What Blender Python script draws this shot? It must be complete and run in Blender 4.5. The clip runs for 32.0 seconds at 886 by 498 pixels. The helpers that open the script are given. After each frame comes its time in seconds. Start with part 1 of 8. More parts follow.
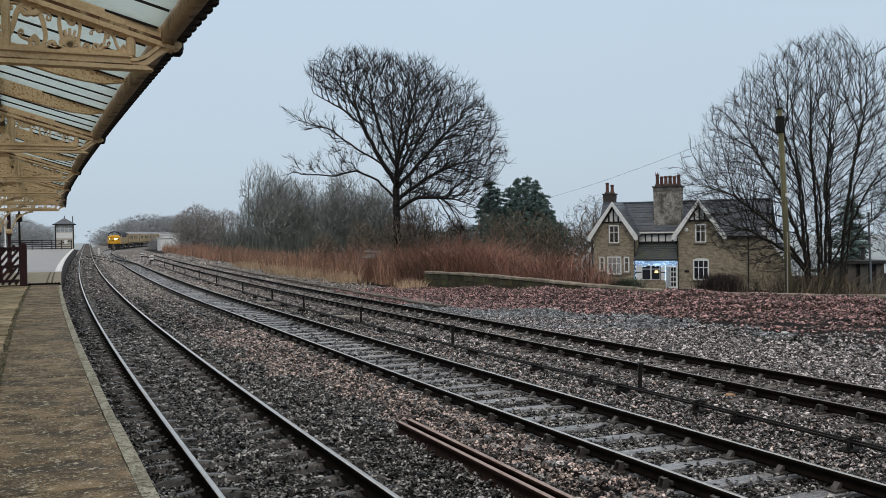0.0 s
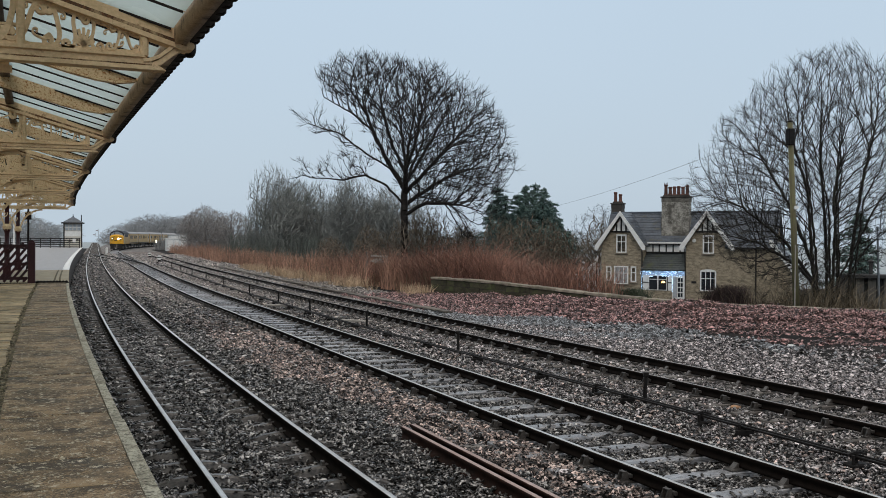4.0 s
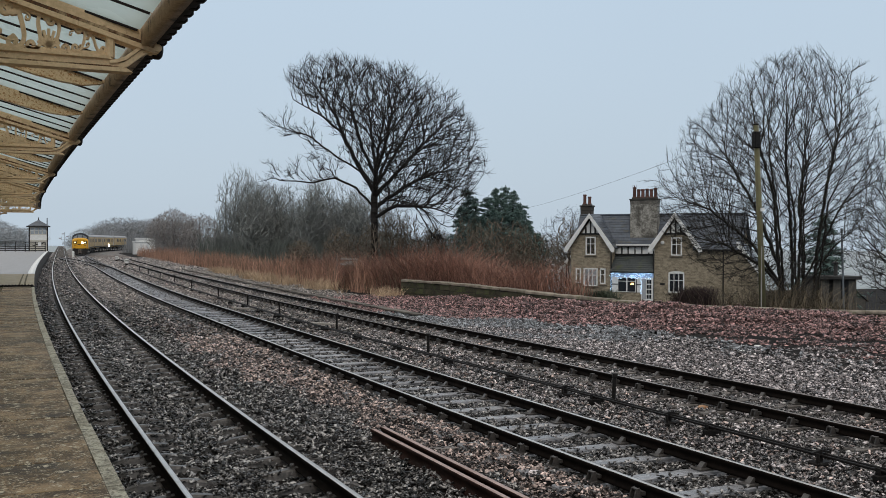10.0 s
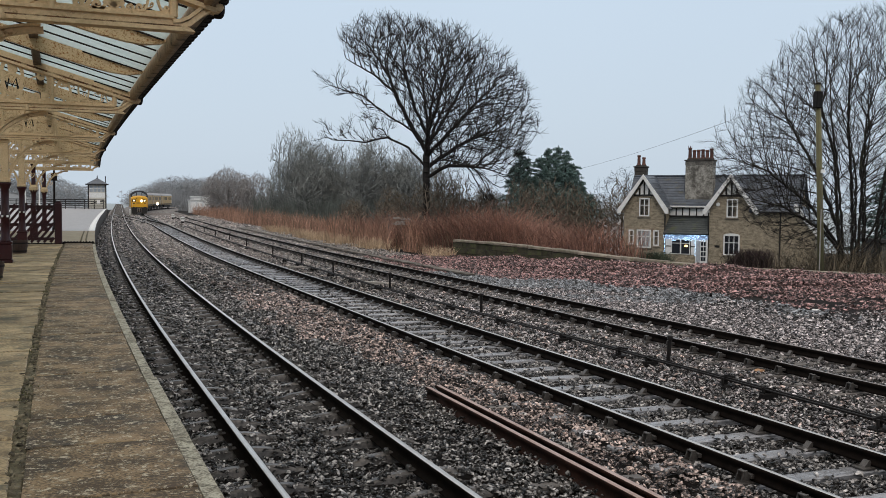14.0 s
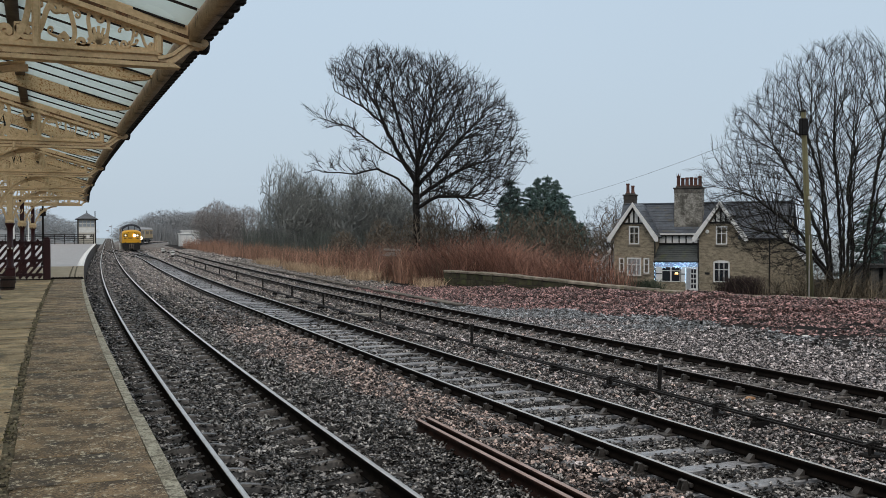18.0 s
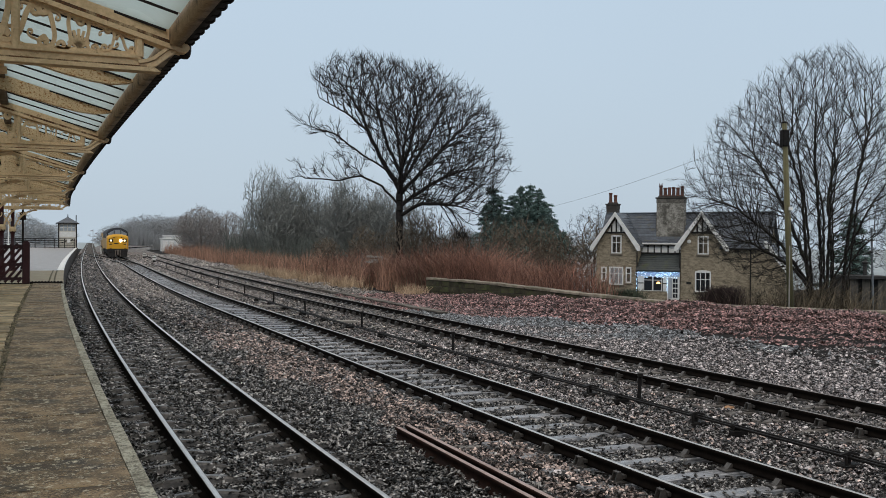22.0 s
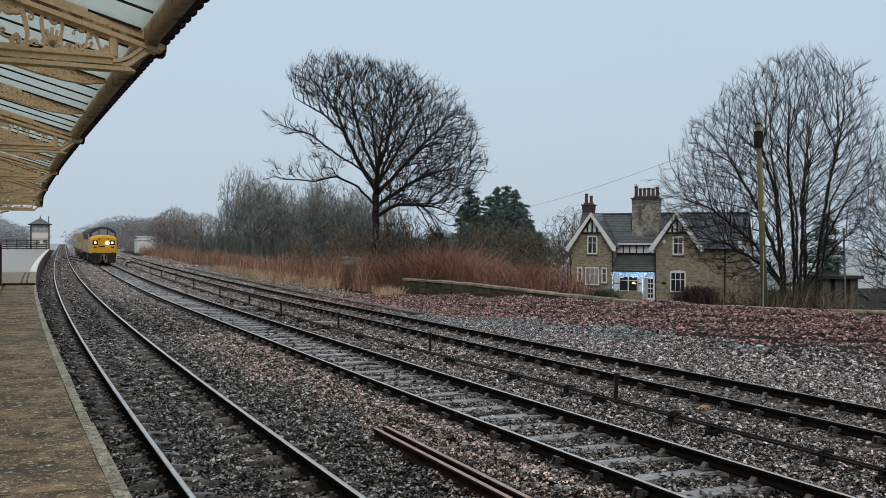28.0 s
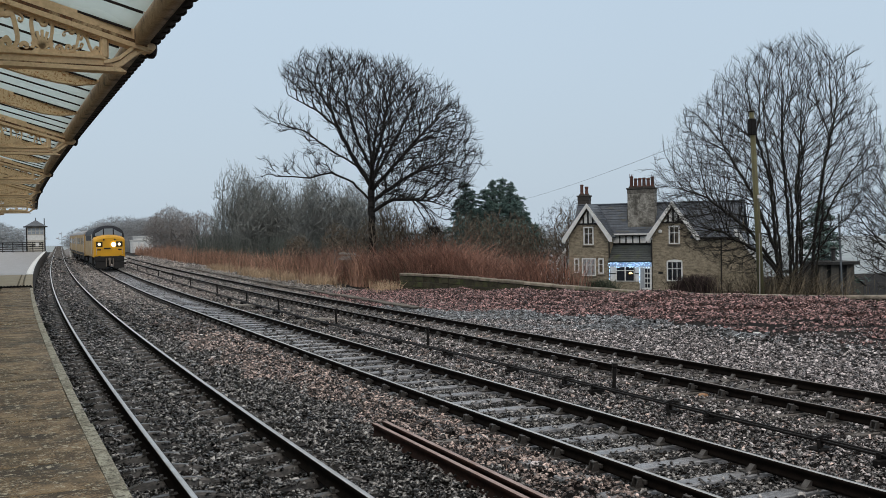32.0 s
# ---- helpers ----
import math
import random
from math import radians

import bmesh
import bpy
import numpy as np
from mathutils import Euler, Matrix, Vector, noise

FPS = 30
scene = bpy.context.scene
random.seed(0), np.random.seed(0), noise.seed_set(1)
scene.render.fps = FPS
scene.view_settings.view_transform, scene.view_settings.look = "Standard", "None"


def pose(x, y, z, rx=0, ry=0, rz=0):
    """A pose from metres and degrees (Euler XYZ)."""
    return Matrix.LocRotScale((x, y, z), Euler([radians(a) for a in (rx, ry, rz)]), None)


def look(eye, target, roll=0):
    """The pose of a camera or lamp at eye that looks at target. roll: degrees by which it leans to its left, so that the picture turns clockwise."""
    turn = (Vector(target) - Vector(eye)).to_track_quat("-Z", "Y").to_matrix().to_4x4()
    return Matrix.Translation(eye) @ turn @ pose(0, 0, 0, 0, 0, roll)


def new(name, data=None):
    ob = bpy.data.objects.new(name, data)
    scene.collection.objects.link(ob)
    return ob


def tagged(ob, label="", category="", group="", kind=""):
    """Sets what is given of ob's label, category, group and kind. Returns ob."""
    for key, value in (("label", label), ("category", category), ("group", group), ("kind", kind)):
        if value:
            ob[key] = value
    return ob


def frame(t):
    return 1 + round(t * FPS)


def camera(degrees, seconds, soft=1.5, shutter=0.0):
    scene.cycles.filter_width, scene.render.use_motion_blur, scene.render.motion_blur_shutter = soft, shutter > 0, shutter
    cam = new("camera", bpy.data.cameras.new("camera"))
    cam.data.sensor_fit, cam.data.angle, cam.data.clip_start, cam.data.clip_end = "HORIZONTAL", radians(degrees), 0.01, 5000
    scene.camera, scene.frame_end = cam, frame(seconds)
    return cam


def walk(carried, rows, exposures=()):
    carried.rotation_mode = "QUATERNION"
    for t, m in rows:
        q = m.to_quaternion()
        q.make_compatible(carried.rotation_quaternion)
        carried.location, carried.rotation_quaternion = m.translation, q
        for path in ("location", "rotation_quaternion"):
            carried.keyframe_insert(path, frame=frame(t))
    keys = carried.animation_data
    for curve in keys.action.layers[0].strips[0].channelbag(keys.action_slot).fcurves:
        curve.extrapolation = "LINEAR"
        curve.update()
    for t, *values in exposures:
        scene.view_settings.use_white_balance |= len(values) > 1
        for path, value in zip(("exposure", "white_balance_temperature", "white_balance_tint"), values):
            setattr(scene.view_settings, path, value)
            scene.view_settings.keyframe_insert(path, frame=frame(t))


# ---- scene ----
# seconds, place and turn of the handheld camera on the platform
PATH = (
    (0.0, 0.001, -0.000, 2.471, 89.175, 0.806, -20.164),
    (0.5, -0.003, -0.002, 2.469, 89.339, 0.554, -20.221),
    (1.0, -0.004, -0.004, 2.467, 89.390, 0.213, -20.207),
    (1.5, -0.009, -0.003, 2.459, 89.381, -0.266, -20.121),
    (2.0, -0.012, 0.000, 2.458, 89.333, -0.531, -19.740),
    (2.5, -0.015, -0.006, 2.458, 89.385, -0.645, -19.514),
    (3.0, -0.013, -0.007, 2.462, 89.521, -0.559, -19.529),
    (3.5, -0.008, -0.003, 2.466, 89.541, -0.424, -19.645),
    (5.5, -0.006, -0.004, 2.465, 89.491, -0.242, -20.107),
    (6.0, 0.000, 0.000, 2.460, 89.481, -0.250, -20.341),
    (6.5, -0.003, -0.011, 2.461, 89.574, -0.293, -20.376),
    (7.0, -0.005, -0.009, 2.466, 89.698, -0.393, -20.438),
    (7.5, -0.006, -0.020, 2.464, 89.784, -0.443, -20.649),
    (8.0, -0.006, -0.015, 2.463, 89.726, -0.495, -20.821),
    (8.5, -0.003, -0.009, 2.460, 89.688, -0.505, -21.084),
    (9.0, -0.002, -0.023, 2.458, 89.728, -0.461, -21.288),
    (9.5, -0.002, -0.025, 2.461, 89.740, -0.257, -21.347),
    (10.0, -0.004, -0.025, 2.461, 89.700, -0.196, -21.499),
    (10.5, -0.004, -0.041, 2.450, 89.495, -0.234, -21.290),
    (11.0, -0.013, -0.026, 2.433, 89.016, -0.264, -20.334),
    (11.5, -0.030, -0.006, 2.443, 88.453, -0.032, -19.756),
    (12.0, -0.092, -0.004, 2.441, 87.903, 0.059, -19.082),
    (12.5, -0.103, -0.000, 2.440, 87.587, -0.149, -18.410),
    (13.0, -0.095, -0.004, 2.440, 87.324, -0.358, -17.996),
    (13.5, -0.102, -0.009, 2.446, 87.264, -0.544, -18.127),
    (14.0, -0.073, -0.017, 2.460, 87.318, -0.577, -18.472),
    (14.5, -0.057, -0.037, 2.465, 87.455, -0.321, -18.827),
    (16.5, -0.055, -0.017, 2.474, 88.698, 0.305, -19.252),
    (17.0, -0.050, -0.027, 2.469, 88.828, 0.284, -19.361),
    (17.5, -0.040, -0.030, 2.471, 88.935, 0.203, -19.273),
    (18.0, -0.035, -0.022, 2.475, 89.120, 0.142, -19.024),
    (18.5, -0.031, -0.013, 2.470, 89.213, 0.104, -18.835),
    (19.0, -0.029, -0.017, 2.470, 89.287, -0.045, -18.748),
    (19.5, -0.022, -0.018, 2.469, 89.292, -0.261, -18.776),
    (20.0, -0.020, -0.019, 2.468, 89.262, -0.500, -18.949),
    (20.5, -0.018, -0.020, 2.469, 89.227, -0.686, -19.100),
    (21.0, -0.011, -0.023, 2.468, 89.266, -0.713, -19.235),
    (21.5, -0.009, -0.030, 2.466, 89.443, -0.581, -19.578),
    (22.0, -0.008, -0.030, 2.472, 89.569, -0.379, -20.012),
    (22.5, -0.010, -0.028, 2.466, 89.592, -0.220, -20.207),
    (23.0, -0.010, -0.024, 2.472, 89.533, -0.011, -20.413),
    (23.5, -0.006, -0.033, 2.471, 89.479, 0.056, -20.599),
    (24.0, -0.010, -0.031, 2.469, 89.445, 0.064, -20.640),
    (24.5, -0.012, -0.028, 2.473, 89.427, 0.025, -20.491),
    (25.0, -0.019, -0.023, 2.470, 89.420, -0.066, -20.506),
    (25.5, -0.006, -0.012, 2.470, 89.470, -0.123, -20.633),
    (27.5, -0.016, -0.015, 2.466, 89.587, -0.370, -21.304),
    (28.0, -0.016, -0.012, 2.470, 89.622, -0.289, -21.420),
    (28.5, -0.021, -0.017, 2.468, 89.609, -0.240, -21.482),
    (29.0, -0.025, -0.024, 2.469, 89.575, -0.137, -21.528),
    (29.5, -0.027, -0.038, 2.471, 89.498, -0.053, -21.519),
    (30.0, -0.027, -0.048, 2.466, 89.410, 0.001, -21.486),
    (30.5, -0.021, -0.030, 2.467, 89.399, 0.111, -21.390),
    (31.0, -0.022, -0.024, 2.468, 89.341, 0.313, -21.352),
    (31.5, -0.013, -0.026, 2.475, 89.224, 0.607, -21.490),
    (32.0, -0.007, -0.033, 2.471, 89.264, 0.886, -21.628),
)
cam = camera(49.26, 32.0, soft=0.45)
walk(cam, [(r[0], pose(*r[1:])) for r in PATH], ((0.0, 0.10, 6530, 10.5), (10.9, 0.06, 6550, 11), (11.7, 0.22, 6640, 12.5), (14.5, 0.22, 6640, 12.5), (16.5, 0.10, 6560, 11), (21.0, 0.06, 6530, 10.5), (32.0, 0.07, 6530, 10.5)))

# ---- light ----
world = bpy.data.worlds.new("overcast")
scene.world = world
world.use_nodes = True
_n, _l = world.node_tree.nodes, world.node_tree.links
_n.clear()
_out = _n.new("ShaderNodeOutputWorld")
_bg = _n.new("ShaderNodeBackground")
_sky = _n.new("ShaderNodeTexSky")
_sky.sky_type, _sky.sun_disc = 'NISHITA', False
_sky.sun_elevation, _sky.sun_rotation = radians(32), radians(200)
_sky.air_density, _sky.dust_density = 1.0, 4.0
_skys = _n.new("ShaderNodeVectorMath"); _skys.operation = 'SCALE'; _skys.inputs[3].default_value = 0.10
_co = _n.new("ShaderNodeTexCoord")
_sep = _n.new("ShaderNodeSeparateXYZ")
_ramp = _n.new("ShaderNodeValToRGB")
_ramp.color_ramp.elements[0].position, _ramp.color_ramp.elements[0].color = 0.0, (0.50, 0.60, 0.69, 1)
_ramp.color_ramp.elements[1].position, _ramp.color_ramp.elements[1].color = 0.30, (0.515, 0.645, 0.772, 1)
for _p, _c in ((0.62, (0.85, 0.84, 0.82, 1)), (1.0, (1.07, 1.03, 0.965, 1))):
    _ramp.color_ramp.elements.new(_p).color = _c
_cl = _n.new("ShaderNodeTexNoise"); _cl.inputs["Scale"].default_value = 1.6; _cl.inputs["Detail"].default_value = 3
_clr = _n.new("ShaderNodeMapRange"); _clr.inputs[3].default_value, _clr.inputs[4].default_value = 0.94, 1.06
_mul = _n.new("ShaderNodeVectorMath"); _mul.operation = 'SCALE'
_mix = _n.new("ShaderNodeMix"); _mix.data_type = 'RGBA'; _mix.inputs[0].default_value = 0.08
_l.new(_co.outputs["Generated"], _sep.inputs[0]); _l.new(_sep.outputs[2], _ramp.inputs[0])
_l.new(_co.outputs["Generated"], _cl.inputs["Vector"]); _l.new(_cl.outputs["Fac"], _clr.inputs[0])
_l.new(_ramp.outputs[0], _mul.inputs[0]); _l.new(_clr.outputs[0], _mul.inputs[3])
_l.new(_sky.outputs[0], _skys.inputs[0])
_l.new(_mul.outputs[0], _mix.inputs[6]); _l.new(_skys.outputs[0], _mix.inputs[7])
_l.new(_mix.outputs[2], _bg.inputs[0]); _bg.inputs[1].default_value = 1.0
_l.new(_bg.outputs[0], _out.inputs[0])
sun = new("sun", bpy.data.lights.new("sun", 'SUN'))
sun.data.energy, sun.data.angle, sun.data.color = 0.55, radians(25), (1.0, 0.955, 0.885)
sun.matrix_world = look((0, 0, 60), (22, 60, 0))
scene.view_settings.exposure = 0.12


# ---- materials ----
def mat(name, c1, c2=None, rough=0.8, metal=0.0, scale=4.0, fine=40.0, bump=0.3, stain=None, amount=0.5, vary=0.0, island=0.0, gloss_var=0.15, stretch=(1, 1, 1), spec=0.35, dist=0.01, sscale=None, hard=0.14, patch=None, bias=0.0):
    """A worn surface: two colours mixed by coarse and fine noise, an optional stain colour, relief and a varied gloss."""
    m = bpy.data.materials.new(name)
    m.use_nodes = True
    n, l = m.node_tree.nodes, m.node_tree.links
    b = n["Principled BSDF"]
    c2 = c2 or tuple(v * 0.6 for v in c1)
    co = n.new("ShaderNodeTexCoord")
    mp = n.new("ShaderNodeMapping"); mp.inputs["Scale"].default_value = stretch
    l.new(co.outputs["Object"], mp.inputs[0])
    if vary:
        # alike pieces take their grain from different places
        oi, sc = n.new("ShaderNodeObjectInfo"), n.new("ShaderNodeVectorMath")
        sc.operation = 'MULTIPLY'
        sc.inputs[1].default_value = (37.0, 71.0, 13.0)
        l.new(oi.outputs["Random"], sc.inputs[0]); l.new(sc.outputs[0], mp.inputs["Location"])
    na = n.new("ShaderNodeTexNoise"); na.inputs["Scale"].default_value = scale; na.inputs["Detail"].default_value = 5
    nb = n.new("ShaderNodeTexNoise"); nb.inputs["Scale"].default_value = fine; nb.inputs["Detail"].default_value = 4
    l.new(mp.outputs[0], na.inputs["Vector"]); l.new(mp.outputs[0], nb.inputs["Vector"])
    ad = n.new("ShaderNodeMath"); ad.operation = 'MULTIPLY_ADD'; ad.inputs[1].default_value = 0.5
    l.new(nb.outputs["Fac"], ad.inputs[0])
    hf = n.new("ShaderNodeMath"); hf.operation = 'MULTIPLY'; hf.inputs[1].default_value = 0.5
    l.new(na.outputs["Fac"], hf.inputs[0]); l.new(hf.outputs[0], ad.inputs[2])
    mr = n.new("ShaderNodeMapRange"); mr.inputs[1].default_value, mr.inputs[2].default_value = 0.5 - bias - hard, 0.5 - bias + hard
    l.new(ad.outputs[0], mr.inputs[0])
    mx = n.new("ShaderNodeMix"); mx.data_type = 'RGBA'
    mx.inputs[6].default_value, mx.inputs[7].default_value = (*c1, 1), (*c2, 1)
    l.new(mr.outputs[0], mx.inputs[0])
    colour = mx.outputs[2]
    if stain:
        ns = n.new("ShaderNodeTexNoise"); ns.inputs["Scale"].default_value = sscale or scale * 0.6; ns.inputs["Detail"].default_value = 7; ns.inputs["Roughness"].default_value = 0.7
        l.new(mp.outputs[0], ns.inputs["Vector"])
        sr = n.new("ShaderNodeMapRange"); sr.inputs[1].default_value, sr.inputs[2].default_value = 0.62 - 0.25 * amount, 0.72 - 0.2 * amount
        l.new(ns.outputs["Fac"], sr.inputs[0])
        sx = n.new("ShaderNodeMix"); sx.data_type = 'RGBA'; sx.inputs[7].default_value = (*stain, 1)
        l.new(sr.outputs[0], sx.inputs[0]); l.new(colour, sx.inputs[6])
        colour = sx.outputs[2]
    if patch:
        # pale scuffs and lichen: colour, scale, threshold
        np_ = n.new("ShaderNodeTexNoise"); np_.inputs["Scale"].default_value = patch[1]; np_.inputs["Detail"].default_value = 8; np_.inputs["Roughness"].default_value = 0.75
        l.new(mp.outputs[0], np_.inputs["Vector"])
        pr = n.new("ShaderNodeMapRange"); pr.inputs[1].default_value, pr.inputs[2].default_value = patch[2], patch[2] + 0.06
        l.new(np_.outputs["Fac"], pr.inputs[0])
        px = n.new("ShaderNodeMix"); px.data_type = 'RGBA'; px.inputs[7].default_value = (*patch[0], 1)
        l.new(pr.outputs[0], px.inputs[0]); l.new(colour, px.inputs[6])
        colour = px.outputs[2]
    if vary or island:
        if vary:
            src = n.new("ShaderNodeObjectInfo").outputs["Random"]
        else:
            src = n.new("ShaderNodeNewGeometry").outputs["Random Per Island"]
        v = vary or island
        vr = n.new("ShaderNodeMapRange"); vr.inputs[3].default_value, vr.inputs[4].default_value = 1 - v, 1 + v
        l.new(src, vr.inputs[0])
        hs = n.new("ShaderNodeHueSaturation")
        l.new(vr.outputs[0], hs.inputs["Value"]); l.new(colour, hs.inputs["Color"])
        colour = hs.outputs[0]
    l.new(colour, b.inputs["Base Color"])
    gr = n.new("ShaderNodeMapRange"); gr.inputs[3].default_value, gr.inputs[4].default_value = max(0.02, rough - gloss_var), min(1, rough + gloss_var)
    l.new(na.outputs["Fac"], gr.inputs[0]); l.new(gr.outputs[0], b.inputs["Roughness"])
    b.inputs["Metallic"].default_value = metal
    b.inputs["Specular IOR Level"].default_value = spec
    if bump:
        bp = n.new("ShaderNodeBump"); bp.inputs["Strength"].default_value = bump; bp.inputs["Distance"].default_value = dist
        l.new(ad.outputs[0], bp.inputs["Height"]); l.new(bp.outputs[0], b.inputs["Normal"])
    return m


def glow(name, colour, strength):
    m = bpy.data.materials.new(name)
    m.use_nodes = True
    b = m.node_tree.nodes["Principled BSDF"]
    b.inputs["Base Color"].default_value = (*colour, 1)
    b.inputs["Emission Color"].default_value = (*colour, 1)
    b.inputs["Emission Strength"].default_value = strength
    return m


def glass(name, colour, rough=0.05, alpha=1.0):
    m = bpy.data.materials.new(name)
    m.use_nodes = True
    b = m.node_tree.nodes["Principled BSDF"]
    b.inputs["Base Color"].default_value = (*colour, 1)
    b.inputs["Roughness"].default_value = rough
    b.inputs["Transmission Weight"].default_value = alpha
    b.inputs["IOR"].default_value = 1.45
    return m


# Ground blackened so that gaps between stones read as deep shade.
M_GROUND = mat("near-black ground for ballast gaps", (0.012, 0.010, 0.009), (0.005, 0.0045, 0.004), spec=0.08, scale=0.8, fine=9, bump=0.8, dist=0.05, stain=(0.035, 0.026, 0.02), amount=0.3)
# Ballast: near-black patches in the stone colours imitate shaded facets and gaps.
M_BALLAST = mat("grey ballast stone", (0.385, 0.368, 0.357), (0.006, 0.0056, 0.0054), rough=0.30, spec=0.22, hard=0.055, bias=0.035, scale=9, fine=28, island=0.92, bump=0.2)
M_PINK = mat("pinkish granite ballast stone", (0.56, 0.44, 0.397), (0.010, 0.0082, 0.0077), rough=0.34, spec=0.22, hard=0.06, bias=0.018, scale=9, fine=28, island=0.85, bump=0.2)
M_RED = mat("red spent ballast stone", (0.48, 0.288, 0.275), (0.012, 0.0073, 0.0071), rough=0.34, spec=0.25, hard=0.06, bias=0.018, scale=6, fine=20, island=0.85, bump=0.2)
M_RAILTOP = mat("polished rail head", (0.70, 0.68, 0.65), (0.50, 0.485, 0.46), rough=0.38, metal=1, scale=3, fine=60, bump=0.05, gloss_var=0.1)
M_RAILDULL = mat("tarnished rail head", (0.34, 0.31, 0.29), (0.16, 0.12, 0.10), rough=0.35, metal=0.8, scale=3, fine=60, bump=0.1)
M_RAIL = mat("dark rusted rail steel", (0.012, 0.008, 0.006), (0.005, 0.004, 0.0035), rough=0.85, scale=6, fine=50, bump=0.3, spec=0.08)
M_RUSTY = mat("fresh brown rust", (0.034, 0.012, 0.007), (0.010, 0.005, 0.004), rough=0.7, spec=0.15, scale=5, fine=50, bump=0.3)
M_RUSTTOP = mat("worn rusty rail head", (0.50, 0.36, 0.315), (0.30, 0.20, 0.165), rough=0.42, metal=0.3, scale=3, fine=50, bump=0.15)
M_SLEEPER = mat("wet grey timber sleeper", (0.407, 0.413, 0.435), (0.105, 0.105, 0.112), hard=0.1, rough=0.27, spec=0.55, scale=5, fine=30, stretch=(0.4, 6, 6), bump=0.5, vary=0.3)
M_SLEEPOLD = mat("dirty grey brown timber sleeper", (0.185, 0.168, 0.155), (0.055, 0.049, 0.045), rough=0.6, scale=5, fine=30, stretch=(0.4, 6, 6), bump=0.5, vary=0.3)
M_SLEEPDARK = mat("grimy dark steel sleeper", (0.1, 0.0878, 0.079), (0.0297, 0.0259, 0.0233), hard=0.08, rough=0.4, spec=0.5, scale=5, fine=30, bump=0.3, vary=0.35)
M_IRON = mat("black cast iron", (0.012, 0.010, 0.009), (0.006, 0.005, 0.005), spec=0.2, rough=0.65, scale=8, fine=60, bump=0.3)
M_CHAIR = mat("dark cast iron chair", (0.075, 0.068, 0.063), (0.018, 0.016, 0.014), rough=0.42, spec=0.5, scale=8, fine=60, bump=0.3)
M_SLAB = mat("mossy sandstone coping slab", (0.323, 0.222, 0.125), (0.0905, 0.0619, 0.0366), rough=0.7, scale=3, fine=55, stain=(0.055, 0.043, 0.030), amount=0.52, vary=0.10, sscale=1.3, hard=0.045, patch=((0.60, 0.53, 0.40), 19.0, 0.55), bump=0.6, dist=0.012)
M_FLAG = mat("worn sandstone flag", (0.516, 0.384, 0.223), (0.207, 0.152, 0.091), rough=0.62, scale=3, fine=40, stretch=(1, 1.1, 1), stain=(0.11, 0.098, 0.064), amount=0.4, sscale=1.4, hard=0.07, patch=((0.50, 0.44, 0.33), 9.0, 0.57), vary=0.22, bump=0.3, dist=0.006)
M_EDGE = mat("faded white edge line", (0.523, 0.49, 0.388), (0.253, 0.228, 0.173), rough=0.75, scale=6, fine=60, bump=0.5, stain=(0.11, 0.098, 0.072), amount=0.52, sscale=15, hard=0.06)
M_MOSS = mat("moss and grit in the joint", (0.20, 0.168, 0.10), (0.075, 0.063, 0.04), rough=0.95, scale=8, fine=60, bump=0.8, dist=0.03)
M_BRICKDARK = mat("sooty platform brick", (0.033, 0.0275, 0.0231), (0.0165, 0.0143, 0.0132), rough=0.8, scale=5, fine=40)
M_TARMAC = mat("pale grey tarmac", (0.438, 0.425, 0.419), (0.338, 0.33, 0.328), rough=0.55, scale=2, fine=60, bump=0.2)
M_BUFF = mat("buff block paving", (0.38, 0.31, 0.19), (0.27, 0.22, 0.14), rough=0.65, scale=3, fine=40, bump=0.3)
M_WHITE = mat("white paint", (0.78, 0.78, 0.76), (0.62, 0.62, 0.60), rough=0.5, scale=3, fine=40, bump=0.1)


# ---- tools ----
def part(name, bm, material, parent=None, label="", smooth=False):
    me = bpy.data.meshes.new(name)
    bm.to_mesh(me)
    bm.free()
    for m in (material if isinstance(material, (list, tuple)) else [material]):
        me.materials.append(m)
    if smooth:
        me.polygons.foreach_set("use_smooth", [True] * len(me.polygons))
    ob = new(name, me)
    ob.parent = parent
    return tagged(ob, label) if label else ob


def shared(name, me, parent, m):
    """One more object on a mesh that others use too."""
    ob = new(name, me)
    ob.parent = parent
    ob.matrix_basis = m
    return ob


def thing(name, label, category, m=None, group="", kind=""):
    ob = new(name)
    ob.empty_display_size = 0.2
    if m is not None:
        ob.matrix_basis = m
    return tagged(ob, label, category, group, kind)


def arrays(name, verts, faces, material, parent=None, smooth=False, mat_index=None):
    """A mesh object from numpy arrays: faces all with the same number of corners."""
    verts, faces = np.asarray(verts, dtype=np.float32), np.asarray(faces, dtype=np.int32)
    me = bpy.data.meshes.new(name)
    k = faces.shape[1]
    me.vertices.add(len(verts)); me.vertices.foreach_set("co", verts.ravel())
    me.loops.add(faces.size); me.loops.foreach_set("vertex_index", faces.ravel())
    me.polygons.add(len(faces)); me.polygons.foreach_set("loop_start", np.arange(0, faces.size, k, dtype=np.int32))
    if mat_index is not None:
        me.polygons.foreach_set("material_index", np.asarray(mat_index, dtype=np.int32))
    if smooth:
        me.polygons.foreach_set("use_smooth", np.ones(len(faces), dtype=bool))
    me.update(calc_edges=True)
    me.validate()
    for m in (material if isinstance(material, (list, tuple)) else [material]):
        me.materials.append(m)
    ob = new(name, me)
    ob.parent = parent
    return ob


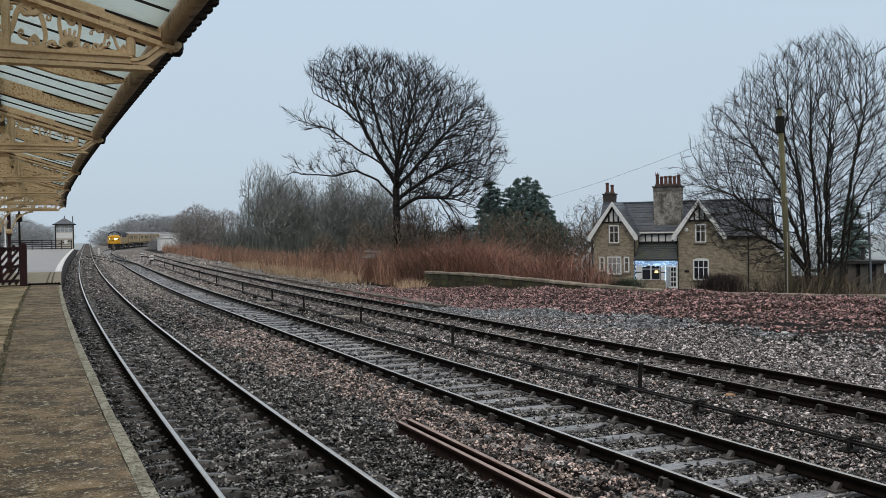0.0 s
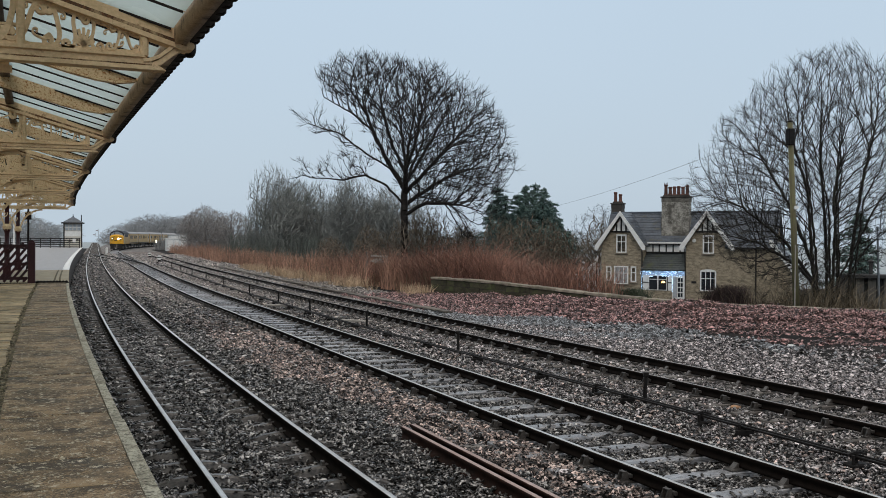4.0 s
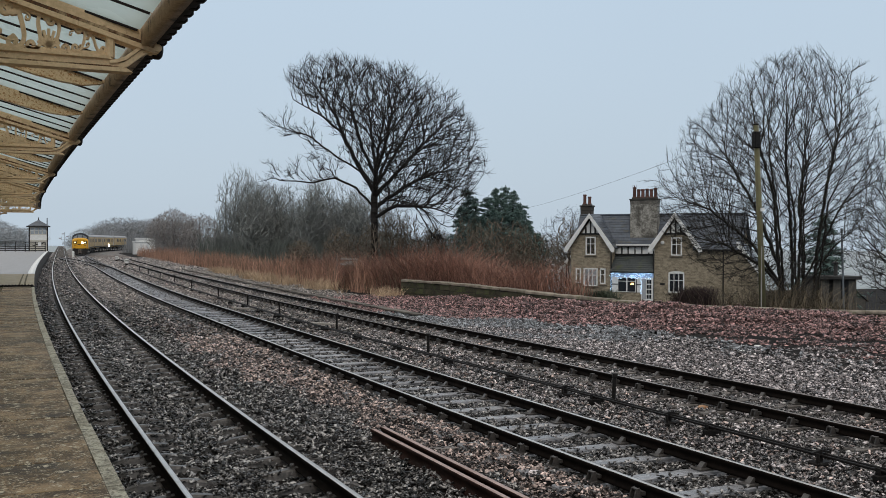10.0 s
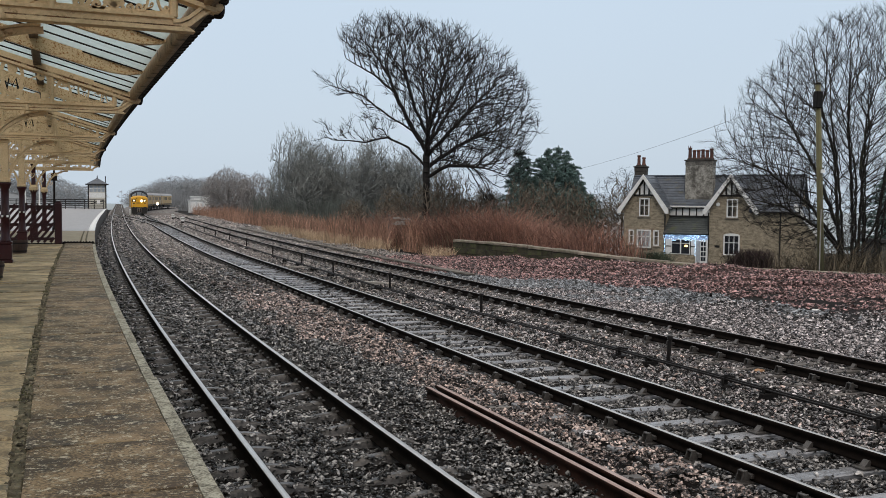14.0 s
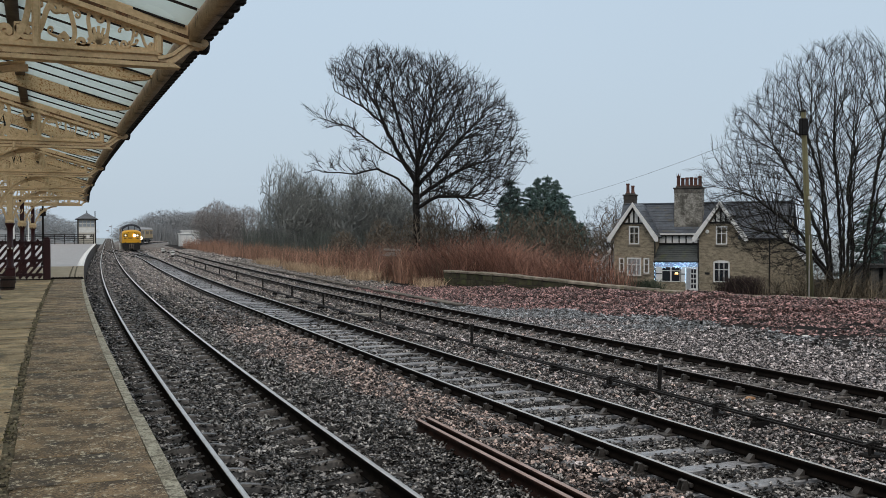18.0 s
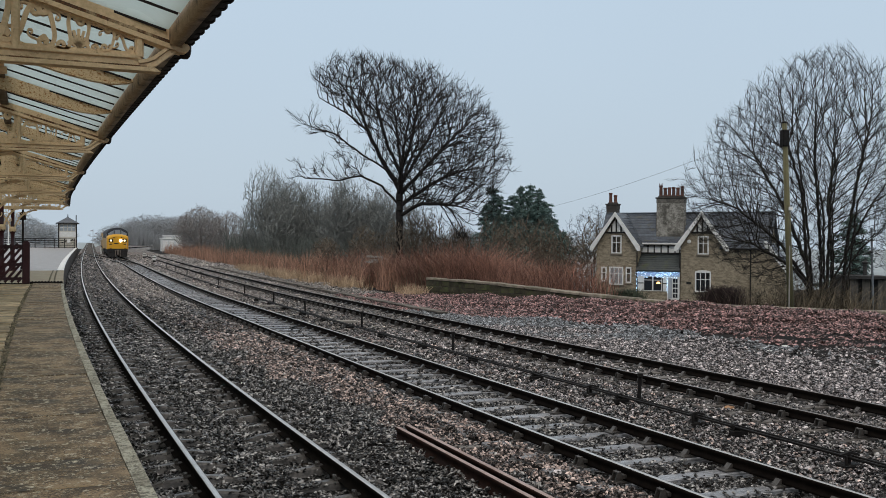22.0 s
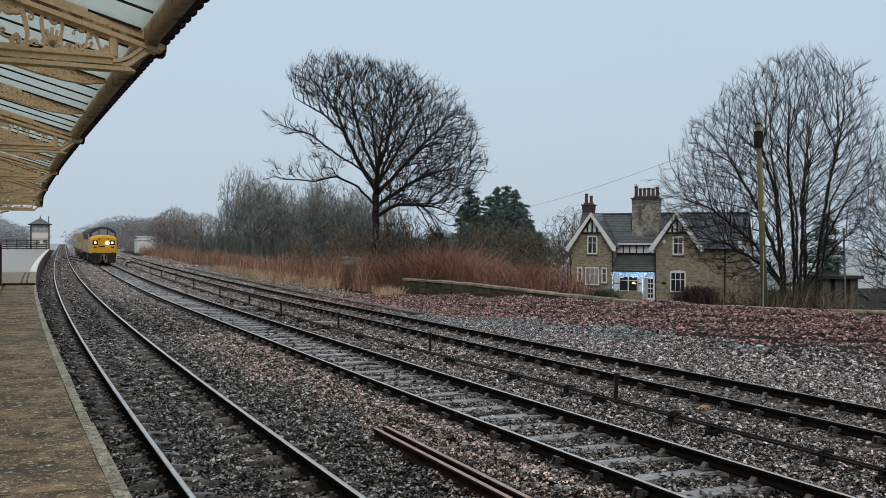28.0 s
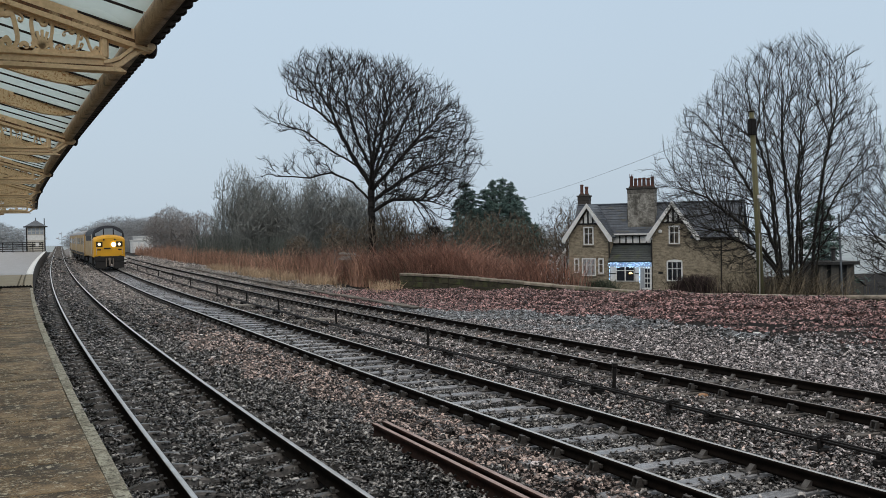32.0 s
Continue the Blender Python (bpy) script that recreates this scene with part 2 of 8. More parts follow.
def box(bm, x0, x1, y0, y1, z0, z1, bevel=0.0, m=None, mi=0):
    """Adds a box, its edges bevelled where asked, moved by m."""
    r = bmesh.ops.create_cube(bm, size=1)
    bmesh.ops.transform(bm, matrix=Matrix.Translation(((x0 + x1) / 2, (y0 + y1) / 2, (z0 + z1) / 2)) @ Matrix.Diagonal((x1 - x0, y1 - y0, z1 - z0, 1)), verts=r["verts"])
    vs = r["verts"]
    if bevel:
        es = list({e for v in vs for e in v.link_edges})
        g = bmesh.ops.bevel(bm, geom=es, offset=bevel, segments=1, affect='EDGES', profile=0.5)
        vs = list({v for f in g["faces"] for v in f.verts} | {v for v in vs if v.is_valid})
    if m is not None:
        bmesh.ops.transform(bm, matrix=m, verts=vs)
    if mi:
        for f in {f for v in vs for f in v.link_faces}:
            f.material_index = mi
    return vs


def cyl(bm, a, b, r0, r1=None, n=10, mi=0):
    """Adds a rod from a to b."""
    a, b = Vector(a), Vector(b)
    d = b - a
    r = bmesh.ops.create_cone(bm, cap_ends=True, segments=n, radius1=r0, radius2=r0 if r1 is None else r1, depth=d.length)
    bmesh.ops.transform(bm, matrix=Matrix.Translation((a + b) / 2) @ d.to_track_quat('Z', 'Y').to_matrix().to_4x4(), verts=r["verts"])
    if mi:
        for f in {f for v in r["verts"] for f in v.link_faces}:
            f.material_index = mi
    return r["verts"]


def lathe(bm, profile, n=12, m=None):
    """Turns a profile of (radius, height) round z."""
    rings = []
    for r, z in profile:
        rings.append([bm.verts.new((r * math.cos(2 * math.pi * i / n), r * math.sin(2 * math.pi * i / n), z)) for i in range(n)])
    for p, q in zip(rings[:-1], rings[1:]):
        for i in range(n):
            bm.faces.new((p[i], p[(i + 1) % n], q[(i + 1) % n], q[i]))
    bm.faces.new(rings[-1]); bm.faces.new(rings[0][::-1])
    if m is not None:
        bmesh.ops.transform(bm, matrix=m, verts=[v for r in rings for v in r])


def prism(bm, outline, d0, d1, axis='y', mi=0):
    """A flat outline of (u, v) points given depth: u, v are x, z when axis is y, and y, z when axis is x."""
    f3 = (lambda u, v, d: (u, d, v)) if axis == 'y' else ((lambda u, v, d: (d, u, v)) if axis == 'x' else (lambda u, v, d: (u, v, d)))
    a = [bm.verts.new(f3(u, v, d0)) for u, v in outline]
    b = [bm.verts.new(f3(u, v, d1)) for u, v in outline]
    fs = [bm.faces.new(a), bm.faces.new(b[::-1])]
    k = len(a)
    for i in range(k):
        fs.append(bm.faces.new((a[i], b[i], b[(i + 1) % k], a[(i + 1) % k])))
    bmesh.ops.recalc_face_normals(bm, faces=fs)
    for f in fs:
        f.material_index = mi
    return a + b


def sweep(name, profile, line, material, parent=None, top_from=None):
    """A closed profile (x, z) swept along a line of points; faces that look up and lie above top_from take the second material."""
    line = np.asarray(line, dtype=float)
    d = np.gradient(line, axis=0); d /= np.linalg.norm(d[:, :2], axis=1)[:, None]
    nrm = np.stack([d[:, 1], -d[:, 0]], 1)
    p = np.asarray(profile)
    k, n = len(p), len(line)
    v = np.zeros((n, k, 3))
    v[:, :, :2] = line[:, None, :2] + nrm[:, None, :] * p[None, :, 0, None]
    v[:, :, 2] = line[:, None, 2] + p[None, :, 1]
    idx = np.arange(n * k).reshape(n, k)
    f = np.stack([idx[:-1], np.roll(idx, -1, 1)[:-1], np.roll(idx, -1, 1)[1:], idx[1:]], -1).reshape(-1, 4)
    mi = None
    if top_from is not None:
        z = np.minimum(p[:, 1], np.roll(p[:, 1], -1)) >= top_from
        mi = np.tile(z.astype(int), n - 1)
    return arrays(name, v.reshape(-1, 3), f, material, parent, mat_index=mi)


# ---- plan: the tracks share one gentle curve ----
def curve(y):
    """x of the platform track's near rail."""
    return -1.12 + 2.86 * math.exp(-y / 41.0)


def rise(y):
    return 0.0035 * 20 * math.log(1 + math.exp(min(50, (y - 100) / 20.0)))


def smooth(a, b, y):
    s = min(1, max(0, (y - a) / (b - a)))
    return s * s * (3 - 2 * s)


def widen(y):
    return 0.4 / (1 + math.exp(min(50, (y - 36) / 6.0)))


def c1(y):
    return curve(y) + 0.7525


def c2(y):
    return curve(y) + 4.7525 + widen(y) - 0.78 * smooth(95, 150, y) + max(0, y - 175) ** 2 / 900


def c3(y):
    return curve(y) + 9.2525 + widen(y)


def edge(y):
    """x of the platform's edge."""
    return curve(y) - 0.96


def heading(fn, y):
    """Degrees by which a line turns from +y at y, as a turn about z."""
    return -math.degrees(math.atan((fn(y + 0.2) - fn(y - 0.2)) / 0.4))


def steps(y0, y1):
    ys, y = [], y0
    while y < y1:
        ys.append(y)
        y += 0.8 if y < 20 else (1.5 if y < 60 else 4)
    return ys + [y1]


def wall_line(s):
    """The retaining wall, s from 0 to 1."""
    return (15.5 + 11.5 * s, 44.6 - 20.6 * s)


def ground_z(x, y):
    z = -0.24 + rise(y)
    if y < 60 and x > 12:
        m = smooth(12, 19, x) * (1 - smooth(44, 56, y))
        z += 0.12 * m
    # beyond the wall the ground falls away to the house
    w = (x - 15.5) * 0.873 + (y - 44.6) * 0.488
    if x > 14:
        z -= 2.1 * smooth(0.6, 22, w) * smooth(14, 20, x) * (1 - 0.75 * smooth(75, 130, y))
    return z


# ---- ground ----
def build_ground():
    xs = sorted({-900, -500, -300, -180, -110, -70, -45, -28, -18, -12, -8, -5, *[v * 1.0 for v in range(-3, 60)], 66, 74, 85, 100, 120, 150, 190, 260, 360, 520, 800, 1300})
    ys = sorted({-400, -200, -100, -50, -30, -20, *[v * 1.0 for v in range(-12, 60)], *range(60, 130, 3), *range(130, 300, 8), 330, 380, 450, 560, 700, 900, 1300, 2000})
    v = [(x, y, ground_z(x, y) + 0.03 * noise.noise((x * 0.6, y * 0.6, 0))) for y in ys for x in xs]
    k = len(xs)
    f = [(j * k + i, j * k + i + 1, (j + 1) * k + i + 1, (j + 1) * k + i) for j in range(len(ys) - 1) for i in range(k - 1)]
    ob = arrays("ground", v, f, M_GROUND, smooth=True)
    tagged(ob, "ground round the railway lines, blackened as shade between ballast stones", "ground", kind="structure")


build_ground()
M_BED = mat("far grey brown ballast", (0.245, 0.206, 0.184), (0.0515, 0.0438, 0.0392), rough=0.7, scale=3, fine=14, bump=1.0, dist=0.08, stain=(0.20, 0.15, 0.125), amount=0.3, hard=0.08, spec=0.15)

# Far bed greyed in its base colour to stand for haze.
M_BEDFAR = mat("far ballast greyed for haze", (0.27, 0.255, 0.245), (0.06, 0.056, 0.053), hard=0.1, rough=0.8, scale=1.2, fine=14, bump=0.6, dist=0.05, spec=0.15)


def build_trackbed():
    ys = steps(46, 430)
    v, f = [], []
    for y in ys:
        for x, dz in ((edge(y) + 0.04, -0.02), (c1(y), 0.0), ((c1(y) + c2(y)) / 2, 0.05), (c2(y), 0.0), (c2(y) + 2.2, 0.02), (max(curve(y) + 12.2, c2(y) + 6), -0.02), (max(curve(y) + 13.0, c2(y) + 6.8), -0.25)):
            v.append((x, y, rise(y) - 0.20 + dz))
    for j in range(len(ys) - 1):
        for i in range(6):
            f.append((j * 7 + i, j * 7 + i + 1, j * 7 + i + 8, j * 7 + i + 7))
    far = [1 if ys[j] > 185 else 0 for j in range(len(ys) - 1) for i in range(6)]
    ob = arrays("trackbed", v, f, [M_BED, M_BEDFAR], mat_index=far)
    tagged(ob, "grey brown ballast bed under the far tracks", "ballast", kind="structure")


build_trackbed()


# ---- tracks ----
FLAT = [(-0.029, 0.0), (0.029, 0.0), (0.036, -0.007), (0.036, -0.035), (0.010, -0.055), (0.010, -0.13), (0.07, -0.150), (0.07, -0.160), (-0.07, -0.160), (-0.07, -0.150), (-0.010, -0.13), (-0.010, -0.055), (-0.036, -0.035), (-0.036, -0.007)]
BULL = [(-0.026, 0.0), (0.026, 0.0), (0.034, -0.007), (0.035, -0.012), (0.035, -0.038), (0.010, -0.055), (0.010, -0.10), (0.033, -0.118), (0.033, -0.145), (-0.033, -0.145), (-0.033, -0.118), (-0.010, -0.10), (-0.010, -0.055), (-0.035, -0.038), (-0.035, -0.012), (-0.034, -0.007)]


def bm_sleeper(length, w, h):
    bm = bmesh.new()
    box(bm, -length / 2, length / 2, -w / 2, w / 2, -h, 0, 0.012)
    return bm


def bm_chair():
    """A bullhead chair: ribbed jaws on a base plate, and the key that holds the rail."""
    bm = bmesh.new()
    box(bm, -0.18, 0.18, -0.085, 0.085, 0, 0.028, 0.008)
    prism(bm, [(-0.13, 0.025), (-0.05, 0.025), (-0.045, 0.085), (-0.065, 0.09)], -0.04, 0.04)
    for w in (-0.046, 0.034):
        prism(bm, [(0.05, 0.025), (0.16, 0.025), (0.125, 0.12), (0.085, 0.135)], w, w + 0.014)
    prism(bm, [(0.085, 0.025), (0.10, 0.025), (0.105, 0.125), (0.09, 0.13)], -0.034, 0.034)
    box(bm, 0.105, 0.13, -0.045, 0.045, 0.112, 0.13, 0.004)
    box(bm, 0.035, 0.075, -0.09, 0.09, 0.06, 0.105, 0.006)
    return bm


def bm_clip():
    bm = bmesh.new()
    box(bm, -0.11, 0.11, -0.05, 0.05, 0, 0.014, 0.004)
    for s in (-1, 1):
        cyl(bm, (s * 0.092, -0.045, 0.03), (s * 0.092, 0.045, 0.03), 0.02, n=8)
        box(bm, s * 0.085 - 0.018, s * 0.085 + 0.018, -0.016, 0.016, 0.012, 0.055, 0.006)
    return bm


def bm_steel(length, w, h):
    """A pressed steel sleeper: rounded ribs under the rails, sunk in the middle and spooned down at the ends."""
    bm = bmesh.new()
    rings = []
    for x, z in ((-1.30, -0.13), (-1.20, -0.06), (-1.08, -0.015), (-0.92, 0.0), (-0.58, 0.0), (-0.42, -0.02), (-0.25, -0.065), (0.0, -0.085), (0.25, -0.065), (0.42, -0.02), (0.58, 0.0), (0.92, 0.0), (1.08, -0.015), (1.20, -0.06), (1.30, -0.13)):
        rings.append([bm.verts.new((x, dy, z + dz)) for dy, dz in ((-0.115, -0.11), (-0.075, -0.02), (-0.04, 0.0), (0.04, 0.0), (0.075, -0.02), (0.115, -0.11))])
    for p, q in zip(rings[:-1], rings[1:]):
        for i in range(5):
            bm.faces.new((p[i], q[i], q[i + 1], p[i + 1]))
    bm.faces.new(rings[0]); bm.faces.new(rings[-1][::-1])
    bmesh.ops.recalc_face_normals(bm, faces=bm.faces)
    return bm


def railway(name, label, fn, y0, y1, profile, railmat, sleepmat, chair, depth, spacing, upto, phase=0.0, shape=bm_sleeper):
    t = thing(name, label, "railway track", kind="structure")
    for s in (-1, 1):
        line = []
        for y in steps(y0, y1):
            a = radians(heading(fn, y))
            line.append((fn(y) + s * 0.7525 * math.cos(a), y + s * 0.7525 * math.sin(a), rise(y)))
        sweep("rail", profile, line, railmat, t, top_from=-0.001)
    me = bpy.data.meshes.new("sleeper")
    b = shape(2.6, 0.225, 0.13); b.to_mesh(me); b.free(); me.materials.append(sleepmat)
    ce = bpy.data.meshes.new("rail_chair")
    b = chair(); b.to_mesh(ce); b.free(); ce.materials.append(M_CHAIR)
    rnd = random.Random(name)
    y = y0 + phase
    while y < upto:
        m = pose(fn(y) + rnd.uniform(-0.03, 0.03), y, rise(y) - depth, 0, 0, heading(fn, y) + rnd.uniform(-1, 1))
        shared("sleeper", me, t, m)
        if y < 70:
            for s in (-1, 1):
                shared("rail_chair", ce, t, pose(fn(y), y, rise(y) - depth, 0, 0, heading(fn, y)) @ pose(s * 0.7525, 0, 0.0, 0, 0, 0 if s > 0 else 180))
        y += spacing
    # the far sleepers as one piece
    v, f = [], []
    while y < y1:
        a = radians(heading(fn, y)); ca, sa = math.cos(a), math.sin(a)
        k = len(v)
        for dx, dy, dz in ((-1.3, -.13, 0), (1.3, -.13, 0), (1.3, .13, 0), (-1.3, .13, 0), (-1.3, -.13, -.1), (1.3, -.13, -.1)):
            v.append((fn(y) + dx * ca - dy * sa, y + dx * sa + dy * ca, rise(y) - depth + dz))
        f += [(k, k + 1, k + 2, k + 3), (k, k + 4, k + 5, k + 1)]
        y += spacing
    if f:
        o = arrays("far_sleepers", v, f, sleepmat, t); tagged(o, kind="stuff")
    return t


railway("platform_track", "curved railway track with polished rails in dark ballast", c1, -10, 420, FLAT, [M_RAIL, M_RAILTOP], M_SLEEPDARK, bm_clip, 0.150, 0.70, 110, shape=bm_steel)
railway("middle_track", "railway track with chaired rails on wet grey timber sleepers", c2, -10, 420, BULL, [M_RAIL, M_RAILTOP], M_SLEEPER, bm_chair, 0.175, 0.80, 110, 0.15)


def cross(y):
    """A crossover from the platform track to the middle one."""
    return c1(y) + (c2(y) - c1(y)) * (1 - smooth(102, 172, y))


railway("crossover_track", "crossover rails between the two running lines", cross, 104, 170, FLAT, [M_RAIL, M_RAILTOP], M_SLEEPOLD, bm_clip, 0.165, 0.7, 100)
railway("siding_track", "dull siding track with dark chaired rails", c3, -10, 150, BULL, [M_RAIL, M_RAILDULL], M_SLEEPOLD, bm_chair, 0.175, 0.74, 90, 0.50)


# ---- platform ----
PZ = 0.9


def build_platform():
    t = thing("platform", "long curved station platform with worn slabs and a faded edge line", "platform", kind="structure")
    ys = [y for y in steps(-8, 37.2)]
    v, f = [], []
    for y in ys:
        e = edge(y)
        v += [(e - 0.06, y, PZ - 0.09), (e - 0.06, y, -0.3), (-13, y, -0.3), (-13, y, PZ - 0.09)]
    for i in range(len(ys) - 1):
        a, b = 4 * i, 4 * i + 4
        f += [(a, a + 1, b + 1, b), (a + 3, a, b, b + 3), (a + 2, a + 3, b + 3, b + 2)]
    arrays("platform_base", v, f, M_BRICKDARK, t)
    # the newer far length: buff blocks, then pale tarmac
    for name, y0, y1, mt in (("block_paving", 37.42, 52, M_BUFF), ("tarmac_surface", 52.0, 170, M_TARMAC)):
        yy = [y0 + (y1 - y0) * i / 24 for i in range(25)]
        v, f = [], []
        for y in yy:
            e = edge(y)
            z = PZ + rise(y)
            v += [(e, y, z), (e, y, -0.3), (-34, y, -0.3), (-34, y, z)]
        kinds = []
        for i in range(24):
            a, b = 4 * i, 4 * i + 4
            f += [(a, a + 1, b + 1, b), (a + 3, a, b, b + 3), (a + 2, a + 3, b + 3, b + 2)]
            kinds += [1, 0, 1]
        f += [(0, 1, 2, 3), (96, 97, 98, 99)]
        arrays(name, v, f, [mt, M_BRICKDARK], t, mat_index=kinds + [1, 1])
    sweep("white_line", [(-0.06, 0.012), (0.265, 0.012), (0.265, -0.05), (-0.06, -0.05)], [(edge(y) - 0.27, y, PZ + rise(y)) for y in steps(52, 170)], M_WHITE, t)
    for d in (0.62, 0.80):
        sweep("tactile_line", [(-0.03, 0.008), (0.03, 0.008), (0.03, -0.03), (-0.03, -0.03)], [(edge(y) - d + 0.3, y, PZ + rise(y)) for y in steps(37.5, 52)], M_MOSS, t)
    # toothed metal joint across the platform
    bm = bmesh.new()
    x = -2.3
    while x < edge(37.3) - 0.05:
        box(bm, x, x + 0.055, 37.22, 37.26, PZ - 0.04, PZ + 0.075)
        x += 0.105
    box(bm, -2.3, edge(37.3) - 0.03, 37.262, 37.42, PZ - 0.05, PZ + 0.05)
    part("joint_strip", bm, M_IRON, t, "toothed black metal joint strip")
    sweep("moss_joint", [(-0.05, -0.016), (0.05, -0.010), (0.05, -0.1), (-0.05, -0.1)], [(edge(y) - 1.05, y, PZ) for y in steps(-7, 37.1)], M_MOSS, t)
    return t


platform = build_platform()


def build_slabs():
    rnd = random.Random(5)
    meshes = []
    for k in range(4):
        bm = bmesh.new()
        half = (0.36, 0.43, 0.50, 0.58)[k] - 0.004
        box(bm, -0.995, -0.099, -half, half, -0.08, 0, 0.006)
        for vtx in bm.verts:
            vtx.co.z += rnd.uniform(-0.004, 0.004)
            vtx.co.x += rnd.uniform(-0.012, 0.004)
        me = bpy.data.meshes.new("coping_slab"); bm.to_mesh(me); bm.free(); me.materials.append(M_SLAB); meshes.append(me)
    edges = []
    for k in range(4):
        bm = bmesh.new()
        box(bm, -0.100 + rnd.uniform(0, 0.004), rnd.uniform(-0.012, 0.006), -1.17, 1.1695, -0.11, rnd.uniform(-0.004, 0.001))
        me = bpy.data.meshes.new("edge_stone"); bm.to_mesh(me); bm.free(); me.materials.append(M_EDGE); edges.append(me)
    y = -4.0
    while y < 36.0:
        m = pose(edge(y), y, PZ + rnd.uniform(-0.003, 0.002), 0, 0, heading(edge, y))
        shared("edge_stone", edges[rnd.randrange(4)], platform, m)
        y += 2.34
    y, k = -5.0, 3
    while y < 36.9:
        n = rnd.randrange(4) if y < 35.4 else 0
        y += (0.36, 0.43, 0.50, 0.58)[k] + (0.36, 0.43, 0.50, 0.58)[n]
        k = n
        if y + (0.36, 0.43, 0.50, 0.58)[n] > 37.2:
            break
        shared("coping_slab", meshes[n], platform, pose(edge(y), y, PZ + rnd.uniform(-0.004, 0.003), rnd.uniform(-0.25, 0.25), rnd.uniform(-0.2, 0.2), heading(edge, y)))
    # flags behind the joint, courses of uneven depth
    y = -4.6
    while y < 36.6:
        d = rnd.choice((0.45, 0.62, 0.75, 0.9))
        if y + d > 37.1:
            d = 37.15 - y
        x = -1.065 - rnd.uniform(0, 0.03)
        while x > -6.5:
            w = rnd.uniform(0.9, 2.2)
            bm = bmesh.new()
            box(bm, x - w + 0.012, x, -d / 2 + 0.013, d / 2 - 0.013, -0.09, rnd.uniform(-0.012, 0.004), 0.01)
            for vtx in bm.verts:
                vtx.co.z += rnd.uniform(-0.005, 0.005); vtx.co.y += rnd.uniform(-0.006, 0.006)
            part("flagstone", bm, M_FLAG, platform).matrix_basis = pose(edge(y + d / 2), y + d / 2, PZ, 0, 0, heading(edge, y + d / 2))
            x -= w
        y += d


# ---- canopy ----
M_CREAM = mat("cream canopy paint", (0.83, 0.62, 0.39), (0.60, 0.435, 0.255), rough=0.55, scale=2.2, fine=35, bump=0.15, stain=(0.25, 0.115, 0.045), amount=0.10, sscale=7)
M_CREAMRUST = mat("cream paint breaking out in rust", (0.74, 0.57, 0.36), (0.62, 0.46, 0.27), rough=0.6, scale=5, fine=60, bump=0.3, stain=(0.34, 0.14, 0.035), amount=0.48, sscale=30)
M_SEAM = mat("seam rust, also groove shade", (0.20, 0.085, 0.035), (0.08, 0.04, 0.022), rough=0.8, scale=4, fine=40, bump=0.4, stain=(0.62, 0.46, 0.28), amount=0.5, sscale=3, hard=0.1)
M_EAVES = mat("grimy brown eaves paint", (0.46, 0.34, 0.215), (0.30, 0.215, 0.14), rough=0.6, scale=8, fine=60, bump=0.3, stain=(0.05, 0.035, 0.025), amount=0.4, hard=0.1)
M_PURLIN = mat("dark brown purlin paint", (0.10, 0.07, 0.048), (0.05, 0.036, 0.026), rough=0.6, scale=5, fine=40, bump=0.3)
M_GUTTER = mat("black brown gutter", (0.016, 0.012, 0.010), (0.008, 0.006, 0.006), spec=0.15, rough=0.6, scale=6, fine=40)
M_MAROON = mat("maroon gloss paint", (0.036, 0.006, 0.008), (0.024, 0.0045, 0.006), rough=0.35, scale=4, fine=30, bump=0.1)
M_DARKRED = mat("dark maroon fence paint", (0.040, 0.010, 0.012), (0.026, 0.008, 0.010), rough=0.45, scale=4, fine=30, bump=0.2, vary=0.25)


def glazing_material():
    m = mat("wired roof glass", (0.55, 0.66, 0.68), (0.42, 0.52, 0.53), rough=0.25, scale=2, fine=30, bump=0.1, stain=(0.30, 0.34, 0.31), amount=0.2, vary=0.1)
    n, l = m.node_tree.nodes, m.node_tree.links
    b, tr, mx = n["Principled BSDF"], n.new("ShaderNodeBsdfTranslucent"), n.new("ShaderNodeMixShader")
    tr.inputs[0].default_value = (0.62, 0.71, 0.71, 1)
    mx.inputs[0].default_value = 0.75
    l.new(b.outputs[0], mx.inputs[1]); l.new(tr.outputs[0], mx.inputs[2]); l.new(mx.outputs[0], n["Material Output"].inputs[0])
    return m


M_ROOFGLASS = glazing_material()
TIPZ, PITCH, SPAN = 3.93, 0.287, 6.2


def tip(y):
    return curve(y) - 0.30 - 0.0105 * min(y, 42)


def ribbon(bm, pts, w, d):
    """A flat scroll of width w along points (x, z), depth d in y."""
    n = len(pts)
    rows = []
    for i, (x, z) in enumerate(pts):
        a, b = pts[max(0, i - 1)], pts[min(n - 1, i + 1)]
        tx, tz = b[0] - a[0], b[1] - a[1]
        q = math.hypot(tx, tz) or 1
        nx, nz = -tz / q * w / 2, tx / q * w / 2
        rows.append([bm.verts.new((x + nx, -d / 2, z + nz)), bm.verts.new((x - nx, -d / 2, z - nz)), bm.verts.new((x - nx, d / 2, z - nz)), bm.verts.new((x + nx, d / 2, z + nz))])
    for p, q in zip(rows[:-1], rows[1:]):
        for i in range(4):
            bm.faces.new((p[i], p[(i + 1) % 4], q[(i + 1) % 4], q[i]))
    bm.faces.new(rows[0][::-1]); bm.faces.new(rows[-1])


def scroll(bm, cx, cz, r, turns, start, way, w=0.035, d=0.045):
    n = max(8, int(14 * turns))
    pts = []
    for i in range(n + 1):
        u = i / n
        rr = r * (1 - 0.80 * u)
        a = start + way * 2 * math.pi * turns * u
        pts.append((cx + rr * math.cos(a), cz + rr * math.sin(a)))
    ribbon(bm, pts, w, d)


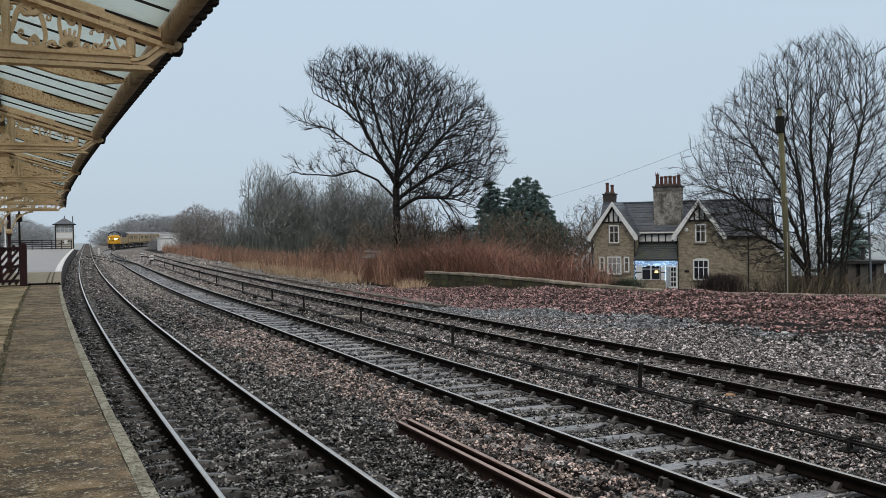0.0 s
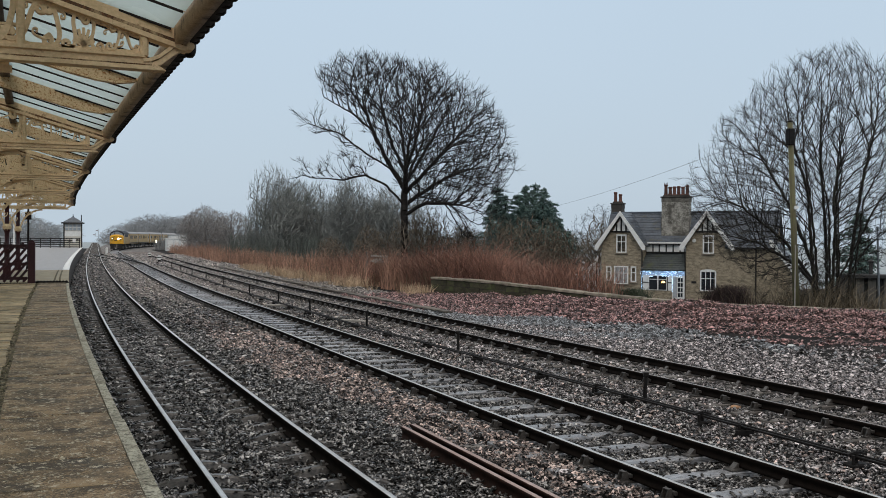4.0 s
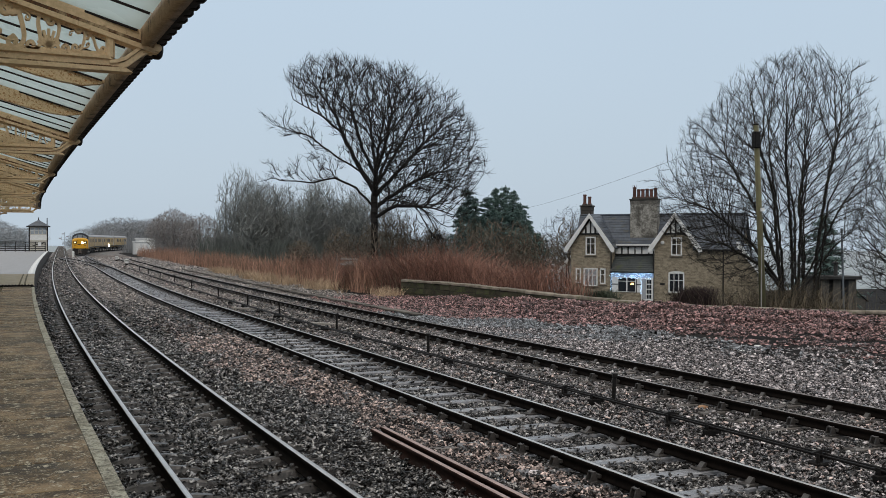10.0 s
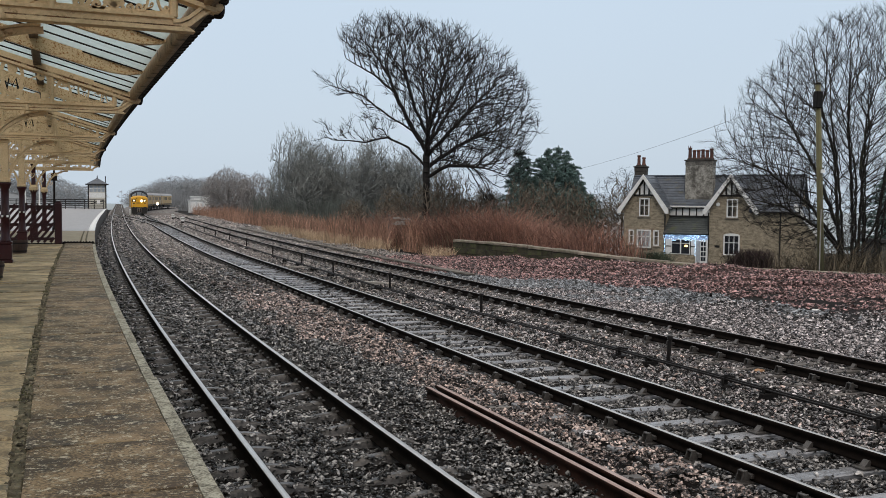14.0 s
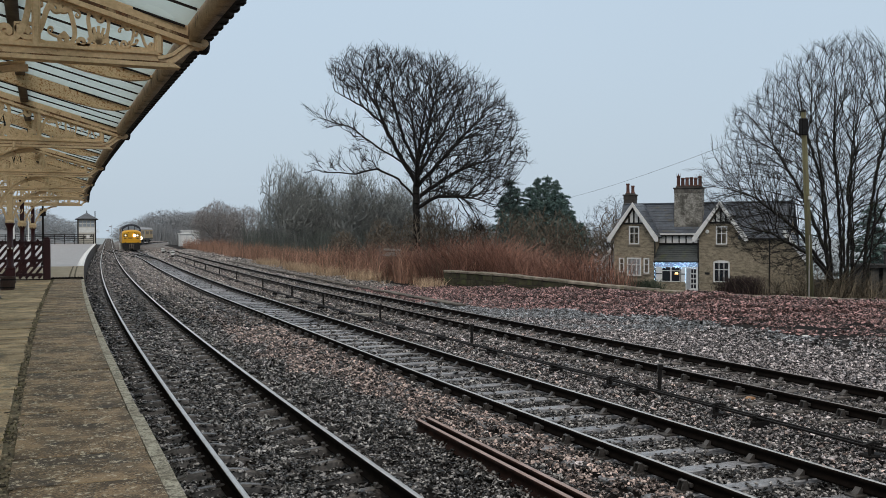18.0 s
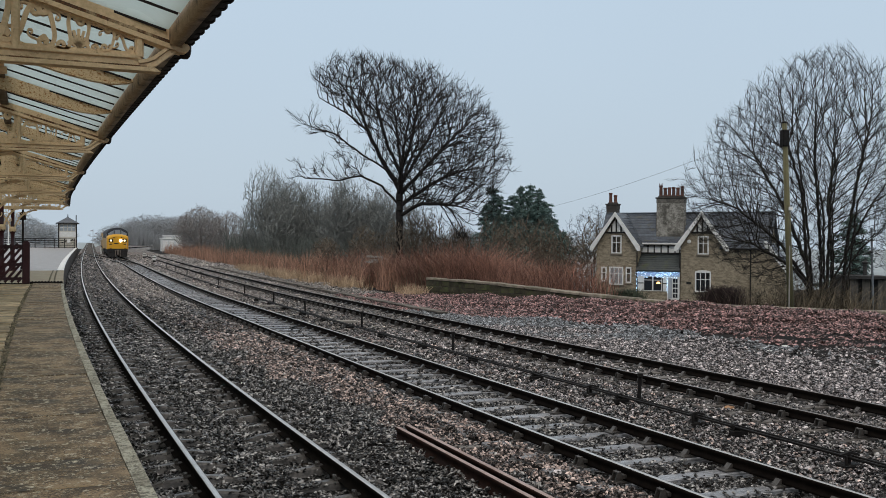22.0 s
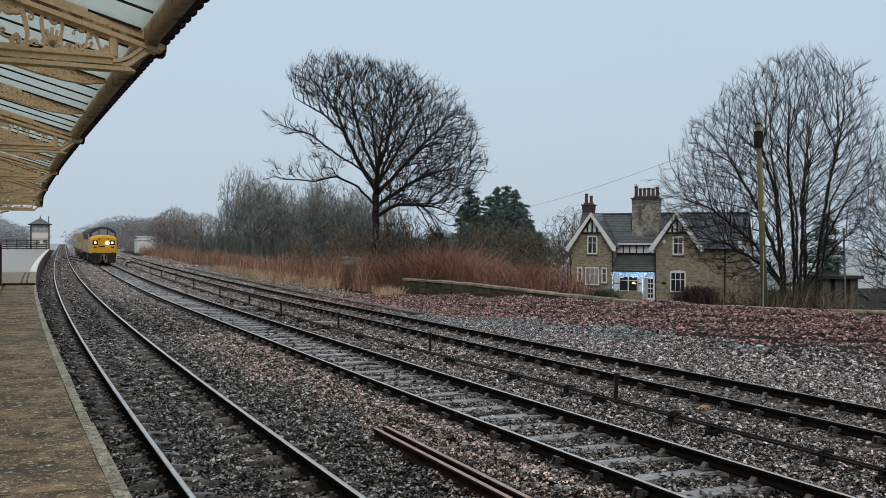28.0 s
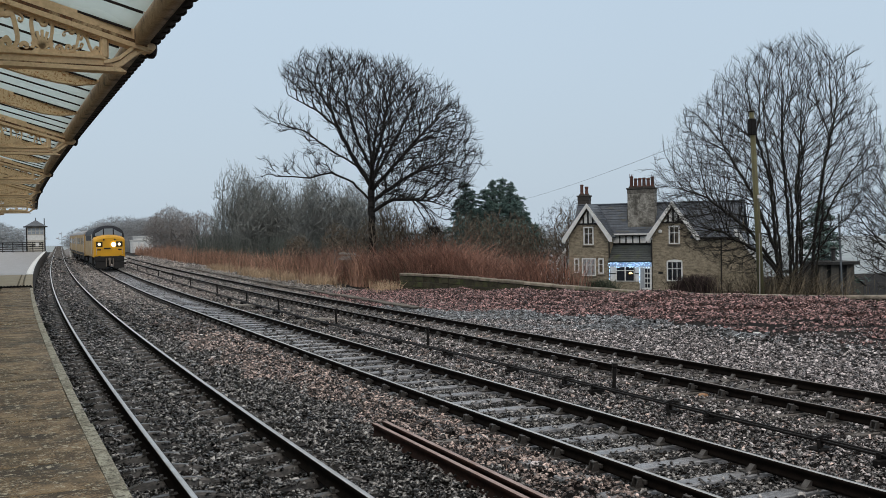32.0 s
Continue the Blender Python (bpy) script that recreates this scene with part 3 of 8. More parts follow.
def curl(bm, cx, cz, size, turn, turns=1.15, sway=1.0, w=0.03, d=0.05, mirror=1, kind="s"):
    """A cast S (or C) whose two ends wind up; size is its length, turn its slope in degrees."""
    n = 46
    pts, x, z = [], 0.0, 0.0
    a0 = 0.0
    for i in range(n + 1):
        q = -1 + 2 * i / n
        th = 2 * math.pi * turns * abs(q) ** 2.4 * (1 if (q > 0 or kind == "s") else -1) * sway
        if kind != "s":
            th = 2 * math.pi * turns * abs(q) ** 2.4 * (1 if q > 0 else -1)
        pts.append((x, z))
        x += math.cos(th); z += math.sin(th)
    xs, zs = [p[0] for p in pts], [p[1] for p in pts]
    mx, mz = (min(xs) + max(xs)) / 2, (min(zs) + max(zs)) / 2
    k = size / max(max(xs) - min(xs), max(zs) - min(zs))
    c, s = math.cos(radians(turn)), math.sin(radians(turn))
    out = []
    for px, pz in pts:
        u, v = (px - mx) * k * mirror, (pz - mz) * k
        out.append((cx + u * c - v * s, cz + u * s + v * c))
    ribbon(bm, out, min(w * 1.5, size * 0.10), d + 0.0024 * ((len(bm.verts) // 188) % 9))


def bm_scrolls():
    """Cast scrollwork that fills the wedge between chord and rafter, each scroll held by the rail below and the rafter above."""
    bm = bmesh.new()
    top = lambda x: 0.165 + (-x) * PITCH
    ribbon(bm, [(-6.0, 0.150), (-0.45, 0.150)], 0.03, 0.05)
    ribbon(bm, [(-0.45, top(-0.45) - 0.01), (-6.0, top(-6.0) - 0.01)], 0.028, 0.046)
    posts = (-0.42, -1.40, -2.60, -4.2, -5.9)
    for x1, x0 in zip(posts[:-1], posts[1:]):
        mid = (x0 + x1) / 2
        h = top(mid) - 0.155
        # a lyre of two S scrolls about a palmette
        reach = min(0.26, h * 0.52)
        for s in (-1, 1):
            hh = top(mid + s * reach * 0.5) - 0.155
            curl(bm, mid + s * reach * 0.52, 0.155 + hh * 0.5, hh * 1.04, 90 - s * 10, 1.15, mirror=s, w=0.036)
        for k in range(7):
            a = math.pi * (0.14 + 0.12 * k)
            L = min(0.20, h * 0.50) * (0.65 + 0.35 * math.sin(a))
            ribbon(bm, [(mid, 0.165), (mid + L * 0.5 * math.cos(a), 0.165 + L * 0.62 * math.sin(a)), (mid + L * 0.85 * math.cos(a), 0.165 + L * 1.15 * math.sin(a))], 0.024, 0.055)
        # big and small scrolls out to the posts
        for s, end in ((-1, x0), (1, x1)):
            x = mid + s * (reach + 0.03)
            i = 0
            while abs(end - x) > 0.07:
                hh = top(x) - 0.155
                w = min(abs(end - x), max(0.11, min(0.30, hh * 0.62)))
                cx = x + s * w * 0.5
                hc = top(cx) - 0.155
                if i % 2:
                    curl(bm, cx, 0.155 + hc * 0.5, hc * 1.03, 90 + s * 16, 1.2, mirror=s, w=0.034)
                else:
                    curl(bm, cx, 0.155 + hc * 0.5, hc * 1.03, 90 - s * 12, 1.2, mirror=-s, kind="c", w=0.034)
                    curl(bm, cx + s * w * 0.30, 0.155 + hc * 0.24, min(0.18, hc * 0.42), 20 * s, 1.0, mirror=s, kind="c", w=0.024)
                curl(bm, cx - s * w * 0.30, 0.155 + hc * 0.78, min(0.18, hc * 0.40), 200 * s, 1.0, mirror=s, kind="c", w=0.024)
                x += s * w
                i += 1
        if h > 0.3:
            for xx, e in ((x0 + 0.03, 1), (x1 - 0.03, -1)):
                ribbon(bm, [(xx + e * 0.13, 0.16), (xx + e * 0.13, 0.30), (xx, 0.30)], 0.026, 0.05)
    return bm


def bm_monogram():
    """The ring in the middle of the scrollwork, with its plain black mark."""
    bm = bmesh.new()
    pts = [(0.19 * math.cos(a), 0.19 * math.sin(a)) for a in [2 * math.pi * i / 20 for i in range(21)]]
    ribbon(bm, pts, 0.04, 0.07)
    for a in range(8):
        c = (0.25 * math.cos(a * 0.785), 0.25 * math.sin(a * 0.785))
        box(bm, c[0] - 0.025, c[0] + 0.025, -0.03, 0.03, c[1] - 0.025, c[1] + 0.025, 0.008)
    return bm


def bm_mark():
    bm = bmesh.new()
    ribbon(bm, [(-0.13, 0.05), (-0.10, -0.10), (-0.06, 0.10), (0.0, -0.05), (0.07, 0.11), (0.11, -0.10)], 0.032, 0.09)
    return bm


def bm_chord():
    """Moulded bottom chord, cut to a point at its end."""
    bm = bmesh.new()
    half = [(0.075, 0.0), (0.075, 0.034), (0.042, 0.040), (0.042, 0.100), (0.060, 0.104), (0.060, 0.135)]
    vs = prism(bm, half + [(-u, v) for u, v in half[::-1]], -SPAN, -0.24, 'x')
    for v in vs:
        if v.co.x > -1:
            v.co.x -= v.co.z * 1.55
    return bm


def truss_parts():
    """The other pieces of a truss: name, mesh and the places where it stands on the chord."""
    out = []
    pts = [(-0.42, 0.035), (-0.36, 0.045), (-0.29, 0.075), (-0.23, 0.125), (-0.17, 0.175), (-0.11, 0.205), (-0.03, 0.212)]
    bm = bmesh.new(); ribbon(bm, pts, 0.045, 0.10); out.append(("nose", bm))
    bm = bmesh.new(); ribbon(bm, [(p[0] - 0.01, p[1] + 0.045) for p in pts], 0.03, 0.13); out.append(("nose_moulding", bm))
    bm = bmesh.new(); cyl(bm, (-0.03, -0.07, 0.23), (-0.03, 0.07, 0.23), 0.034, n=10); out.append(("nose_roll", bm))
    for o, w, nm in ((0.20, 0.16, "flange"), (0.34, 0.09, "web"), (0.44, 0.14, "flange")):
        bm = bmesh.new(); ribbon(bm, [(-0.06, o), (-SPAN, o + (SPAN - 0.06) * PITCH)], 0.04 if o != 0.34 else 0.24, w); out.append((nm, bm))
    for x in (-0.42, -1.40, -2.60, -4.2, -5.9):
        bm = bmesh.new(); box(bm, x - 0.035, x + 0.035, -0.05, 0.05, 0.12, 0.20 + -x * PITCH, 0.006); out.append(("post", bm))
        bm = bmesh.new(); box(bm, x - 0.022, x + 0.022, -0.062, 0.062, 0.12, 0.19 + -x * PITCH, 0.004); out.append(("post_fillet", bm))
    return out


def bm_rafter():
    """A lesser rafter: a deep plate that thins to a point at the eaves, on a narrow bottom flange."""
    bm = bmesh.new()
    top = lambda x: 0.44 - x * PITCH
    xs = [-0.10, -0.22, -0.40, -0.62, -0.90, -1.3, -SPAN]
    deep = [0.06, 0.16, 0.235, 0.275, 0.295, 0.30, 0.30]
    low = [(x, top(x) - d) for x, d in zip(xs, deep)]
    prism(bm, [(xs[0], top(xs[0])), (-SPAN, top(-SPAN))] + low[::-1], -0.028, 0.028)
    ribbon(bm, low, 0.022, 0.095)
    ribbon(bm, [(-0.10, top(-0.10)), (-SPAN, top(-SPAN))], 0.035, 0.10)
    return bm


def bm_arch():
    """Curved bracket from a column up to the chord."""
    bm = bmesh.new()
    pts = [(0.08 + 1.03 * (1 - math.cos(a)), -1.15 + 1.12 * math.sin(a)) for a in [math.pi / 2 * i / 12 for i in range(13)]]
    ribbon(bm, pts, 0.05, 0.08)
    ribbon(bm, [(p[0] - 0.022, p[1] + 0.036) for p in pts], 0.02, 0.12)
    for cx, cz, r, w in ((0.32, -0.30, 0.17, 1), (0.30, -0.64, 0.12, -1), (0.62, -0.17, 0.11, -1), (0.86, -0.10, 0.06, 1)):
        scroll(bm, cx * 0.9, cz, r, 1.4, 0.5, w, 0.026, 0.045)
    return bm


def bm_column_shaft():
    bm = bmesh.new()
    lathe(bm, [(0.135, 0.50), (0.125, 0.56), (0.105, 0.62), (0.102, 1.10), (0.115, 1.12), (0.115, 1.18), (0.098, 1.20), (0.090, 1.78), (0.10, 1.82), (0.135, 1.90), (0.155, 1.94), (0.155, 1.98)], 16)
    return bm


def bm_plinth():
    bm = bmesh.new()
    box(bm, -0.17, 0.17, -0.17, 0.17, 0, 0.08, 0.012)
    box(bm, -0.15, 0.15, -0.15, 0.15, 0.08, 0.46, 0.015)
    box(bm, -0.165, 0.165, -0.165, 0.165, 0.46, 0.52, 0.015)
    return bm


def bm_column_head():
    bm = bmesh.new()
    box(bm, -0.135, 0.135, -0.135, 0.135, 1.98, 2.07, 0.015)
    box(bm, -0.09, 0.09, -0.09, 0.09, 2.07, 3.05, 0.012)
    box(bm, -0.12, 0.12, -0.12, 0.12, 2.94, 3.01, 0.012)
    return bm


def bm_ring_head():
    """Cream moulded collar of the columns beyond the fence."""
    bm = bmesh.new()
    lathe(bm, [(0.10, 1.84), (0.15, 1.93), (0.175, 2.02), (0.175, 2.08), (0.12, 2.14), (0.10, 2.17)], 14)
    return bm


def bm_round_upper():
    bm = bmesh.new()
    lathe(bm, [(0.095, 1.97), (0.095, 2.22), (0.085, 2.24), (0.085, 2.95), (0.12, 2.99), (0.12, 3.05)], 14)
    return bm


def bm_white_stud():
    bm = bmesh.new()
    box(bm, -0.024, 0.024, -0.125, -0.08, 1.12, 1.17, 0.006)
    return bm


def mesh_of(name, bm, material, smooth=False):
    me = bpy.data.meshes.new(name)
    bm.to_mesh(me); bm.free()
    for m in (material if isinstance(material, (list, tuple)) else [material]):
        me.materials.append(m)
    if smooth:
        me.polygons.foreach_set("use_smooth", [True] * len(me.polygons))
    return me


def build_canopy():
    t = thing("platform_canopy", "cream cast-iron and glass platform canopy with rust stains and scrollwork", "canopy", kind="")
    truss, scr = mesh_of("truss", bm_chord(), M_CREAM), mesh_of("scrollwork", bm_scrolls(), M_CREAM)
    bm = bmesh.new(); ribbon(bm, [(-0.10, 0.242), (-SPAN, 0.242 + (SPAN - 0.10) * PITCH)], 0.04, 0.150)
    seam = mesh_of("rust_seam", bm, M_SEAM)
    # Dark rust-coloured strip laid in the chord's groove to stand for its shade.
    bm = bmesh.new(); ribbon(bm, [(-SPAN, 0.040), (-0.36, 0.040)], 0.012, 0.146)
    groove_shade = mesh_of("chord_strip", bm, M_SEAM)
    bm = bmesh.new(); ribbon(bm, [(-SPAN, 0.118), (-0.45, 0.118)], 0.02, 0.128)
    bead = mesh_of("chord_strip", bm, M_CREAM)
    pieces = [(nm, mesh_of(nm, b, M_CREAM)) for nm, b in truss_parts()]
    ring, mark = mesh_of("ring", bm_monogram(), M_CREAM), mesh_of("mark", bm_mark(), M_IRON)
    arch, shaft = mesh_of("bracket", bm_arch(), M_CREAM), mesh_of("column_shaft", bm_column_shaft(), M_MAROON, True)
    plinth, head = mesh_of("column_plinth", bm_plinth(), M_MAROON), mesh_of("column_head", bm_column_head(), M_CREAM)
    collar, upper = mesh_of("collar", bm_ring_head(), M_CREAM), mesh_of("upper_shaft", bm_round_upper(), M_MAROON, True)
    dots = mesh_of("white_stud", bm_white_stud(), M_WHITE)
    rafter = mesh_of("rafter", bm_rafter(), M_CREAMRUST)
    bm = bmesh.new()
    lathe(bm, [(0.022, 0), (0.034, 0.01), (0.034, 0.05), (0.024, 0.06), (0.024, 0.10)], 12)
    stud = mesh_of("stud", bm, M_CREAM)
    pitch = 8.6
    ends = [0.2 + pitch * k for k in range(0, 7)]
    for k, y in enumerate(ends):
        m = pose(tip(y), y, TIPZ, 0, 0, heading(tip, y))
        tr = shared("truss", truss, t, m)
        for nm, me in pieces:
            shared(nm, me, tr, pose(0, 0, 0))
        shared("scrollwork", scr, tr, pose(0, 0, 0))
        shared("rust_seam", seam, tr, pose(0, 0, 0))
        shared("chord_strip", groove_shade, tr, pose(0, 0, 0))
        shared("chord_strip", bead, tr, pose(0, 0, 0))
        shared("ring", ring, tr, pose(-2.0, 0, 0.42) @ Matrix.Scale(0.85, 4))
        shared("mark", mark, tr, pose(-2.0, 0, 0.42) @ Matrix.Scale(0.8, 4))
        shared("stud", stud, tr, pose(-1.78, -0.085, -0.02))
        c = shared("column", shaft, t, pose(tip(y) - 2.58, y, PZ, 0, 0, heading(tip, y)))
        shared("column_plinth", plinth, c, pose(0, 0, 0))
        if y < 40:
            shared("column_head", head, c, pose(0, 0, 0))
            for x in (-0.06, 0.06):
                shared("white_stud", dots, c, pose(x, 0, 0))
        else:
            shared("collar", collar, c, pose(0, 0, 0))
            shared("upper_shaft", upper, c, pose(0, 0, 0))
        shared("bracket", arch, c, pose(0, 0, 3.02))
        shared("bracket", arch, c, pose(0, 0, 3.02, 0, 0, 180))
        c = shared("column", shaft, t, pose(tip(y) - 8.9, y, PZ, 0, 0, heading(tip, y)))
        shared("column_plinth", plinth, c, pose(0, 0, 0))
        shared("column_head", head, c, pose(0, 0, 0))
        back = shared("truss", truss, t, pose(tip(y) - 11.9, y, TIPZ, 0, 0, 180 + heading(tip, y)))
        for nm, me in pieces:
            shared(nm, me, back, pose(0, 0, 0))
    # rafters and strips of glass between the trusses
    strips = {}
    n = 3
    for k in range(len(ends) - 1):
        for j in range(n):
            y0 = ends[k] + pitch * j / n
            y1 = ends[k] + pitch * (j + 1) / n
            if j:
                shared("rafter", rafter, t, pose(tip(y0), y0, TIPZ, 0, 0, heading(tip, y0)))
            for i in range(4):
                w = (y1 - y0 - 0.16) / 4
                ya, yb = y0 + 0.08 + w * i + 0.018, y0 + 0.08 + w * (i + 1) - 0.018
                for side in (0, 1):
                    x0 = lambda y: tip(y) - 0.185 if not side else tip(y) - 11.7
                    x1 = lambda y: tip(y) - SPAN + 0.1
                    z0, z1 = TIPZ + 0.37, TIPZ + 0.325 + SPAN * PITCH
                    bm = bmesh.new()
                    a = [bm.verts.new(q) for q in ((x0(ya), ya, z0), (x0(yb), yb, z0), (x1(yb), yb, z1), (x1(ya), ya, z1))]
                    f = bm.faces.new(a)
                    bmesh.ops.solidify(bm, geom=[f], thickness=0.012)
                    part("glass_strip", bm, M_ROOFGLASS, t).visible_shadow = False
                bm = bmesh.new()
                for side in (0, 1):
                    a = (tip(yb) - 0.2 if not side else tip(yb) - 11.7, TIPZ + 0.375)
                    b = (tip(yb) - SPAN + 0.1, TIPZ + 0.315 + SPAN * PITCH)
                    vs0 = len(bm.verts)
                    ribbon(bm, [a, b], 0.035, 0.014)
                bmesh.ops.translate(bm, vec=(0, yb + 0.018, 0), verts=bm.verts)
                part("glazing_bar", bm, M_GUTTER, t)
    # purlin under the glass, gutter and the scalloped edge
    yy = [ends[0] + (ends[-1] + 0.3 - ends[0]) * i / 60 for i in range(61)]
    for off, up in ((1.62, 0.0), (4.3, 0.0)):
        sweep("purlin", [(-0.06, 0.13), (0.06, 0.13), (0.06, 0.0), (-0.06, 0.0)], [(tip(y) - off, y, TIPZ + 0.27 + off * PITCH) for y in yy], M_PURLIN, t)
    sweep("eaves_board", [(-0.06, 0.12), (0.02, 0.12), (0.05, -0.12), (-0.05, -0.12)], [(tip(y) - 0.12, y, TIPZ + 0.36) for y in yy], M_EAVES, t)
    sweep("gutter", [(-0.06, 0.10), (0.07, 0.10), (0.075, 0.02), (0.04, -0.05), (-0.03, -0.06), (-0.06, -0.02)], [(tip(y) - 0.01, y, TIPZ + 0.335) for y in yy], M_GUTTER, t)
    bm = bmesh.new(); lathe(bm, [(0.03, -0.04), (0.05, -0.02), (0.055, 0.04), (0.05, 0.06)], 10); gb = mesh_of("gutter_bracket", bm, M_GUTTER)
    bm = bmesh.new(); lathe(bm, [(0.03, -0.07), (0.05, -0.045), (0.06, 0.0), (0.06, 0.10)], 10); gh = mesh_of("gutter_head", bm, M_GUTTER)
    y = ends[0]
    while y < ends[-1]:
        shared("gutter_bracket", gb, t, pose(tip(y) + 0.015, y, TIPZ + 0.315))
        y += 0.24
    for y in ends:
        shared("gutter_head", gh, t, pose(tip(y) - 0.01, y + 0.25, TIPZ + 0.26))
    return t


build_canopy()


# ---- things on the platform ----
def build_fence():
    t = thing("trellis_fence", "dark maroon trellis fence with diagonal slats across the platform", "fence", pose(-2.15, 36.9, PZ))
    bm = bmesh.new(); box(bm, -0.12, 0.12, -0.12, 0.12, 0, 1.44, 0.02); prism(bm, [(-0.12, 1.44), (0.12, 1.44), (0.06, 1.50), (-0.06, 1.50)], -0.10, 0.10); part("post", bm, M_DARKRED, t)
    for p in range(3):
        x1, x0 = -0.14 - 2.0 * p, -2.1 - 2.0 * p
        if p:
            bm = bmesh.new(); box(bm, x1 - 0.01, x1 + 0.11, -0.06, 0.06, 0, 1.42, 0.015); part("post", bm, M_DARKRED, t)
        for z in (0.12, 0.62, 1.25):
            bm = bmesh.new(); box(bm, x0, x1, -0.03, 0.03, z, z + 0.11, 0.008); part("rail", bm, M_DARKRED, t)
        k = 0
        x = x0 - 0.9
        while x < x1:
            a, b = (x, 0.05), (x + 1.0, 1.32)
            if a[0] < x0:
                u = (x0 - a[0]) / 1.0; a = (x0, 0.05 + 1.27 * u)
            if b[0] > x1:
                u = (b[0] - x1) / 1.0; b = (x1, 1.32 - 1.27 * u)
            if b[0] - a[0] > 0.08:
                bm = bmesh.new(); ribbon(bm, [a, b], 0.085, 0.03); bmesh.ops.translate(bm, vec=(0, -0.045, 0), verts=bm.verts); part("slat", bm, M_DARKRED, t)
            x += 0.21
        x = x0 + 0.05
        while x < x1 - 0.05:
            top = 1.34 + 0.07 * abs(math.cos((x - x0) * 3.2))
            bm = bmesh.new(); prism(bm, [(x, 1.20), (x + 0.09, 1.20), (x + 0.09, top), (x + 0.045, top + 0.05), (x, top)], 0.035, 0.06); part("picket", bm, M_DARKRED, t)
            x += 0.19
    return t


build_fence()
M_TUB = mat("dark stained barrel wood", (0.055, 0.03, 0.022), (0.03, 0.018, 0.014), rough=0.6, scale=6, fine=40, stretch=(4, 4, 0.5))
M_LEAF = mat("dark evergreen leaf", (0.035, 0.055, 0.022), (0.02, 0.03, 0.014), rough=0.6, scale=10, island=0.5, bump=0)
M_SOIL = mat("potting soil", (0.03, 0.022, 0.016), scale=10)


def build_tub(x, y, r, h, plant, label):
    t = thing("barrel_planter", label, "planter", pose(x, y, PZ + 0.004), "barrel planters")
    n = 18
    for i in range(n):
        a0, a1 = 2 * math.pi * i / n, 2 * math.pi * (i + 0.96) / n
        bm = bmesh.new()
        pts = []
        for z, s in ((0, 0.82), (h * 0.5, 0.95), (h, 1.0)):
            for a, rr in ((a0, r * s), (a1, r * s), (a1, r * s - 0.035), (a0, r * s - 0.035)):
                pts.append(bm.verts.new((rr * math.cos(a), rr * math.sin(a), z)))
        for k in (0, 4):
            for j in range(4):
                bm.faces.new((pts[k + j], pts[k + (j + 1) % 4], pts[k + 4 + (j + 1) % 4], pts[k + 4 + j]))
        bm.faces.new(pts[8:12]); bm.faces.new(pts[0:4][::-1])
        part("stave", bm, M_TUB, t)
    for z, s in ((h * 0.18, 0.88), (h * 0.78, 0.985)):
        bm = bmesh.new(); lathe(bm, [(r * s + 0.004, z - 0.02), (r * s + 0.010, z - 0.02), (r * s + 0.012, z + 0.02), (r * s + 0.004, z + 0.02)], 24); part("hoop", bm, M_IRON, t)
    bm = bmesh.new(); lathe(bm, [(r * 0.9, h - 0.10), (r * 0.93, h - 0.05)], 18); part("soil", bm, M_SOIL, t)
    if plant:
        rnd = random.Random(3)
        v, f = [], []
        for i in range(170):
            a, e = rnd.uniform(0, 6.28), rnd.uniform(0.2, 1.4)
            L = rnd.uniform(0.10, 0.27)
            b = Vector((rnd.uniform(-0.6, 0.6) * r, rnd.uniform(-0.6, 0.6) * r, h - 0.05))
            d = Vector((math.cos(a) * math.cos(e), math.sin(a) * math.cos(e), math.sin(e)))
            s = Vector((-math.sin(a), math.cos(a), 0)) * 0.03
            k = len(v)
            v += [b, b + d * L * 0.5 + s, b + d * L, b + d * L * 0.5 - s]
            f.append((k, k + 1, k + 2, k + 3))
        arrays("plant", [tuple(q) for q in v], f, M_LEAF, t)
    return t


build_tub(-2.52, 20.3, 0.33, 0.36, True, "half-barrel planter with a small dark evergreen")
build_tub(-2.84, 30.4, 0.225, 0.38, False, "plain half-barrel planter beside a column")


def build_speaker_post():
    t = thing("speaker_post", "slim black post with a dark loudspeaker box on the platform", "post", pose(-3.3, 54.0, PZ))
    bm = bmesh.new(); cyl(bm, (0, 0, 0), (0, 0, 3.25), 0.06, 0.05, n=10); part("pole", bm, M_GUTTER, t)
    bm = bmesh.new(); box(bm, -0.15, 0.15, -0.20, 0.05, 2.55, 2.95, 0.02); part("loudspeaker", bm, M_GUTTER, t, "square black loudspeaker box")
    bm = bmesh.new(); lathe(bm, [(0.12, 0), (0.12, 0.12), (0.07, 0.2)], 10); part("base", bm, M_GUTTER, t)


build_speaker_post()


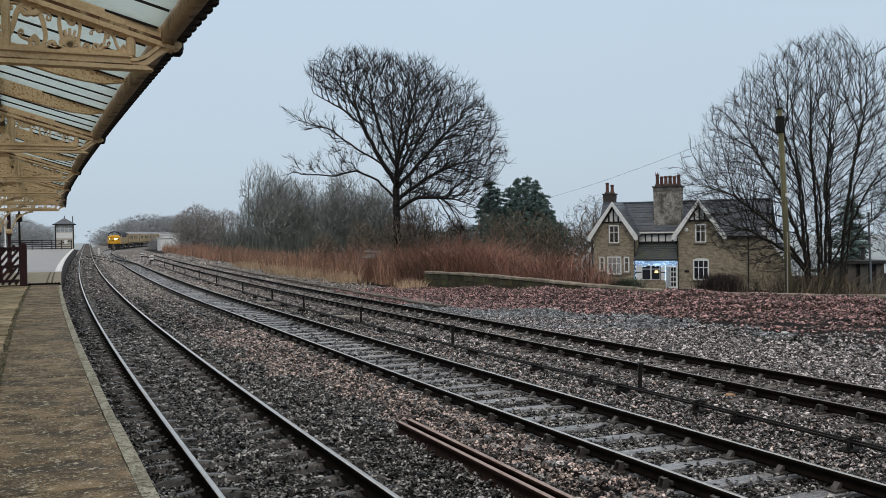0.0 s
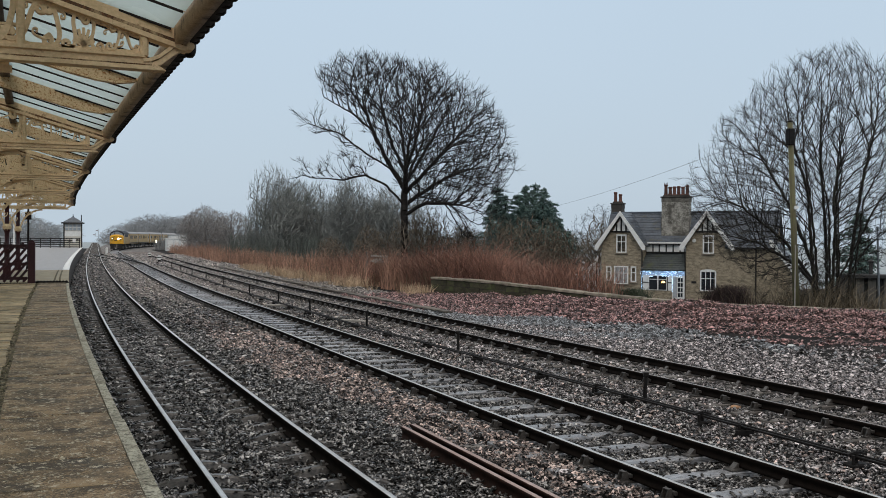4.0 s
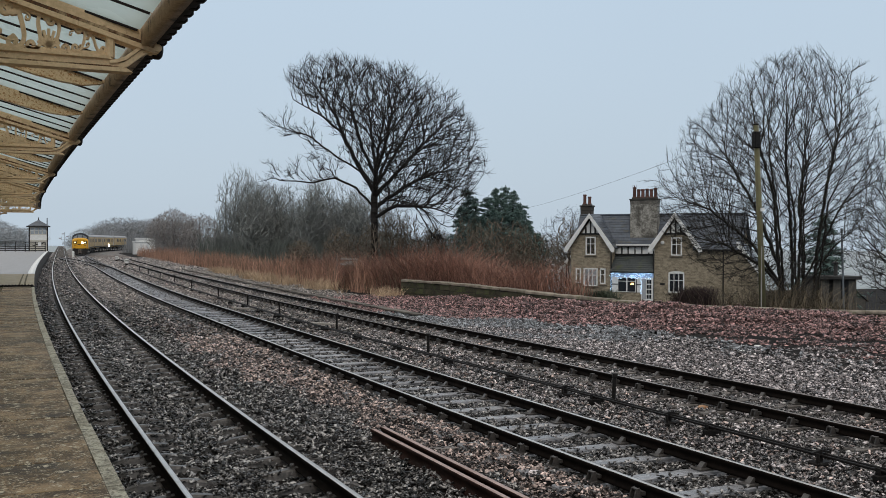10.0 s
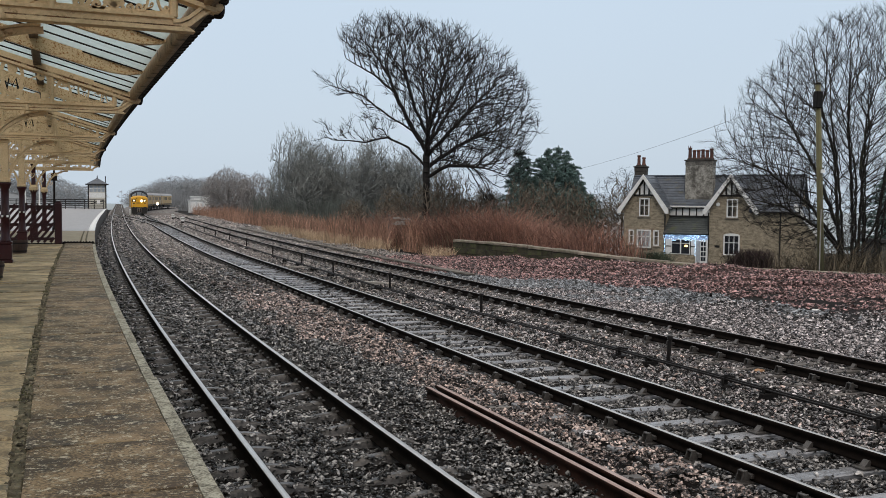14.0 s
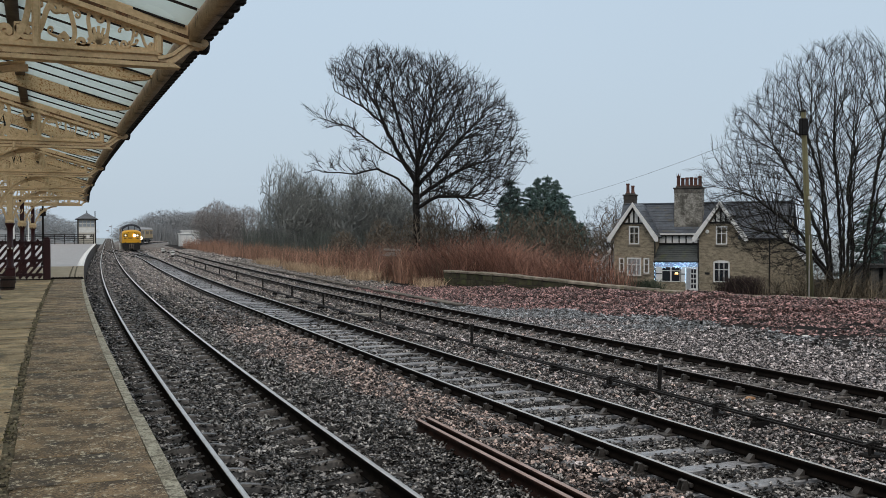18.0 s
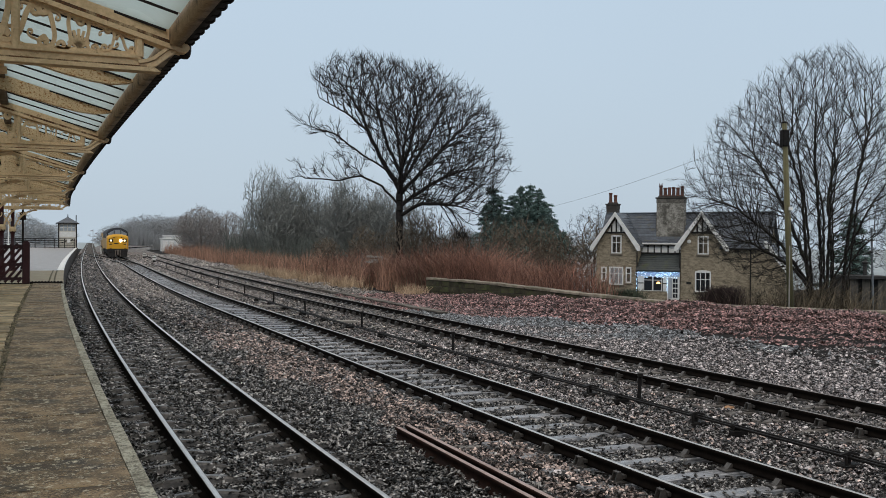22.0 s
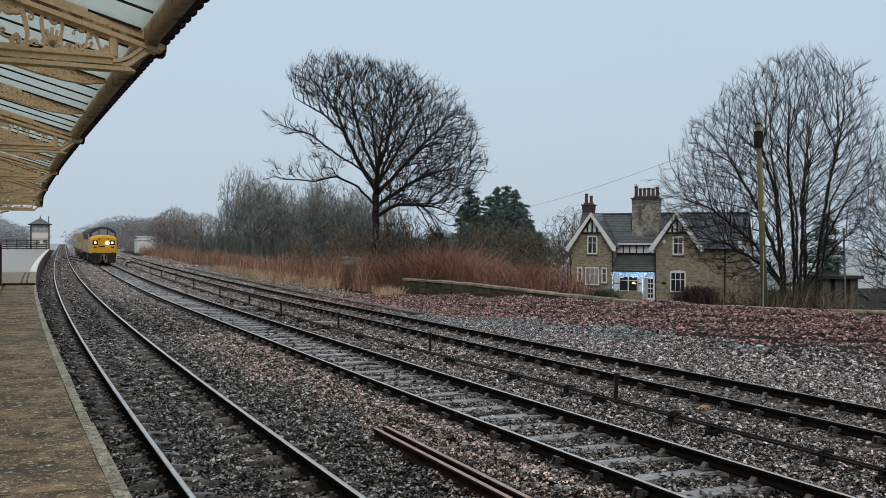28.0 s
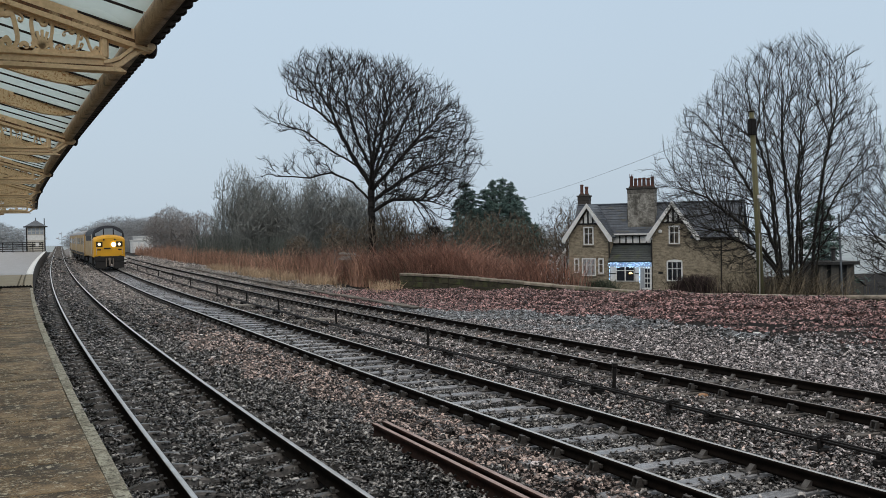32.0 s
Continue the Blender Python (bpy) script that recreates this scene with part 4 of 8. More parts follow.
def build_barrow():
    t = thing("luggage_barrow", "dark wooden luggage barrow with an iron-tyred wheel", "barrow", pose(-1.13, 6.55, PZ))
    R = 0.20
    bm = bmesh.new()
    n = 28
    rings = []
    for rr, yy in ((R, -0.025), (R, 0.025), (R - 0.045, 0.025), (R - 0.045, -0.025)):
        rings.append([bm.verts.new((yy, rr * math.cos(2 * math.pi * i / n), R + rr * math.sin(2 * math.pi * i / n))) for i in range(n)])
    for k in range(4):
        p, q = rings[k], rings[(k + 1) % 4]
        for i in range(n):
            bm.faces.new((p[i], p[(i + 1) % n], q[(i + 1) % n], q[i]))
    w = part("wheel", bm, M_IRON, t)
    for i in range(8):
        a = math.pi * 2 * i / 8
        bm = bmesh.new(); cyl(bm, (0, 0, R), (0, (R - 0.04) * math.cos(a), R + (R - 0.04) * math.sin(a)), 0.012, n=6); part("spoke", bm, M_IRON, w)
    bm = bmesh.new(); cyl(bm, (-0.7, 0, R), (0.05, 0, R), 0.03, n=10); part("axle", bm, M_IRON, t)
    bm = bmesh.new(); box(bm, -0.72, 0.03, -0.35, 0.30, 0.34, 0.40, 0.01); part("deck", bm, M_TUB, t)
    bm = bmesh.new(); box(bm, -0.72, 0.045, -0.37, -0.33, 0.30, 0.47, 0.01); part("end_board", bm, M_TUB, t)
    for x in (-0.70, -0.02):
        bm = bmesh.new(); box(bm, x - 0.03, x + 0.03, -0.3, 0.9, 0.28, 0.34, 0.01); part("shaft", bm, M_TUB, t)
        bm = bmesh.new(); box(bm, x - 0.03, x + 0.03, 0.25, 0.31, 0, 0.30, 0.01); part("leg", bm, M_TUB, t)
    bm = bmesh.new(); R2 = 0.2
    lathe(bm, [(R, -0.025), (R, 0.025)], 20, pose(-0.72, 0, R, 0, 90, 0)); part("wheel", bm, M_IRON, t)


build_barrow()


# ---- ballast ----
def np_curve(y):
    return -1.12 + 2.86 * np.exp(-y / 41.0)


CUBE_V = np.array([(x, y, z) for z in (-1, 1) for y in (-1, 1) for x in (-1, 1)], dtype=np.float32)
CUBE_F = np.array([(4, 5, 7, 6), (0, 1, 5, 4), (2, 6, 7, 3), (0, 4, 6, 2), (1, 3, 7, 5)])
TET_V = np.array([(1, 1, 1), (1, -1, -1), (-1, 1, -1), (-1, -1, 1)], dtype=np.float32)
TET_F = np.array([(0, 1, 2), (0, 3, 1), (0, 2, 3), (1, 3, 2)])


def stones(name, label, material, x, y, z, size, rng, fine):
    """Angular stones lying at the given places, each one turned and broken its own way."""
    n = len(x)
    base, faces = (TET_V, TET_F) if fine is None else (CUBE_V, CUBE_F)
    k = len(base)
    s = size * rng.uniform(0.5, 1.4, n)[:, None] * rng.uniform(0.75, 1.2, (n, 3)) * np.array([[1.85, 0.78, 0.50]]) * 0.5
    v = base[None] * s[:, None, :] * rng.uniform(0.5, 1.22, (n, k, 3))
    if fine is None:
        v[:, :, 2] *= 0.65
    else:
        v[:, 4:, :2] *= rng.uniform(0.45, 0.95, (n, 1, 1))
    # they lie on their flat sides, tilted a little
    a, tx, ty = rng.uniform(0, 2 * np.pi, n), rng.normal(0, 0.33, n), rng.normal(0, 0.33, n)
    ca, sa, cx, sx, cy, sy = np.cos(a), np.sin(a), np.cos(tx), np.sin(tx), np.cos(ty), np.sin(ty)
    R = np.stack([ca * cy - sa * sx * sy, -sa * cx, ca * sy + sa * sx * cy, sa * cy + ca * sx * sy, ca * cx, sa * sy - ca * sx * cy, -cx * sy, sx, cx * cy], 1).reshape(n, 3, 3)
    v = np.einsum('nij,nkj->nki', R, v)
    v += np.stack([x, y, z], 1)[:, None, :]
    f = (faces[None] + (np.arange(n) * k)[:, None, None]).reshape(-1, faces.shape[1])
    ob = arrays(name, v.reshape(-1, 3), f, material)
    tagged(ob, label, "ballast", kind="stuff")


def wob(x, y, s, o=0.0):
    """A soft wander between -1 and 1 for borders of stone kinds."""
    return np.sin(x * 1.7 * s + 2.1 * np.sin(y * 0.9 * s + o)) * 0.5 + np.sin(y * 2.3 * s + 1.3 * np.sin(x * 1.1 * s + o)) * 0.5


def build_ballast():
    rng = np.random.default_rng(11)
    for zone, (y0, y1, dens, size, fine) in enumerate(((5.5, 12, 520, 0.036, False), (12, 17, 370, 0.042, False), (17, 28, 190, 0.058, False), (28, 52, 100, 0.080, None), (52, 100, 50, 0.10, None), (-7, 5.5, 60, 0.10, None), (100, 165, 12, 0.20, None))):
        n = int((y1 - y0) * 15.5 * dens)
        y = rng.uniform(y0, y1, n)
        u = rng.uniform(-0.92, 14.6, n)                # distance from the near rail
        x = np_curve(y) + u
        keep = ((x < 1.05 * y + 0.6) & (0.347 * x + 0.938 * y > 8.2)) | (y < 5.5)
        wd = 0.4 / (1 + np.exp((y - 36) / 6.0))
        # heights: shoulders, hollows between sleepers, the mound between the tracks
        z = -0.215 + 0.05 * np.exp(-((u - 2.75) / 0.55) ** 2) + 0.022 * rng.normal(size=n)
        inside1 = (u > -0.62) & (u < 2.15)
        ph = np.mod(y + 10, 0.70) / 0.70
        on1 = inside1 & ((ph < 0.19) | (ph > 0.81))
        hollow = inside1 & ((np.abs(u) < 0.5) | (np.abs(u - 1.505) < 0.5))
        z = np.where(inside1, np.where(hollow, -0.228, -0.195) + 0.018 * rng.normal(size=n), z)
        keep &= ~(on1 & ((ph < 0.14) | (ph > 0.86)) & (rng.uniform(size=n) < np.where((u < -0.06) | (u > 1.565), 0.35, 1.0) * np.where((np.abs(u) < 0.38) | (np.abs(u - 1.505) < 0.38), np.where(np.sin(np.floor((y + 10.35) / 0.70) * 12.9898) > -0.3, 0.90, 0.6), 0.06)))
        z = np.where(on1 & hollow, -0.165, z)
        u2 = u - 4.0 - wd
        ph = np.mod(y + 10 - 0.15, 0.80) / 0.80
        on2 = (u2 > -0.55) & (u2 < 2.05) & ((ph < 0.165) | (ph > 0.835))
        keep &= ~(on2 & (rng.uniform(size=n) < np.where((u2 > 0) & (u2 < 1.5), 0.985, np.where((u2 < -0.12) | (u2 > 1.62), 0.07, 0.75))) & ((ph < 0.135 + 0.5 * max(0, size - 0.045)) | (ph > 0.865 - 0.5 * max(0, size - 0.045))))
        z = np.where((u2 > -0.55) & (u2 < 2.05), np.where((u2 < -0.1) | (u2 > 1.6), -0.168, np.where(on2, -0.163, -0.2 - 0.9 * min(0.022, max(0, size - 0.045)))) + 0.012 * rng.normal(size=n), z)
        u3 = u - 8.5 - wd
        ph = np.mod(y + 10 - 0.50, 0.74) / 0.74
        on3 = (u3 > -0.55) & (u3 < 2.05) & ((ph < 0.17) | (ph > 0.83))
        keep &= ~(on3 & ((ph < 0.14) | (ph > 0.86)) & (rng.uniform(size=n) < np.where((u3 > 0.1) & (u3 < 1.4), 0.55 + 0.3 * np.sin(np.floor((y + 9.87) / 0.74) * 12.9898), 0.15)))
        z = np.where((u3 > -0.55) & (u3 < 2.05), np.where(on3, -0.165, -0.205) + 0.014 * rng.normal(size=n), z)
        # nothing stands against the rails' heads
        for r in (0, 1.505):
            keep &= ~((np.abs(u - r) < 0.09) | (np.abs(u2 - r) < 0.085) | (np.abs(u3 - r) < 0.085)) | (z < -0.2)
        z += np.vectorize(rise)(y) + (0.015 if zone > 3 else 0)
        w = wob(x, y, 1.0)
        pink = ((u > 2.6 + 0.75 * np.clip((21 - y) / 9, 0, 1) + 0.35 * w) & (u2 < -0.12 + 0.12 * w)) & (rng.uniform(size=n) < 0.85 * np.clip((36 - y) / 10, 0, 1))
        pink |= (u3 > 0.1) & (u3 < 1.4) & (wob(x, y, 0.6, 2.0) > 0.35) & (rng.uniform(size=n) < 0.5)
        pink |= (u > 6.0) & (u < 8.6) & (rng.uniform(size=n) < 0.14)
        # The share of pale stones grows with y, imitating haze over distance.
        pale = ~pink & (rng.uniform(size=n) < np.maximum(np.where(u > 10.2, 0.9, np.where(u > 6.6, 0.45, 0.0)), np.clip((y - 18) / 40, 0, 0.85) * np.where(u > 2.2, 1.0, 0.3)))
        pale &= ~((u2 > -0.1) & (u2 < 1.6) & (y > 20))
        for m, nm, lb, mt in ((~pink & ~pale, "grey_ballast", "dark grey wet ballast stones between the rails", M_BALLAST), (pink, "pink_ballast", "pinkish brown ballast stones between the tracks", M_PINK), (pale, "pale_ballast", "pale ballast stones beside the sidings, and paled for haze farther off", M_PALE if zone < 3 else M_FARSTONE)):
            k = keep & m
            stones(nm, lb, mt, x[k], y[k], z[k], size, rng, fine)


def furrow(x, y):
    """Ridges raked along the spread, winding and broken, between -1 and 1."""
    w = (15.5 - x) * 0.70 + (44.6 - y) * 0.714
    return np.sin(w * 4.6 + 2.2 * wob(x, y, 0.35, 0.7) + 0.8 * wob(x, y, 1.1, 2.7))


def heap_z(x, y):
    """Height of the spread of red spent ballast in front of the wall."""
    w = (15.5 - x) * 0.873 + (44.6 - y) * 0.488      # metres in front of the wall
    up = np.clip(1 - np.abs(w - 2.0) / 7.5, 0, 1)
    side = np.clip((x - 12.5) / 6, 0, 1)
    return -0.17 + 0.055 * side * furrow(x, y) * np.clip(w / 2, 0, 1) + side * (0.34 * up * up + 0.13 * wob(x, y, 0.75, 1.0) * up + 0.05 * wob(x, y, 2.2, 4.0))


# Pale and blue stones too have facet shade painted in as near-black patches.
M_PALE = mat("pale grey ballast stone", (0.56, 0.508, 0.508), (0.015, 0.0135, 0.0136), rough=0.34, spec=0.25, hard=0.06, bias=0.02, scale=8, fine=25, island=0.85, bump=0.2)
# Stones of the far zones, their colour lightened as haze would.
M_FARSTONE = mat("brown grey ballast stone paled for haze", (0.608, 0.546, 0.503), (0.138, 0.122, 0.112), rough=0.4, spec=0.5, hard=0.09, scale=5, fine=18, island=0.8, bump=0.2)
M_BLUE = mat("blue grey ballast stone", (0.34, 0.36, 0.385), (0.02, 0.0215, 0.0235), rough=0.34, spec=0.55, hard=0.06, bias=0.015, scale=8, fine=25, island=0.7, bump=0.2)


def build_heap():
    # the bed under the stones
    xs, ys = np.arange(11.5, 30.5, 0.34), np.arange(4, 50, 0.34)
    X, Y = np.meshgrid(xs, ys)
    Z = heap_z(X, Y) - 0.075
    front = (15.5 - X) * 0.873 + (44.6 - Y) * 0.488
    Z = np.where(front < -0.1, -0.8, Z)
    k = len(xs)
    f = [(j * k + i, j * k + i + 1, (j + 1) * k + i + 1, (j + 1) * k + i) for j in range(len(ys) - 1) for i in range(k - 1)]
    ob = arrays("heap_bed", np.stack([X, Y, Z], -1).reshape(-1, 3), f, M_HEAPBED, smooth=True)
    tagged(ob, "reddish brown ground under the spent ballast", "ground", kind="structure")
    rng = np.random.default_rng(4)
    n = 135000
    x, y = rng.uniform(11.2, 28.5, n), 5 + 41 * rng.uniform(0, 1, n) ** 1.15
    front = (15.5 - x) * 0.873 + (44.6 - y) * 0.488
    keep = (front > 0.25) & (x > np_curve(y) + 10.55) & (x > 11.2) & (x < 1.05 * y + 0.8)
    keep &= (furrow(x, y) > -0.55) | (rng.uniform(size=n) < 0.55) | (x < 13)
    x, y = x[keep], y[keep]
    z = heap_z(x, y) + 0.03 * rng.normal(size=len(x))
    front = (15.5 - x) * 0.873 + (44.6 - y) * 0.488
    w = wob(x, y, 0.7, 3.0)
    red = front < 11.3 + 1.6 * w + 1.2 * rng.normal(size=len(x)) * 0.5
    blue = red & (front > 8.2 + 0.8 * w) & (x < 16.6)
    band = (np.abs(wob(x, y, 0.8, 1.0)) < 0.16) & red & ~blue
    red &= ~blue
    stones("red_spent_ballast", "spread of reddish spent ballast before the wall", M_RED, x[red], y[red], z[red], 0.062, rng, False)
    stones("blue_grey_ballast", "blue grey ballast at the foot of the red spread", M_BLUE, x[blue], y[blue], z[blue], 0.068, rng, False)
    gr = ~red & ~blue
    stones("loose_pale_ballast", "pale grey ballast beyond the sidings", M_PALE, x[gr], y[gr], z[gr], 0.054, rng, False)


M_HEAPBED = mat("reddish ballast dust", (0.085, 0.05, 0.046), (0.03, 0.019, 0.018), rough=0.8, spec=0.1, scale=1.2, fine=14, bump=0.9, dist=0.06)
build_ballast()
build_heap()


# ---- beside the track ----
def build_rail_stack():
    t = thing("spare_rails", "two rusty spare rails lying in the ballast", "rail")
    for i, (xa, ya, xb, yb) in enumerate(((3.86, 12.32, 4.55, -3.0), (4.03, 12.42, 4.72, -3.0))):
        sweep("rail", [(px, pz + 0.01) for px, pz in FLAT], [(xa + (xb - xa) * s / 10, ya + (yb - ya) * s / 10, -0.02) for s in range(10, -1, -1)], [M_RUSTY, M_RUSTTOP], t, top_from=0.009)
    for y in (11.6, 8.2, 4.6):
        bm = bmesh.new(); box(bm, 3.55, 4.75, y - 0.07, y + 0.07, -0.25, -0.172, 0.01); part("bearer", bm, M_SLEEPOLD, t)
    for xa, ya in ((3.86, 12.32), (4.03, 12.42)):
        bm = bmesh.new(); prism(bm, [(px, pz + 0.01 - 0.02) for px, pz in FLAT], 0, 0.012); bmesh.ops.translate(bm, vec=(xa, ya - 0.01, 0), verts=bm.verts); part("rail_end", bm, M_RUSTY, t)


build_rail_stack()


def rod_x(y):
    return np_curve(np.array(y)).item() + 7.0 + 0.38 * (1 - smooth(12, 34, y))


def build_rodding():
    t = thing("point_rodding", "rusty black point rodding on low stools beside the track", "rodding")
    for k in (0, 1):
        sweep("rod", [(-0.014, 0.014), (0.014, 0.014), (0.014, -0.014), (-0.014, -0.014)], [(rod_x(y) + 0.10 * k, y, -0.085) for y in steps(2, 110)], M_IRON, t)
    y = 5.4
    i = 0
    while y < 80:
        bm = bmesh.new()
        box(bm, -0.08, 0.18, -0.05, 0.05, -0.22, -0.13, 0.01)
        for x in (-0.04, 0.05, 0.14):
            box(bm, x - 0.008, x + 0.008, -0.035, 0.035, -0.13, -0.05, 0.004)
        cyl(bm, (-0.05, 0, -0.11), (0.15, 0, -0.11), 0.015, n=8)
        o = part("roller_stool", bm, M_IRON, t); o.location = (rod_x(y), y, 0)
        y += 2.9
    # cranks that take up the rods' stretch
    for y in (9.2, 12.1, 15.0):
        bm = bmesh.new()
        box(bm, -0.12, 0.14, -0.10, 0.10, -0.24, -0.16, 0.02)
        cyl(bm, (0, 0, -0.16), (0, 0, -0.02), 0.03, n=10)
        cyl(bm, (-0.10, -0.07, -0.16), (-0.10, -0.07, -0.05), 0.02, n=8)
        ribbon(bm, [(-0.14, -0.06), (0.0, -0.03), (0.15, -0.065)], 0.03, 0.05)
        o = part("crank", bm, M_IRON, t); o.location = (rod_x(y) + 0.02, y, 0)
    return t


build_rodding()


def bm_peg(h):
    bm = bmesh.new()
    cyl(bm, (0, 0, -0.2), (0, 0, h), 0.036, 0.032, n=8)
    box(bm, -0.05, 0.05, -0.04, 0.04, h - 0.05, h + 0.02, 0.008)
    return bm


peg = mesh_of("post_shape", bm_peg(0.34), M_IRON)
for px, py in ((8.58, 13.95), (8.18, 21.7), (7.85, 28.8), (7.30, 34.6), (7.22, 40.6), (7.1, 48.0), (7.07, 58.2), (7.0, 67.0), (6.8, 75.0), (6.7, 84.0), (6.6, 93.0)):
    o = new("marker_post", peg)
    o.matrix_basis = pose(px, py, -0.05, (px * 37) % 6 - 3, (py * 53) % 6 - 3, (px * 71) % 90)
    tagged(o, "short black iron marker post in the ballast", "post", "marker posts")

M_ORANGE = mat("tan sandstone lump", (0.40, 0.225, 0.11), (0.24, 0.13, 0.07), rough=0.6, scale=12)
for nm, lb, mt, px, py, s in (("tan_stone", "tan sandstone lump between the rails", M_ORANGE, 9.62, 12.95, 0.075), ("white_stone", "white rag of litter on the ballast", M_WHITE, 10.87, 33.5, 0.11), ("white_stone", "white stone on the red ballast", M_WHITE, 15.6, 19.4, 0.09), ("white_stone", "white stone on the red ballast", M_WHITE, 16.7, 20.2, 0.10), ("buff_stone", "pale buff stone in the ballast", M_PALE, 5.05, 9.9, 0.075)):
    bm = bmesh.new()
    bmesh.ops.create_icosphere(bm, subdivisions=2, radius=s)
    for vtx in bm.verts:
        vtx.co *= 1 + 0.35 * noise.noise(vtx.co * 14 + Vector((px, py, 0)))
        vtx.co.z *= 0.5; vtx.co.x *= 1.35
    o = part(nm, bm, mt)
    gz = heap_z(np.array(px), np.array(py)).item() if px > 12 else -0.19
    o.location = (px, py, gz + s * 0.28)
    tagged(o, lb, "stone")

# concrete cable boards lying between the tracks
M_CONC = mat("weathered concrete", (0.33, 0.31, 0.28), (0.22, 0.205, 0.185), rough=0.75, scale=3, fine=40)
for px, py, a, L in ((6.9, 38.7, 76, 1.1), (8.0, 30.6, 70, 1.0)):
    bm = bmesh.new(); box(bm, -L / 2, L / 2, -0.11, 0.11, 0, 0.07, 0.01)
    o = part("concrete_board", bm, M_CONC); o.matrix_basis = pose(px, py, -0.19, 0, 2, a - 90)
    tagged(o, "flat concrete board lying on the ballast", "board")


def build_disc(x, y, h, label):
    t = thing("ground_signal", label, "signal", pose(x, y, rise(y) - 0.2))
    bm = bmesh.new(); box(bm, -0.16, 0.16, -0.12, 0.12, 0, 0.25, 0.02); part("base", bm, M_IRON, t)
    bm = bmesh.new(); cyl(bm, (0, 0, 0.2), (0, 0, h - 0.2), 0.06, n=8); part("stem", bm, M_IRON, t)
    bm = bmesh.new(); cyl(bm, (0, -0.08, h), (0, -0.02, h), 0.28, n=24); d = part("disc", bm, M_WHITE, t)
    bm = bmesh.new(); box(bm, -0.24, 0.24, -0.095, -0.081, h - 0.05, h + 0.05); part("bar", bm, M_IRON, d)
    bm = bmesh.new(); box(bm, -0.14, 0.14, -0.02, 0.25, h - 0.25, h + 0.3, 0.03); part("lamp_case", bm, M_IRON, t)


build_disc(6.75, 114.5, 0.55, "white disc ground signal beside the sidings")
build_disc(6.9, 139, 0.45, "small white disc ground signal farther off")


def build_marker(x, y):
    t = thing("white_marker", "white ribbed marker post between the tracks", "post", pose(x, y, rise(y) - 0.2))
    bm = bmesh.new(); lathe(bm, [(0.2, 0), (0.2, 0.25), (0.17, 0.3), (0.2, 0.35), (0.2, 0.6), (0.17, 0.65), (0.2, 0.7), (0.2, 0.95), (0.1, 1.05)], 12); part("body", bm, M_WHITE, t)


build_marker(1.62, 168)

# ---- retaining wall with its copings ----
M_WALL = mat("mossy retaining wall stone", (0.062, 0.056, 0.033), (0.026, 0.024, 0.016), rough=0.85, scale=3, fine=30, bump=0.5, vary=0.2, stain=(0.06, 0.07, 0.026), amount=0.45, hard=0.1)
M_COPE = mat("weathered grey coping stone", (0.29, 0.25, 0.20), (0.14, 0.12, 0.095), hard=0.1, rough=0.8, scale=4, fine=40, bump=0.4, vary=0.25, stain=(0.13, 0.13, 0.08), amount=0.35)


def wall_top(s):
    return 0.62 - 0.60 * smooth(0.0, 0.62, s) + 0.10 * smooth(0.75, 1.0, s)


def build_wall():
    t = thing("retaining_wall", "low mossy stone retaining wall with uneven copings", "wall", kind="structure")
    rnd = random.Random(8)
    ang = math.degrees(math.atan2(-20.6, 11.5))
    L = math.hypot(11.5, 20.6)
    s = 0.0
    i = 0
    while s < 1.0:
        w = rnd.uniform(0.9, 1.5)
        e = min(1.0, s + w / L)
        mid = (s + e) / 2
        x, y = wall_line(mid)
        zt = wall_top(mid)
        m = pose(x, y, 0, 0, 0, ang)
        half = (e - s) * L / 2
        bm = bmesh.new(); box(bm, -half + 0.01, half - 0.01, -0.24, 0.24, zt - 0.02, zt + 0.11, 0.03)
        for vtx in bm.verts:
            vtx.co.z += rnd.uniform(-0.018, 0.018)
        o = part("coping_stone", bm, M_COPE, t); o.matrix_basis = m @ pose(0, rnd.uniform(-0.03, 0.03), rnd.uniform(-0.02, 0.02), 0, math.degrees(math.atan2(wall_top(s) - wall_top(e), (e - s) * L)) + rnd.uniform(-0.8, 0.8), rnd.uniform(-2, 2))
        for c in range(3):
            h0, h1 = zt - 0.02 - 0.27 * (c + 1), zt - 0.03 - 0.27 * c
            off = rnd.uniform(-0.25, 0.25)
            for a, b in ((-half, off), (off, half)):
                bm = bmesh.new(); box(bm, a + 0.008, b - 0.008, -0.19 + rnd.uniform(-0.012, 0.012), 0.19, h0 + 0.006, h1, 0.012)
                o = part("wall_stone", bm, M_WALL, t); o.matrix_basis = m
        s = e
        i += 1
    v, f = [], []
    for k in range(41):
        x, y = wall_line(k / 40); zt = wall_top(k / 40) - 0.04
        nx, ny = 0.873 * 0.17, 0.488 * 0.17
        v += [(x - nx, y - ny, zt), (x - nx, y - ny, -1.0), (x + nx, y + ny, -2.6), (x + nx, y + ny, zt)]
    for k in range(40):
        a, b = 4 * k, 4 * k + 4
        f += [(a, a + 1, b + 1, b), (a + 3, a, b, b + 3), (a + 2, a + 3, b + 3, b + 2)]
    f += [(0, 1, 2, 3), (160, 161, 162, 163)]
    arrays("mortar_core", v, f, M_BRICKDARK, t)


build_wall()

# ---- telegraph pole and its wires ----
M_POLE = mat("green-stained pole timber", (0.16, 0.152, 0.072), (0.096, 0.084, 0.048), rough=0.8, scale=3, fine=30, stretch=(5, 5, 0.5), bump=0.5, stain=(0.10, 0.09, 0.075), amount=0.35)
M_WIRE = mat("dark cable", (0.06, 0.06, 0.06), rough=0.5, bump=0)


